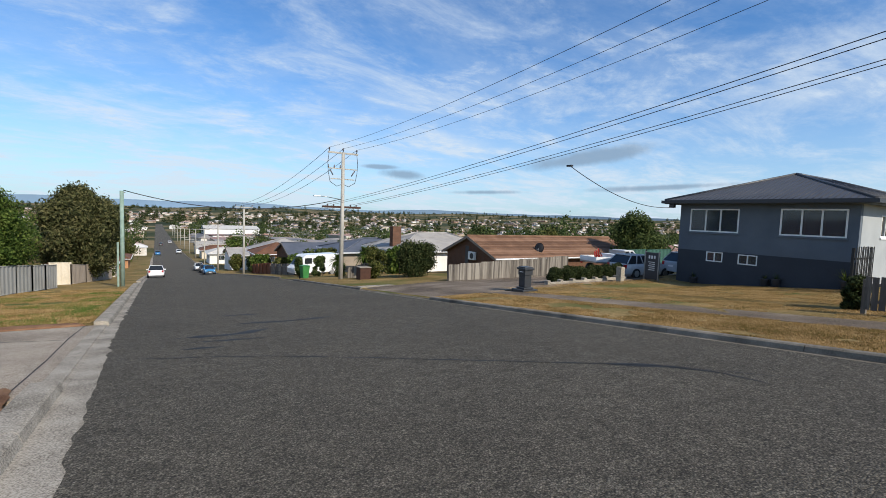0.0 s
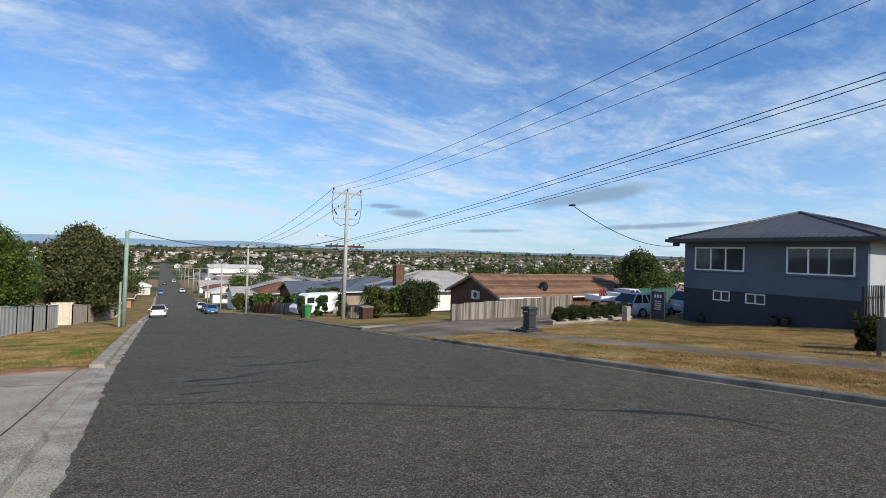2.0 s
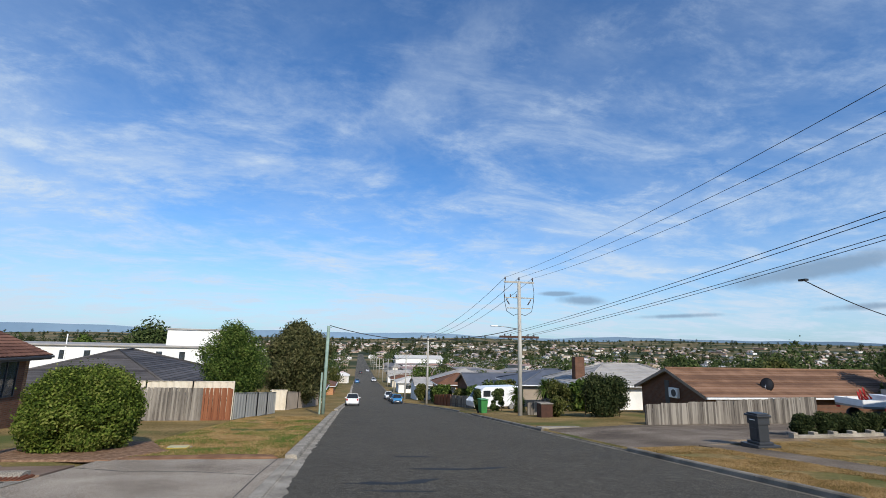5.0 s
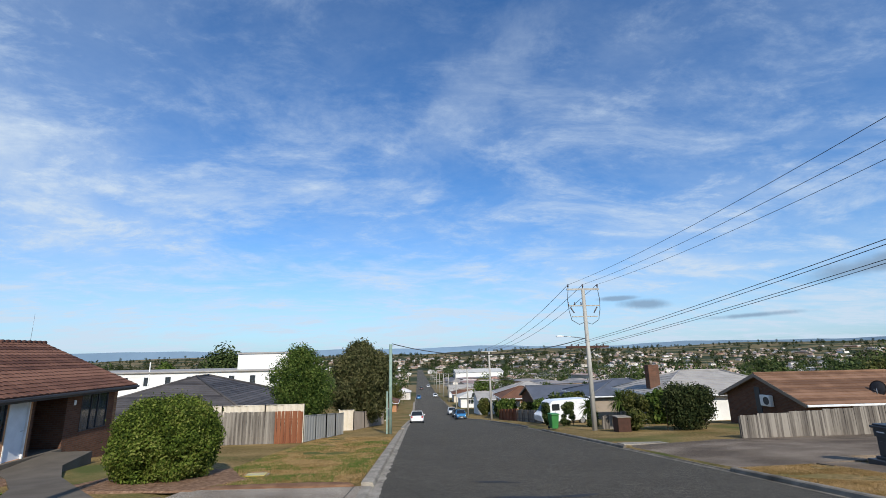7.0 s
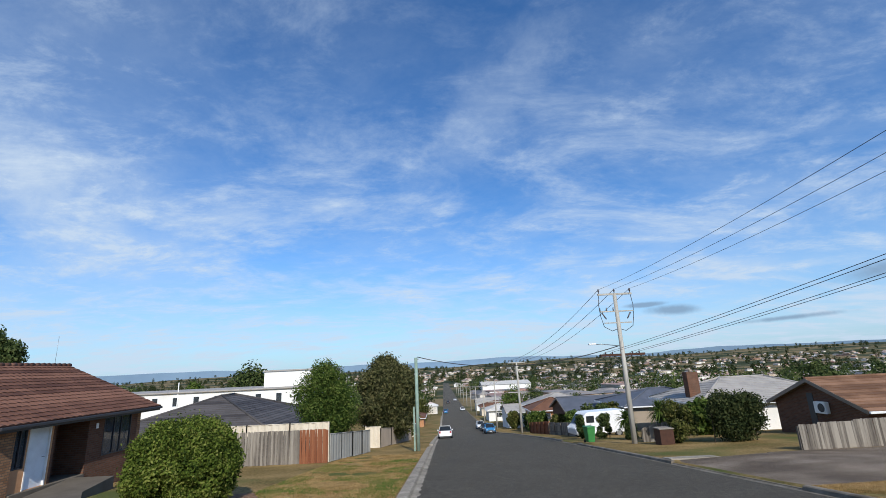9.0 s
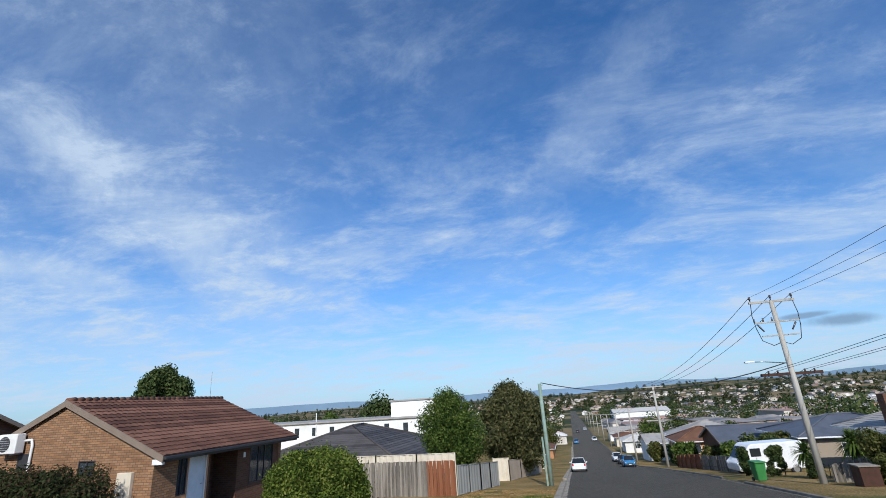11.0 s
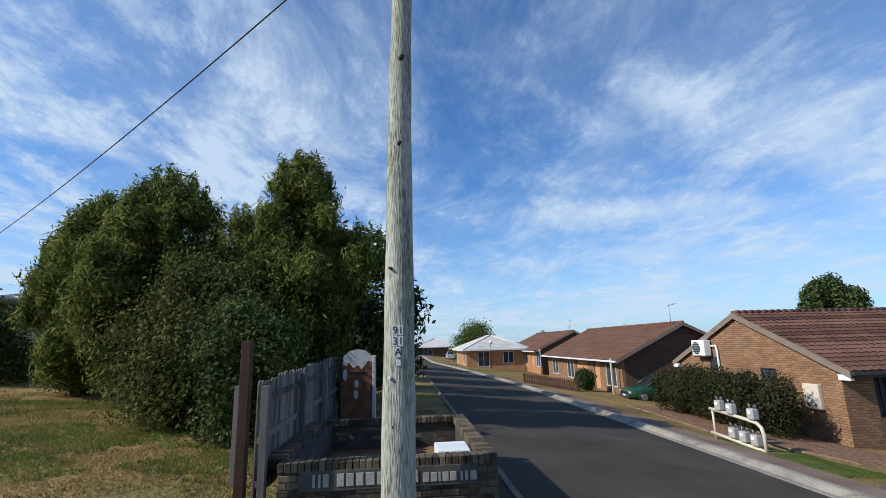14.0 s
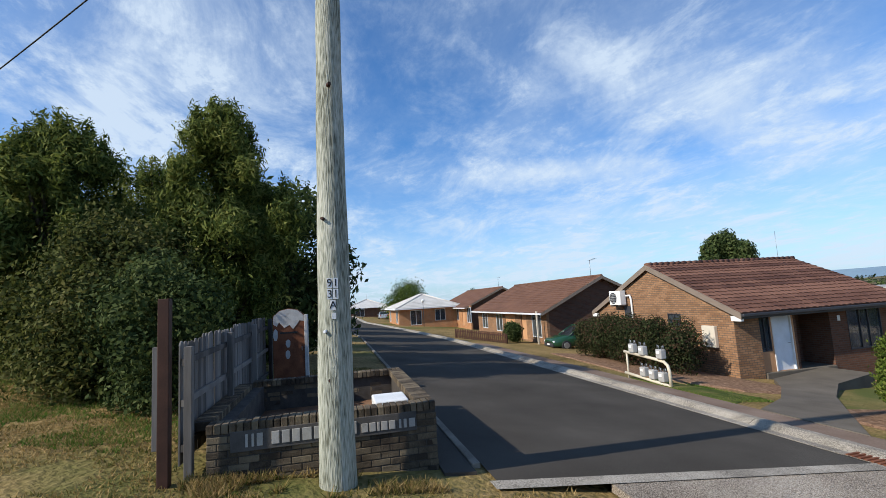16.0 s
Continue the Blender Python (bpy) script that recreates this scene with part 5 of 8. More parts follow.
def street_houses():
    spec = [
        ("weatherboard_house", 16.2, 108, 6.5, 9, -10.4, 2.6, 1.1, "white_wall", "roof_grey", "cream weatherboard house on stumps with a low grey roof", "gable"),
        ("brick_house", 18.0, 84, 7.5, 7, -8.2, 2.6, 1.6, "brick_orange", "tile_rust", "low house with a red-brown tiled hip roof", "hip"),
        ("grey_roofed_house", 21.5, 94, 11, 10, -9.0, 3.2, 2.0, "cream", "roof_grey", "house with a pale grey hip roof", "hip"),
        ("steel_roofed_house", 20.0, 68, 9, 8, -6.6, 2.4, 1.3, "brick_brown", "roof_blue", "house with a dark blue-grey steel roof", "gable"),
        ("steel_roofed_house", 25.5, 60, 11, 9, -5.9, 2.7, 1.5, "taupe", "roof_blue", "house with a slate-grey hip roof", "hip"),
        ("grey_roofed_house", 38, 86, 14, 9, -9.2, 2.8, 2.0, "brick_brown", "roof_grey", "house with a weathered grey roof", "hip"),
        ("weatherboard_house", 52, 108, 12, 8, -10.8, 2.6, 1.6, "white_wall", "roof_grey", "white house with a grey gable roof", "gable"),
        ("weatherboard_house", 16.5, 140, 9, 9, -13.0, 2.7, 1.6, "white_wall", "roof_pale", "white house with a pale roof", "hip"),
        ("brick_house", 17.0, 165, 10, 9, -14.2, 2.7, 1.6, "cream", "tile_rust", "cream house with a red roof", "hip"),
        ("weatherboard_house", 18.0, 196, 11, 9, -15.4, 2.8, 1.7, "white_wall", "roof_grey", "white house beside the street", "gable"),
        ("brick_house", -9.5, 92, 8, 9, -10.0, 2.7, 1.6, "cream", "tile_rust", "cream house with a terracotta roof", "hip"),
        ("brick_house", -10.5, 132, 10, 10, -13.2, 2.7, 1.7, "brick_orange", "tile_rust", "orange brick house with a tiled roof", "hip"),
        ("weatherboard_house", 44, 132, 12, 9, -12.9, 2.8, 1.7, "white_wall", "tile_rust", "white house with a rust-red roof", "hip"),
        ("brick_house", 62, 70, 13, 9, -7.6, 2.6, 1.6, "brick_brown", "tile_brown", "brick house with a brown roof", "hip"),
    ]
    for name, x, y, lx, ly, z, wh, rise, mw, mr, label, kind in spec:
        if kind == "hip":
            hip_house(name, x, y, lx, ly, z, wh, rise, M[mw], M[mr], label, courses=False, holes={"west": [(-2.4, -0.8, 0.9, 2.1), (0.8, 2.4, 0.9, 2.1)], "south": [(-2.6, -1.0, 0.9, 2.1), (0.8, 2.4, 0.9, 2.1)]}, group="houses along the street")
        else:
            gable_unit(name, x, y, lx, ly, z, wh, rise, M[mw], M[mr], label, courses=False, windows=[(-2.4, -0.8, 0.9, 2.1), (0.8, 2.4, 0.9, 2.1)], group="houses along the street")


street_houses()
hip_house("weatherboard_house", -30.5, -18.2, 10.0, 8.5, 1.3, 2.75, 1.3, M["cream"], M["roof_pale"], "cream weatherboard house with a pale ribbed steel roof behind trees", over=0.55, holes={"east": [(-2.0, -0.6, 0.6, 1.9, W), (1.6, 2.6, 0.0, 2.05)], "north": [(-1.0, 1.0, 0.6, 1.9, W)]}, courses=False)

# ---- trees and shrubs ----
M["leaf_dark"] = leaf_material("leaf_dark", [(0.022, 0.038, 0.013), (0.05, 0.075, 0.023), (0.085, 0.115, 0.036), (0.14, 0.165, 0.06)])
M["leaf_deep"] = leaf_material("leaf_deep", [(0.014, 0.024, 0.009), (0.03, 0.043, 0.015), (0.052, 0.068, 0.024), (0.09, 0.1, 0.04)])
M["leaf_grey"] = leaf_material("leaf_grey", [(0.045, 0.065, 0.015), (0.1, 0.13, 0.027), (0.17, 0.2, 0.045), (0.27, 0.28, 0.08)])
M["leaf_green"] = leaf_material("leaf_green", [(0.03, 0.055, 0.012), (0.06, 0.1, 0.02), (0.1, 0.15, 0.03), (0.16, 0.2, 0.05)])
M["leaf_bright"] = leaf_material("leaf_bright", [(0.035, 0.055, 0.01), (0.08, 0.12, 0.018), (0.14, 0.19, 0.03), (0.24, 0.26, 0.065)])
M["leaf_olive"] = leaf_material("leaf_olive", [(0.03, 0.04, 0.012), (0.07, 0.085, 0.022), (0.12, 0.13, 0.035), (0.18, 0.17, 0.06)])
M["leaf_maroon"] = leaf_material("leaf_maroon", [(0.018, 0.02, 0.01), (0.035, 0.05, 0.018), (0.06, 0.075, 0.03), (0.1, 0.05, 0.035)])
M["leaf_cypress"] = leaf_material("leaf_cypress", [(0.03, 0.036, 0.014), (0.07, 0.078, 0.03), (0.12, 0.12, 0.048), (0.18, 0.165, 0.075)])


def clumps(rng, n, r, h0, h1, squeeze=0.34, lean=0.0, top=0.35, bulge=1.0):
    """Clump centres for a crown of radius r between the heights h0 and h1."""
    out = []
    for i in range(n):
        t = (i + rng.random()) / n
        env = (math.sin(math.pi * min(1, t * (1 - top * 0.5) + top * 0.35)) ** 0.7) * r * bulge
        a = rng.random() * math.tau
        q = math.sqrt(rng.random()) * env * 0.8
        s = r * squeeze * (0.7 + 0.6 * rng.random())
        out.append((math.cos(a) * q + lean * t, math.sin(a) * q, h0 + (h1 - h0) * t, s, s, s * (0.8 + 0.5 * rng.random())))
    return out


def tree(name, at, label, r, h0, h1, mat, count, size, seed, n=26, shape=1.8, droop=0.3, trunk=0.16, trunk_mat=None, group="", category="tree", squeeze=0.34, top=0.35, lean=0.0, limbs=7, fill=0.5, ragged=0.14, shoots=0):
    rng = random.Random(seed)
    root = thing(name, at, label, category, group)
    cl = clumps(rng, n, r, h0, h1, squeeze, lean, top)
    for c in rng.sample(cl, min(shoots, len(cl))):
        k = rng.uniform(0.7, 1.3)
        out = 1.0 + 0.25 * rng.random()
        cl.append((c[0] * out, c[1] * out, c[2] + c[5] * 0.9, 0.17 * k, 0.17 * k, 0.5 * k))
    bm = bmesh.new()
    th = h0 + (h1 - h0) * 0.62
    pts = [(0, 0, -0.3), (0.05, 0.02, th * 0.3), (-0.04, 0.05, th * 0.65), (lean * 0.5, 0, th)]
    tube(bm, pts, [trunk * 1.25, trunk, trunk * 0.75, trunk * 0.35], 9)
    part("trunk", bm, trunk_mat or M["bark"], root)
    for c in rng.sample(cl, min(limbs, len(cl))):
        z0 = max(0.15, c[2] * 0.45)
        mid = (c[0] * 0.5, c[1] * 0.5, (z0 + c[2]) / 2 + 0.1)
        part("limb", tubed([(0, 0, z0), mid, c[:3]], [trunk * 0.5, trunk * 0.32, trunk * 0.1], 6), trunk_mat or M["bark"], root)
    leaves("crown", mat, root, cl, count, size, shape, seed, droop, fill, ragged)
    return root


# the row of wattles beside the lawn, with a lighter shrub before them
for i, (x, y, r, h, cnt) in enumerate(((-15.0, 1.0, 2.5, 7.6, 90000), (-14.6, -3.0, 2.5, 6.4, 85000), (-16.4, -6.1, 2.4, 6.1, 80000), (-18.5, -2.0, 3.0, 6.7, 40000))):
    tree("wattle_tree", (x, y, land(x, y)), "tall bushy tree with narrow grey-green leaves down to the lawn", r, 0.5, h, M["leaf_grey"], cnt, 0.048, 40 + i, n=120, shape=4.2, droop=0.9, trunk=0.2, group="trees beside the lawn", squeeze=0.19, top=0.12, limbs=10, fill=0.8, ragged=0.2, shoots=70)
for i, (x, y, r, h) in enumerate(((-24.0, 0.4, 2.6, 7.4), (-30.5, 0.0, 2.8, 7.2), (-37.5, -0.6, 2.8, 7.6), (-45.0, -2.0, 3.0, 7.5))):
    tree("wattle_tree", (x, y, land(x, y)), "dark bushy tree beside the lane", r, 0.6, h, M["leaf_grey"], 16000, 0.12, 60 + i, n=50, shape=2.6, droop=0.5, trunk=0.18, group="trees beside the lawn", squeeze=0.26, fill=0.8, ragged=0.25)
tree("garden_shrub", (-12.4, -0.9, land(-12.4, -0.9)), "olive-green leafy shrub in front of taller trees", 1.9, 0.25, 3.6, M["leaf_olive"], 34000, 0.055, 51, ragged=0.25, n=40, shape=1.9, droop=0.4, trunk=0.06, category="shrub", squeeze=0.36)
tree("garden_shrub", (-10.9, 0.6, land(-10.9, 0.6)), "dark leafy shrub beside the paling fence", 1.5, 0.2, 2.6, M["leaf_dark"], 18000, 0.055, 52, n=18, shape=1.9, droop=0.4, trunk=0.05, category="shrub", squeeze=0.36)
tree("wattle_tree", (-19.5, 2.4, land(-19.5, 2.4)), "dark tree behind the letterboxes", 2.6, 0.3, 6.4, M["leaf_dark"], 12000, 0.11, 53, n=30, shape=2.6, droop=0.5, group="trees beside the lawn")
# round clipped shrub on the mulch
rng0 = random.Random(5)
root = thing("round_shrub", (-7.5, 16.9, land(-7.5, 16.9)), "round bright green leafy shrub on bark mulch", "shrub")
cl = [(0, 0, 1.25, 1.22, 1.22, 1.12)]
for i in range(110):
    t = (i + 0.5) / 110
    z = 0.22 + 2.05 * t
    a = i * 2.39996 + rng0.uniform(-0.2, 0.2)
    q = 1.26 * math.sqrt(max(0.03, 1 - ((z - 1.15) / 1.25) ** 2)) * rng0.uniform(0.9, 1.06)
    k = rng0.uniform(0.22, 0.34)
    cl.append((math.cos(a) * q, math.sin(a) * q, z, k, k, k))
leaves("crown", M["leaf_bright"], root, cl, 80000, 0.045, 1.8, 6, 0.3, 0.35, 0.16)
for i in range(7):
    a = i * 0.9
    part("stem", tubed([(math.cos(a) * 0.12, math.sin(a) * 0.12, -0.1), (math.cos(a) * 0.4, math.sin(a) * 0.4, 0.5), (math.cos(a) * 0.9, math.sin(a) * 0.9, 1.3)], [0.035, 0.025, 0.012], 6), M["bark"], root)


def hedge(name, x0, x1, y0, y1, z, h, mat, count, size, seed, label, group=""):
    rng = random.Random(seed)
    root = thing(name, ((x0 + x1) / 2, (y0 + y1) / 2, z), label, "hedge", group)
    a, b = (x1 - x0) / 2, (y1 - y0) / 2
    cs = []
    n = max(22, int((x1 - x0) * (y1 - y0) * h * 3.4))
    s = min(b, h / 2, a) * 0.55
    for i in range(n):
        cs.append((rng.uniform(-a + s, a - s), rng.uniform(-b + s, b - s), rng.uniform(s * 0.8, h - s * rng.uniform(0.75, 1.0)), s, s, s))
    leaves("foliage", mat, root, cs, count, size, 1.7, seed, 0.2, 0.4)
    for i in range(max(2, int((x1 - x0) / 0.8))):
        x = -a + 0.3 + i * 0.8
        part("stem", tubed([(x, 0, -0.15), (x + 0.1, 0.05, h * 0.6)], [0.03, 0.012], 5), M["bark"], root)
    return root


hedge("clipped_hedge", -23.2, -14.9, 15.9, 17.8, -1.6, 2.2, M["leaf_maroon"], 70000, 0.055, 71, "dark green clipped hedge with reddish tips beside the brick wall")
for i in range(6):
    x = 17.3 + i * 1.06
    hedge("box_hedge", x, x + 1.12, 16.9 + 0.05 * i, 17.75 + 0.05 * i, land(x, 17.2) + 0.15, 0.84 + 0.06 * (i % 2), M["leaf_deep"], 6500, 0.05, 80 + i, "small clipped green shrub in a low row", "row of clipped shrubs")
hedge("tall_hedge", 14.9, 18.3, 29.3, 31.4, -2.95, 2.75, M["leaf_deep"], 18000, 0.085, 91, "tall rounded green hedge beside the driveway")
tree("garden_shrub", (14.0, 31.8, -3.1), "olive leafy shrub beside the hedge", 1.15, 0.3, 2.1, M["leaf_olive"], 6000, 0.08, 92, n=14, trunk=0.05, category="shrub")
hedge("clipped_hedge", 11.6, 12.9, 40.2, 41.0, -4.05, 1.85, M["leaf_dark"], 5000, 0.07, 93, "dark clipped hedge block in front of the white van")
hedge("clipped_hedge", 10.5, 11.3, 41.5, 42.3, -4.2, 1.85, M["leaf_dark"], 4000, 0.07, 94, "dark clipped hedge block in front of the white van")
hedge("clipped_hedge", 12.6, 13.5, 36.6, 37.5, -3.7, 1.3, M["leaf_dark"], 4000, 0.07, 95, "dark clipped hedge block beside the pole")
tree("garden_tree", (-8.7, 38.0, -3.75), "dense fresh green garden tree behind the fence", 2.55, 0.7, 5.75, M["leaf_green"], 36000, 0.085, 101, n=60, trunk=0.14, squeeze=0.32, top=0.25)
tree("cypress_tree", (-5.6, 51.5, -5.25), "large dark olive cypress with drooping sprays", 3.9, 0.8, 7.7, M["leaf_cypress"], 90000, 0.11, 102, n=110, shape=2.8, droop=0.8, trunk=0.35, squeeze=0.2, top=0.05, fill=0.6, ragged=0.22)
tree("gum_tree", (-42.7, 46.4, -4.6), "broad-crowned dark gum tree behind the unit", 3.3, 5.0, 11.3, M["leaf_dark"], 26000, 0.17, 103, n=40, trunk=0.3, squeeze=0.3)
tree("garden_tree", (39.5, 28.0, -2.8), "round green tree behind the grey house", 2.6, 0.8, 4.9, M["leaf_dark"], 14000, 0.13, 104, n=34, trunk=0.16)
tree("garden_tree", (-82.0, 16.5, -1.6), "spreading garden tree beside the lane", 4.2, 1.8, 6.0, M["leaf_green"], 9000, 0.16, 105, n=28, trunk=0.16)
tree("garden_tree", (-75.0, 27.0, -2.6), "dark tree behind the unit roofs", 2.4, 1.2, 5.4, M["leaf_dark"], 5000, 0.2, 106, n=20)
tree("garden_tree", (-63.0, 34.0, -3.0), "dark tree behind the unit roofs", 2.2, 1.2, 5.8, M["leaf_dark"], 5000, 0.2, 107, n=20)
tree("garden_tree", (-58.0, 112.0, -11.5), "round tree beyond the white building", 5.0, 3.0, 11.0, M["leaf_green"], 6000, 0.4, 108, n=22)
tree("garden_tree", (-50.0, 128.0, -12.5), "broad dark tree beyond the white building", 8.0, 4.0, 14.0, M["leaf_dark"], 8000, 0.5, 109, n=26)
tree("garden_shrub", (-19.5, -11.5, land(-19.5, -11.5)), "dark flowering shrub at the lawn's edge", 2.0, 0.2, 2.6, M["leaf_dark"], 8000, 0.09, 110, n=20, category="shrub", trunk=0.06)
hedge("box_hedge", -33.6, -31.8, 16.0, 17.4, -1.6, 1.5, M["leaf_dark"], 6000, 0.08, 111, "round dark shrub in front of the porch")
for i, (x, y, r, h) in enumerate(((14.5, 58, 1.6, 2.2), (17.5, 62, 1.8, 2.4), (14.8, 66, 1.4, 1.9), (16.0, 118, 4.0, 7.5), (22.0, 126, 4.5, 8.0), (-6.5, 84, 1.8, 4.2), (-7.0, 104, 2.2, 5.0), (-8.0, 118, 2.6, 5.5), (-7.0, 150, 3.0, 6.0), (14, 78, 1.6, 2.6), (30, 64, 2.2, 4.0), (33, 74, 2.6, 4.5), (18.5, 37.5, 1.5, 2.2), (44, 58, 3.2, 6.0), (52, 92, 4.0, 7.0), (-9, 74, 2.6, 5.0), (16, 52, 1.3, 2.4), (18.5, 56.5, 1.5, 2.8), (14, 73, 1.4, 2.4), (15.2, 90, 1.6, 3.0), (13.6, 99, 1.6, 3.2), (25, 77, 2.2, 4.2), (29, 83, 2.6, 5.0), (34, 56, 2.2, 4.2), (38, 64, 2.6, 5.0), (37.5, 49, 2.2, 4.6), (47, 47, 2.6, 5.0), (25, 106, 2.8, 5.5), (30, 114, 3.0, 6.0), (44, 74, 2.6, 5.0), (54, 82, 3.0, 5.5), (58, 58, 3.0, 5.5), (70, 88, 3.4, 6.5), (66, 110, 3.4, 6.5))):
    tree("garden_tree", (x, y, land(x, y)), "leafy green garden tree beside a house", r, 0.4, h, M[("leaf_green", "leaf_dark", "leaf_olive")[i % 3]], 3500, 0.16 + 0.02 * r, 200 + i, n=18, group="garden trees down the hill", limbs=4)


def cabbage_tree(x, y, z, h, r, seed):
    rng = random.Random(seed)
    root = thing("cabbage_tree", (x, y, z), "cabbage tree with a spiky head of strap leaves", "tree", "cabbage trees")
    part("trunk", tubed([(0, 0, -0.2), (0.05, 0, h * 0.5), (0, 0.05, h)], [0.13, 0.11, 0.09], 8), M["bark"], root)
    bm = bmesh.new()
    for i in range(190):
        a, e = rng.random() * math.tau, rng.uniform(-0.9, 1.35)
        d, L = Vector((math.cos(a) * math.cos(e), math.sin(a) * math.cos(e), math.sin(e))), r * rng.uniform(0.75, 1.1)
        s = d.cross(Vector((0, 0, 1)))
        s = (s if s.length > 0.05 else Vector((1, 0, 0))).normalized() * 0.035
        p0, p1, p2 = Vector((0, 0, h)), Vector((0, 0, h)) + d * L * 0.55, Vector((0, 0, h)) + d * L + Vector((0, 0, -0.3 * L))
        q = [bm.verts.new(v) for v in (p0 - s, p0 + s, p1 + s * 1.3, p1 - s * 1.3, p2)]
        bm.faces.new((q[0], q[1], q[2], q[3]))
        bm.faces.new((q[3], q[2], q[4]))
    part("leaf_head", bm, M["leaf_green"], root)


cabbage_tree(14.3, 34.8, -3.4, 1.75, 1.15, 1)
cabbage_tree(13.3, 38.4, -3.8, 1.35, 1.0, 2)
cabbage_tree(15.2, 36.2, -3.5, 1.5, 1.05, 3)


def far_woods():
    """Trees scattered over the valley and the hills, too many to count."""
    rng = np.random.default_rng(9)
    cs = []
    while len(cs) < 2700:
        az, d = radians(rng.uniform(-40, 78)), 150 + 3000 * rng.random() ** 1.7
        x, y = d * math.sin(az), d * math.cos(az)
        if -8 < x < 18 and y < 900:
            continue
        if 8 < x < 64 and 100 < y < 352:
            continue
        n = noise.noise(Vector((x / 160, y / 160, 2.0)))
        if n < -0.05 and rng.random() < 0.75:
            continue
        s = rng.uniform(1.9, 5.2) * (1.35 if d > 900 else 1.0)
        k = rng.uniform(0.9, 1.6)
        cs.append((x, y, land(x, y) + s * k * 0.85, s, s, s * k))
    near = [c for c in cs if math.hypot(c[0], c[1]) < 650]
    far = [c for c in cs if math.hypot(c[0], c[1]) >= 650]
    a = leaves("valley_trees", M["leaf_dark"], None, near, 190000, 0.62, 1.5, 21, 0.2, 0.5)
    tagged(a, "scattered dark gums and garden trees among the houses", "trees", kind="stuff")
    b = leaves("hill_trees", M["leaf_deep"], None, far, 150000, 1.7, 1.4, 22, 0.1, 0.5)
    tagged(b, "dark woods on the distant hills", "trees", kind="stuff")


far_woods()


def far_town():
    """The suburb across the valley: small houses with walls and pitched roofs, too many to count."""
    rng = random.Random(14)
    walls, roofs = bmesh.new(), bmesh.new()
    n = 0
    while n < 1300:
        az, d = radians(rng.uniform(-14, 74)), 170 + 1900 * rng.random() ** 1.4
        x, y = d * math.sin(az), d * math.cos(az)
        if -9 < x < 20 and y < 900:
            continue
        n += 1
        w, l, h, r = rng.uniform(5, 8), rng.uniform(9, 16), rng.uniform(2.6, 3.4), rng.uniform(1.2, 2.2)
        if rng.random() < 0.07:
            w, l, h, r = w * 2, l * 2.6, 5.0, 0.5
        m = Matrix.Translation((x, y, land(x, y))) @ Matrix.Rotation(rng.choice((0, 0.3, 1.57, 1.9)), 4, "Z")
        box(walls, -l / 2, l / 2, -w / 2, w / 2, -1.5, h, m=m)
        v = [roofs.verts.new(m @ Vector(p)) for p in ((-l / 2 - 0.4, -w / 2 - 0.4, h), (l / 2 + 0.4, -w / 2 - 0.4, h), (l / 2 + 0.4, w / 2 + 0.4, h), (-l / 2 - 0.4, w / 2 + 0.4, h), (-l / 2 + w * 0.4, 0, h + r), (l / 2 - w * 0.4, 0, h + r))]
        for f in ((0, 1, 5, 4), (1, 2, 5), (2, 3, 4, 5), (3, 0, 4), (3, 2, 1, 0)):
            roofs.faces.new([v[i] for i in f])
    M["town_wall"] = material("town_wall", [(0.22, 0.13, 0.09), (0.4, 0.31, 0.23), (0.52, 0.47, 0.4), (0.72, 0.7, 0.66)], rough=0.8, scale=0.1, fine=2, bump=0, island=True)
    M["town_roof"] = material("town_roof", [(0.13, 0.13, 0.14), (0.28, 0.26, 0.24), (0.3, 0.15, 0.105), (0.62, 0.6, 0.57)], rough=0.7, scale=0.1, fine=2, bump=0, island=True)
    town = tagged(link("far_suburb", walls, M["town_wall"]), "far suburb of small pale houses across the valley", "houses", kind="stuff")
    tagged(link("far_suburb_roofs", roofs, M["town_roof"], town), "grey, red and pale roofs", kind="stuff")


far_town()
wh = thing("warehouse", (43, 352, -20.0), "long low white warehouse in the valley", "building")
part("wall", boxed(-16, 18, -14, 14, -3, 8.2), M["white_wall"], wh)
part("roof", prism([(-14.5, 8.2), (14.5, 8.2), (0, 10.2)], "x", -16.5, 18.5), M["roof_pale"], wh)
part("door", boxed(-9, -4, -14.1, -14.004, -2, 4.5), M["sheet_grey"], wh)
part("door", boxed(4, 9, -14.1, -14.004, -2, 4.5), M["sheet_grey"], wh)
# blue base colour stands in for the haze over the far ranges
M["far_hill_hazed"] = material("far_hill_hazed", [(0.16, 0.24, 0.34), (0.2, 0.29, 0.4)], rough=1.0, scale=0.002, fine=0.02, bump=0, coords="World", spec=0.0)


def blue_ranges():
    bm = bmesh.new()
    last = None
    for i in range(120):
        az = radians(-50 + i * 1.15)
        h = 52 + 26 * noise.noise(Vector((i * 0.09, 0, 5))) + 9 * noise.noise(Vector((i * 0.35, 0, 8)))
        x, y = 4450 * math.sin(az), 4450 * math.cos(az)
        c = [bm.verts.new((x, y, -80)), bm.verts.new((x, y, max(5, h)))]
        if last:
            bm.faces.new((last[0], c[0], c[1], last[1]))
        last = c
    tagged(link("backdrop", bm, M["far_hill_hazed"]), "ranges on the horizon with haze painted in as blue", kind="structure")


blue_ranges()

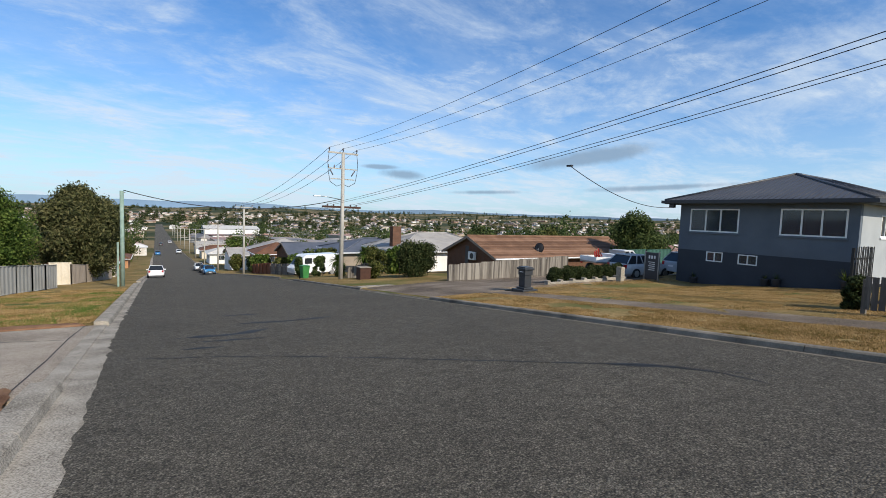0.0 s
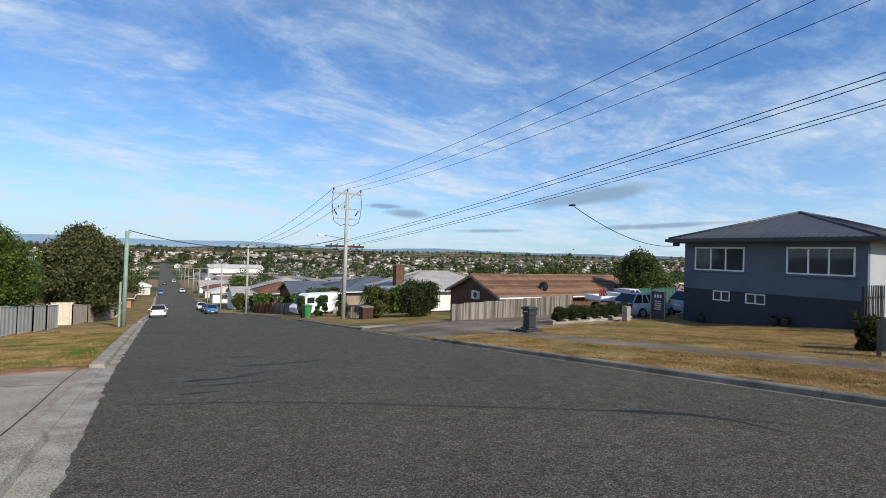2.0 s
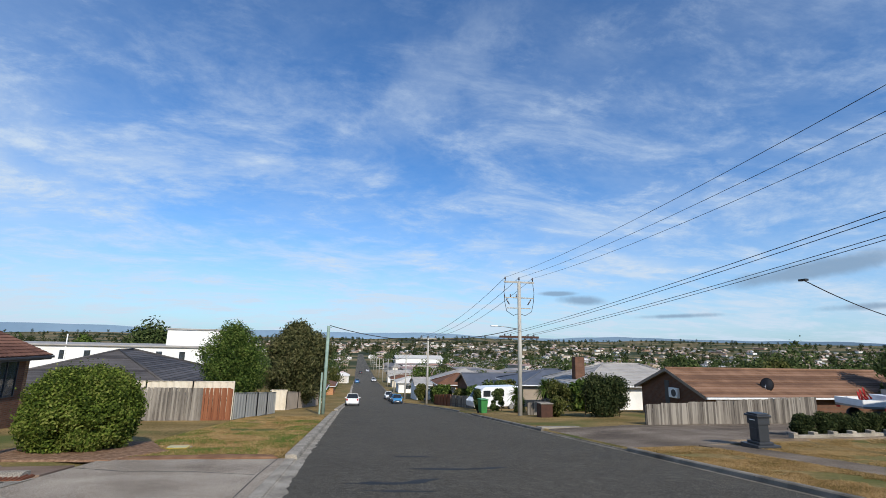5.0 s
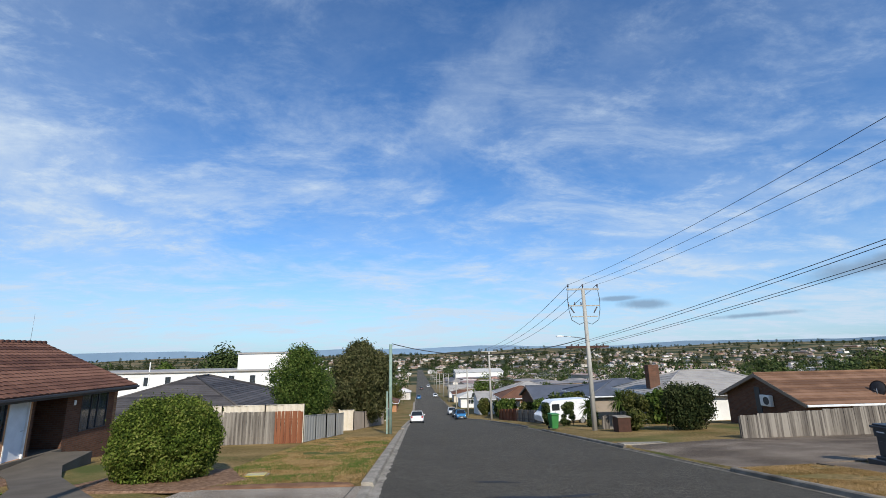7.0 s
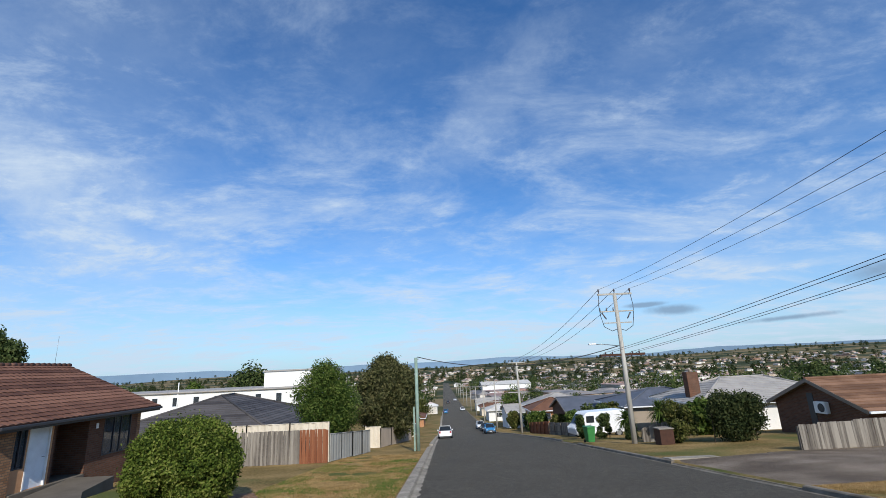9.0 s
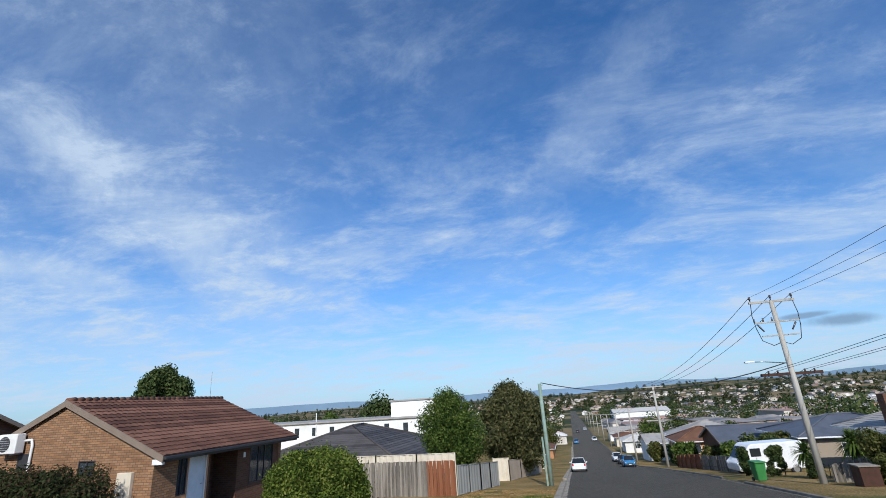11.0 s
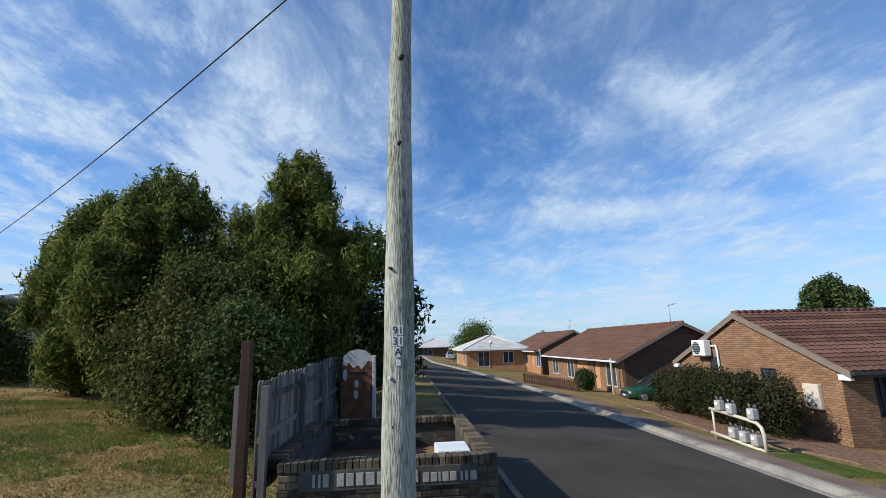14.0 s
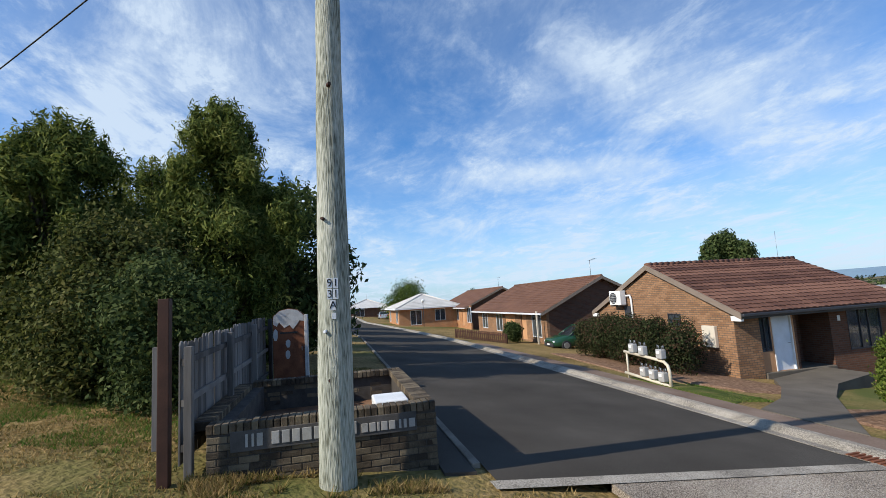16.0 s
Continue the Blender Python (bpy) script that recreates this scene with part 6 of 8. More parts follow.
# ---- poles and wires ----
M["pole_wood"] = material("pole_wood", [(0.13, 0.13, 0.095), (0.29, 0.295, 0.235), (0.4, 0.4, 0.325), (0.52, 0.51, 0.43)], rough=0.9, scale=5, fine=60, bump=0.9, mixing=(0.9, 1.5), bump_size=0.012, coords="World", spec=0.15)
M["pole_grey"] = material("pole_grey", [(0.26, 0.24, 0.21), (0.38, 0.36, 0.32), (0.46, 0.44, 0.4)], rough=0.9, scale=2.2, fine=22, bump=0.4, bump_size=0.012, coords="World", spec=0.15)


def grain(m, amount):
    """Long upright streaks and checks of an old pole."""
    nt = m.node_tree
    for n in nt.nodes:
        if n.type == "TEX_NOISE":
            mp = nt.nodes.new("ShaderNodeMapping")
            mp.inputs["Scale"].default_value = (1, 1, amount)
            src = n.inputs["Vector"].links[0].from_socket
            nt.links.new(src, mp.inputs[0])
            nt.links.new(mp.outputs[0], n.inputs["Vector"])


for key in ("pole_wood", "pole_grey"):
    grain(M[key], 0.12)
for key in ("timber", "timber_dark", "timber_red"):
    grain(M[key], 0.1)


def near_pole():
    p = thing("utility_pole", (-6.3, 4.0, -0.4), "thick weathered green-grey timber pole with number plates", "utility pole")
    pts, rad = [], []
    for i in range(25):
        z = -0.4 + i * 0.4
        pts.append((0.035 * math.sin(i * 0.31) - 0.02, -0.015 + 0.03 * math.sin(i * 0.22 + 1.0) + 0.024 * max(0.0, z - 1.0), z))
        rad.append(0.222 - 0.0045 * i * 0.9 + 0.004 * math.sin(i * 1.7))
    part("shaft", tubed(pts, rad, 20), M["pole_wood"], p)
    for i, (a, z, r) in enumerate(((0.3, 4.9, 0.022), (-0.4, 3.2, 0.018), (0.55, 6.2, 0.03), (-0.2, 1.3, 0.02), (0.75, 2.6, 0.018))):
        c, s = math.cos(a), math.sin(a)
        part("knot", tubed([(c * 0.15, s * 0.15, z), (c * 0.213, s * 0.213, z)], [r * 1.3, r], 10), M["post_brown"], p)
    part("bolt", tubed([(0.18, -0.07, 1.86), (0.22, -0.09, 1.86)], [0.026, 0.018], 8), M["aluminium"], p)
    # stamped plates with the pole's marks
    for i, (u, z, txt) in enumerate(((-0.035, 2.42, "9"), (0.035, 2.42, "1"), (-0.035, 2.29, "3"), (0.035, 2.29, "1"), (0.0, 2.16, "A"))):
        d = math.sqrt(0.21 ** 2 - u * u) + 0.006
        pl = part("number_plate", boxed(d - 0.006, d, u + 0.02 - 0.03, u + 0.02 + 0.03, z - 0.06, z + 0.06, bevel=0.002), M["aluminium"], p)
        cu = bpy.data.curves.new("mark", "FONT")
        cu.body, cu.size, cu.align_x, cu.align_y, cu.extrude = txt, 0.13, "CENTER", "CENTER", 0.001
        tmp = bpy.data.objects.new("mark", cu)
        scene.collection.objects.link(tmp)
        me = bpy.data.meshes.new_from_object(tmp.evaluated_get(bpy.context.evaluated_depsgraph_get()))
        bpy.data.objects.remove(tmp)
        me.materials.clear()
        me.materials.append(M["black"])
        ob = new("mark", me)
        ob.parent = pl
        ob.matrix_basis = Matrix.Translation((d + 0.002, u + 0.02, z)) @ Euler((radians(90), 0, radians(90))).to_matrix().to_4x4()
    part("number_plate", boxed(0.2, 0.214, 0.0, 0.05, 2.0, 2.07), M["aluminium"], p)


near_pole()


def power_pole(x, y, z, h, street_light, full):
    p = thing("power_pole", (x, y, z), "tall grey timber power pole with crossarms and insulators", "utility pole", "power poles along the street")
    part("shaft", tubed([(0, 0, -0.5), (0.02, 0, h * 0.5), (0, 0, h)], [0.17, 0.145, 0.115], 12), M["pole_grey"], p)
    part("crossarm", boxed(-1.15, 1.15, -0.05, 0.05, h - 0.12, h - 0.0), M["pole_grey"], p)
    for u in (-1.05, 0.0, 1.05):
        part("insulator", tubed([(u, 0, h), (u, 0, h + 0.12), (u, 0, h + 0.13), (u, 0, h + 0.3)], [0.03, 0.03, 0.065, 0.05], 8), M["insulator"], p)
    low = h * 0.575
    part("crossarm", boxed(-1.45, 1.45, -0.07, 0.07, low - 0.09, low + 0.06), M["post_brown"] if full else M["pole_grey"], p)
    if full:
        part("crossarm", boxed(-1.45, 1.45, 0.12, 0.24, low - 0.09, low + 0.05), M["post_brown"], p)
    for u in (-1.1, -0.65, 0.65, 1.1):
        part("insulator", tubed([(u, 0, low + 0.06), (u, 0, low + 0.2)], [0.05, 0.04], 8), M["insulator"], p)
    for s in (-1, 1):
        part("stay", tubed([(s * 0.7, 0.06, low - 0.05), (0, 0.12, low - 0.6)], 0.018, 5), M["steel"], p)
    if full:
        part("crossarm", boxed(-1.1, 1.1, -0.04, 0.04, h - 1.25, h - 1.17), M["pole_grey"], p)
        part("crossarm", boxed(-0.9, 0.9, -0.04, 0.04, h - 2.0, h - 1.93), M["pole_grey"], p)
        for s in (-1, 1):
            part("jumper_wire", tubed([(s * 1.05, 0, h), (s * 1.15, 0, h - 0.8), (s * 1.1, 0, h - 1.5), (s * 0.95, 0, h - 2.2), (s * 0.45, 0, h - 2.5), (0.05 * s, 0, h - 2.35)], 0.02, 6), M["wire"], p)
            part("fuse", tubed([(s * 0.95, 0.1, h - 1.3), (s * 0.7, 0.12, h - 1.7)], [0.05, 0.04], 8), M["insulator"], p)
        for k in range(3):
            part("insulator", tubed([(-1.1 + 0.45 * k, 0.03, h - 1.17), (-1.1 + 0.45 * k, 0.03, h - 0.95)], [0.05, 0.04], 8), M["insulator"], p)
    if street_light:
        part("light_bracket", tubed([(-0.1, 0, low + 0.55), (-1.2, 0, low + 0.7), (-1.75, 0, low + 0.72)], 0.025, 6), M["steel"], p)
        part("lantern", boxed(-2.15, -1.65, -0.09, 0.09, low + 0.68, low + 0.78, bevel=0.03), M["aluminium"], p)
    return p


power_pole(11.75, 33.2, -3.3, 9.45, True, True)
power_pole(12.0, -17.0, 1.0, 9.4, False, True)
for y, x in ((68, 10.2), (100, 10.3), (131, 10.4), (163, 10.5), (197, 10.6), (234, 10.7), (275, 10.8), (320, 10.9), (370, 11.0), (425, 11.0)):
    power_pole(x, y, fall(y), 9.3, False, False)
gp = thing("service_pole", (-1.9, 36.6, fall(36.6)), "slim green-painted steel service pole", "utility pole")
part("shaft", tubed([(0, 0, -0.3), (0, 0, 6.35)], [0.13, 0.115], 12), M["green_pole"], gp)
part("cable_guard", boxed(-0.3, -0.18, -0.06, 0.06, -0.2, 3.0, bevel=0.02), M["green_pole"], gp, "pale cable guard on the pole's side")
part("hook", tubed([(0, 0, 6.2), (0.2, 0.0, 6.25)], 0.03, 6), M["steel"], gp)


def wire(name, a, b, sag, r, label, group, bow=None):
    pts = []
    for i in range(25):
        t = i / 24
        p = Vector(a).lerp(Vector(b), t)
        p.z -= 4 * sag * t * (1 - t)
        pts.append(p)
    tagged(link(name, tubed(pts, r, 5), M["wire"]), label, "wire", group)


for i, u in enumerate((-1.05, 0.0, 1.05)):
    wire("overhead_wire", (11.75 + u, 33.2, 6.42), (12.0 + u, -17, 10.6), 1.35, 0.009, "thin black overhead power line", "overhead wires")
    wire("overhead_wire", (11.75 + u, 33.2, 6.42), (10.2 + u, 68, fall(68) + 9.55), 0.9, 0.016, "thin black overhead power line", "overhead wires")
    for y0, x0, y1, x1 in ((68, 10.2, 100, 10.3), (100, 10.3, 131, 10.4), (131, 10.4, 163, 10.5), (163, 10.5, 197, 10.6)):
        wire("overhead_wire", (x0 + u, y0, fall(y0) + 9.55), (x1 + u, y1, fall(y1) + 9.55), 0.6, 0.016, "thin black overhead power line", "overhead wires")
for i, u in enumerate((-1.1, -0.65, 0.65, 1.1)):
    wire("overhead_wire", (11.75 + u, 33.2, 2.3), (12.0 + u, -17, 8.1 + 0.05 * i), 0.62, 0.010, "black low-voltage overhead line", "overhead wires")
    wire("overhead_wire", (11.75 + u, 33.2, 2.3), (10.2 + u, 68, fall(68) + 5.5), 0.9, 0.014, "black low-voltage overhead line", "overhead wires")
wire("service_wire", (-1.8, 36.6, 2.65), (11.6, 33.2, 2.7), 0.95, 0.028, "thick black service cable slung across the street", "overhead wires")
wire("service_wire", (13.1, 12.3, 3.75), (25.0, 15.4, 2.7), 0.5, 0.016, "black service cable to the house eave", "overhead wires")
wire("service_wire", (-6.3, 4.15, 8.7), (-24.5, -17.0, 7.0), 0.35, 0.016, "black service cable over the lawn", "overhead wires")
sp = thing("wire_spacer", (13.1, 12.3, 3.75), "small dark spacer clamp on the wires", "wire fitting")
part("clamp", boxed(-0.06, 0.06, -0.12, 0.12, -0.03, 0.03, bevel=0.01), M["black"], sp)

# ---- fences ----


def paling_mesh(name, w, h, mat, top="flat"):
    bm = bmesh.new()
    if top == "round":
        prof = [(-w / 2, 0), (w / 2, 0), (w / 2, h - 0.05), (w / 4, h - 0.008), (0, h), (-w / 4, h - 0.008), (-w / 2, h - 0.05)]
    else:
        prof = [(-w / 2, 0), (w / 2, 0), (w / 2, h), (-w / 2, h)]
    lo, hi = [bm.verts.new((u, 0, z)) for u, z in prof], [bm.verts.new((u, 0.016, z)) for u, z in prof]
    bm.faces.new(lo[::-1])
    bm.faces.new(hi)
    for i in range(len(prof)):
        bm.faces.new((lo[i], lo[(i + 1) % len(prof)], hi[(i + 1) % len(prof)], hi[i]))
    bmesh.ops.recalc_face_normals(bm, faces=bm.faces[:])
    me = bpy.data.meshes.new(name)
    bm.to_mesh(me)
    bm.free()
    me.materials.append(mat)
    return me


def paling_fence(a, b, base_a, base_b, h_a, h_b, w, mat, label, seed, gap=0.004, rails=(0.25, 0.75), posts=2.4, post_mat=None, side=1, top="flat", jitter=0.012):
    """Upright palings nailed to rails; side says on which side the rails and posts stand."""
    rng = random.Random(seed)
    a, b = Vector(a), Vector(b)
    L = (b - a).length
    d = (b - a) / L
    ang = math.atan2(d.y, d.x)
    f = thing("paling_fence", (a.x, a.y, 0), label, "fence", "", math.degrees(ang))
    n = int(L / (w + gap))
    meshes = {}
    for i in range(n):
        t = (i + 0.5) / n
        h = round((h_a + (h_b - h_a) * t) * 20) / 20
        if h not in meshes:
            meshes[h] = paling_mesh("paling", w, h, mat, top)
        ob = new("paling", meshes[h])
        ob.parent = f
        ob.matrix_basis = pose((i + 0.5) * L / n, rng.uniform(-0.004, 0.004), base_a + (base_b - base_a) * t + rng.uniform(-jitter, jitter), rng.uniform(-0.5, 0.5), rng.uniform(-0.8, 0.8), 0)
    pm = post_mat or mat
    for s in rails:
        za, zb = base_a + h_a * s, base_b + h_b * s
        y0 = 0.02 if side > 0 else -0.05
        bm = prism([(0, za - 0.04), (L, zb - 0.04), (L, zb + 0.04), (0, za + 0.04)], "y", y0, y0 + 0.035)
        part("rail", bm, pm, f)
    k = max(1, round(L / posts))
    for i in range(k + 1):
        t = i / k
        z = base_a + (base_b - base_a) * t
        y0 = 0.055 if side > 0 else -0.15
        part("post", boxed(t * L - 0.05, t * L + 0.05, y0, y0 + 0.09, z - 0.3, z + (h_a + (h_b - h_a) * t) - 0.06, bevel=0.006), pm, f)
    return f


paling_fence((-6.75, 2.2), (-12.9, 2.35), -0.02, -0.02, 1.45, 1.62, 0.13, M["timber_dark"], "weathered grey paling fence with its rails showing", 1, side=-1, rails=(0.14, 0.5, 0.83), top="round", posts=2.0)
post = thing("fence_post", (-6.5, 2.12, -0.25), "square dark brown painted post", "post")
part("shaft", boxed(-0.06, 0.06, -0.06, 0.06, -0.1, 2.2, bevel=0.008), M["post_brown"], post)
part("side_board", boxed(-0.05, -0.0, -0.13, -0.065, 0.5, 1.65, bevel=0.004), M["timber_dark"], post)
paling_fence((15.3, 23.7), (25.6, 23.6), -2.35, -2.25, 1.1, 1.42, 0.1, M["timber"], "weathered grey timber paling fence along the driveway", 2, side=1)
paling_fence((-13.6, 30.6), (-8.3, 30.55), -3.05, -3.05, 1.8, 1.8, 0.11, M["timber"], "grey timber paling fence below the dark roof", 3, side=1, jitter=0.02)
paling_fence((-8.28, 30.55), (-6.75, 30.5), -3.1, -3.1, 1.85, 1.85, 0.1, M["timber_red"], "newer red-brown paling fence panel", 4, side=1)
paling_fence((12.6, 33.9), (14.6, 33.3), -3.35, -3.3, 0.85, 1.35, 0.1, M["timber"], "sloping grey paling fence behind the pole", 5, side=1)
paling_fence((11.9, 47.0), (11.6, 57.0), -4.75, -5.9, 1.15, 1.25, 0.12, M["timber"], "grey timber fence along the footpath", 6, side=1)
paling_fence((11.6, 57.2), (11.4, 68.0), -5.9, -7.2, 1.35, 1.35, 0.12, M["timber_red"], "dark brown timber fence along the footpath", 7, side=1)
paling_fence((14.5, 4.0), (14.3, -5.5), -0.2, 0.75, 0.8, 1.0, 0.12, M["timber"], "pale grey timber front fence", 8, side=1, gap=0.02)
paling_fence((23.3, 6.7), (25.3, 6.7), -0.85, -0.85, 1.95, 1.95, 0.07, M["black"], "black picket side gate", 9, side=1, gap=0.07)


M["sheet_teal"] = material("sheet_teal", [(0.03, 0.09, 0.07), (0.045, 0.12, 0.095)], rough=0.5, scale=0.8, fine=10, bump=0.05)


def sheet_fence(pts, h, mat, label, rib=0.2):
    """Folded steel sheet fencing between capped posts."""
    f = thing("sheet_fence", (pts[0][0], pts[0][1], 0), label, "fence", "steel fences")
    o = Vector((pts[0][0], pts[0][1], 0))
    for (x0, y0), (x1, y1) in zip(pts, pts[1:]):
        a, b = Vector((x0, y0, 0)) - o, Vector((x1, y1, 0)) - o
        L = (b - a).length
        d = (b - a) / L
        nrm = Vector((-d.y, d.x, 0))
        z0, z1 = land(x0, y0) + 0.08, land(x1, y1) + 0.08
        bm = bmesh.new()
        k = max(4, int(L / (rib / 2)))
        last = None
        for i in range(k + 1):
            t = i / k
            p = a.lerp(b, t) + nrm * (0.02 if i % 4 in (1, 2) else -0.02)
            z = z0 + (z1 - z0) * t
            c = [bm.verts.new((p.x, p.y, z)), bm.verts.new((p.x, p.y, z + h))]
            if last:
                bm.faces.new((last[0], c[0], c[1], last[1]))
            last = c
        part("panel", bm, mat, f)
        for q, z in ((a, z0), (b, z1)):
            part("post", boxed(q.x - 0.035, q.x + 0.035, q.y - 0.035, q.y + 0.035, z - 0.2, z + h + 0.03), mat, f)
        part("cap_rail", tubed([a + Vector((0, 0, z0 + h)), b + Vector((0, 0, z1 + h))], 0.03, 4), mat, f)
        part("bottom_rail", tubed([a + Vector((0, 0, z0 + 0.03)), b + Vector((0, 0, z1 + 0.03))], 0.03, 4), mat, f)
    return f


sheet_fence([(-6.7, 31.2), (-6.4, 32.8), (-6.05, 34.6), (-5.75, 36.4), (-5.5, 38.2)], 1.5, M["sheet_grey"], "pale grey folded steel fence")
sheet_fence([(-14.0, 30.95), (-11.5, 30.95), (-9.0, 30.95), (-6.75, 30.95)], 2.15, M["cream"], "cream steel fence rising behind timber palings")
sheet_fence([(-6.6, 43.2), (-5.4, 43.4)], 1.65, M["cream"], "cream steel fence beside the driveway")
sheet_fence([(-5.4, 43.4), (-5.0, 48.0), (-4.6, 54.0), (-4.2, 62.0)], 1.5, M["taupe"], "beige steel fence along the verge")
sheet_fence([(34.2, 25.2), (36.4, 24.6), (39.0, 24.0)], 1.9, M["sheet_teal"], "dark teal steel fence")


# ---- the brick sign wall ----
def sign_wall():
    w = thing("brick_planter", (-6.7, 2.5, -0.5), "low old brick planter wall with a stone name slab", "planter wall")
    L, D, H, base = 2.8, 3.55, 0.92, -0.05
    bw, bh, bd, j = 0.232, 0.075, 0.11, 0.01
    core = bmesh.new()
    box(core, -0.19, -0.012, 0.012, L - 0.012, -0.3, H - 0.1)
    box(core, -D, -D + 0.18, 0.012, L - 0.012, 0.1, H - 0.1)
    box(core, -D + 0.18, -0.19, 0.012, 0.19, 0.1, H - 0.1)
    box(core, -D + 0.18, -0.19, L - 0.19, L - 0.012, -0.2, H - 0.1)
    part("mortar_core", core, M["mortar"], w)
    part("soil", boxed(-D + 0.18, -0.19, 0.19, L - 0.19, 0.05, 0.36), M["soil"], w)
    rng = random.Random(3)
    one = boxed(-bd, 0, 0, bw, 0, bh, bevel=0.006)
    me = bpy.data.meshes.new("brick")
    one.to_mesh(me)
    one.free()
    half = boxed(-bd, 0, 0, bw / 2 - j / 2, 0, bh, bevel=0.006)
    me2 = bpy.data.meshes.new("brick")
    half.to_mesh(me2)
    half.free()
    for q in (me, me2):
        q.materials.append(M["old_brick"])

    def brick(mesh, m):
        ob = new("brick", mesh)
        ob.parent = w
        ob.matrix_basis = m @ pose(rng.uniform(-0.004, 0.004), rng.uniform(-0.003, 0.003), rng.uniform(-0.002, 0.002), 0, rng.uniform(-0.6, 0.6), rng.uniform(-0.8, 0.8))
    rows = 9
    for r in range(-3, rows):
        z = 0.02 + r * (bh + j)
        y = 0.0
        if r % 2:
            brick(me2, pose(0, 0, z))
            y = bw / 2 + j / 2
        while y < L - 0.06:
            if y + bw <= L + 0.01:
                brick(me, pose(0, y, z))
                y += bw + j
            else:
                brick(me2, pose(0, y, z))
                y += bw / 2 + j / 2
        if r >= 0:
            x = 0.0
            while x < 1.2:   # the end wall towards the lane
                brick(me, pose(-x, L, z, 0, 0, 90))
                x += bw + j
            y = 0.0
            while y < L - 0.1 and r > 4:   # the far wall
                brick(me, pose(-D + 0.18, y, z))
                y += bw + j
    # soldier-course capping of bricks on edge
    n = int(L / (bh + j))
    cap = boxed(-bw, 0.012, 0, bh, 0, bd, bevel=0.008)
    mc = bpy.data.meshes.new("capping_brick")
    cap.to_mesh(mc)
    cap.free()
    mc.materials.append(M["old_brick"])
    for i in range(n + 1):
        for x in (0.0, -D + bw):
            ob = new("capping_brick", mc)
            ob.parent = w
            ob.matrix_basis = pose(x + rng.uniform(-0.004, 0.004), i * (bh + j), H - bd + rng.uniform(-0.003, 0.003), 0, rng.uniform(-1, 1), rng.uniform(-1, 1))
    for i in range(int((D - 0.5) / (bh + j))):
        for y in (0.0, L - bw):
            ob = new("capping_brick", mc)
            ob.parent = w
            ob.matrix_basis = pose(-0.26 - i * (bh + j), y, H - bd, 0, 0, 90) if y == 0.0 else pose(-0.26 - i * (bh + j), L - 0.01, H - bd, 0, 0, 90)
    slab = part("name_slab", boxed(-0.02, 0.022, 0.27, 2.53, 0.58, 0.82, bevel=0.006), M["slab"], w, "grey stone slab with raised pale lettering")
    # the raised letters as plain bars
    y = 0.44
    for k, (wd, gap) in enumerate(((0.03, 0.04), (0.03, 0.03), (0.07, 0.1), (0.09, 0.03), (0.09, 0.03), (0.09, 0.03), (0.11, 0.03), (0.09, 0.03), (0.09, 0.12), (0.08, 0.02), (0.09, 0.06), (0.08, 0.02), (0.08, 0.02), (0.03, 0.02), (0.08, 0.02), (0.08, 0.05), (0.03, 0.03), (0.04, 0.03), (0.08, 0.0))):
        hgt = 0.15 if k < 11 else 0.11
        part("letter_bar", boxed(0.02, 0.032, y, y + wd, 0.63, 0.63 + hgt, bevel=0.004), M["letter"], slab)
        y += wd + gap


M["slab"] = material("slab", [(0.06, 0.055, 0.05), (0.11, 0.1, 0.092)], rough=0.9, scale=4, fine=50, bump=0.4, coords="World")
M["letter"] = material("letter", [(0.3, 0.28, 0.25), (0.45, 0.43, 0.4)], rough=0.9, scale=6, fine=50, bump=0.3, coords="World")
sign_wall()
M["rust"] = material("rust", [(0.09, 0.03, 0.014), (0.17, 0.06, 0.028), (0.22, 0.085, 0.04)], rough=0.75, scale=4, fine=30, bump=0.3, coords="World")
M["flaked"] = material("flaked", [(0.4, 0.38, 0.36), (0.55, 0.54, 0.52)], rough=0.7, scale=6, fine=40, bump=0.4, coords="World")


def letterbox_bank():
    b = thing("letterbox_cabinet", (-12.3, 2.95, 0.05), "tall rusty brown letterbox cabinet with flaking white paint", "letterbox")
    bm = prism([(-0.36, 0), (0.36, 0), (0.36, 1.55), (0.2, 1.68), (0, 1.72), (-0.2, 1.68), (-0.36, 1.55)], "x", -0.3, 0.0)
    part("body", bm, M["rust"], b)
    part("side_trim", boxed(-0.31, 0.03, 0.362, 0.44, 0, 1.55, bevel=0.01), M["flaked"], b, "white painted edge")
    rng = random.Random(8)
    bm = prism([(-0.35, 1.35), (-0.27, 1.3), (-0.22, 1.4), (-0.1, 1.26), (0.02, 1.32), (0.1, 1.22), (0.2, 1.34), (0.25, 1.42), (0.35, 1.4), (0.35, 1.54), (0.2, 1.67), (0, 1.71), (-0.2, 1.67), (-0.35, 1.54)], "x", 0.002, 0.008)
    part("flaked_paint", bm, M["flaked"], b, "flaking white paint")
    for y, z, h in ((-0.02, 0.88, 0.2), (-0.03, 0.62, 0.22), (-0.3, 1.1, 0.3)):
        poly = [(y + 0.05 * math.sin(k * 0.9) * (1 + 0.3 * rng.random()), z + h / 2 * math.cos(k * 0.9)) for k in range(7)]
        part("flaked_paint", prism(poly, "x", 0.002, 0.007), M["flaked"], b)
    part("mail_slot", boxed(0.001, 0.01, -0.2, 0.2, 1.12, 1.16), M["black"], b)
    part("handle", tubed([(0.0, 0.3, 0.7), (0.05, 0.3, 0.7), (0.05, 0.3, 0.8)], 0.01, 5), M["steel"], b)


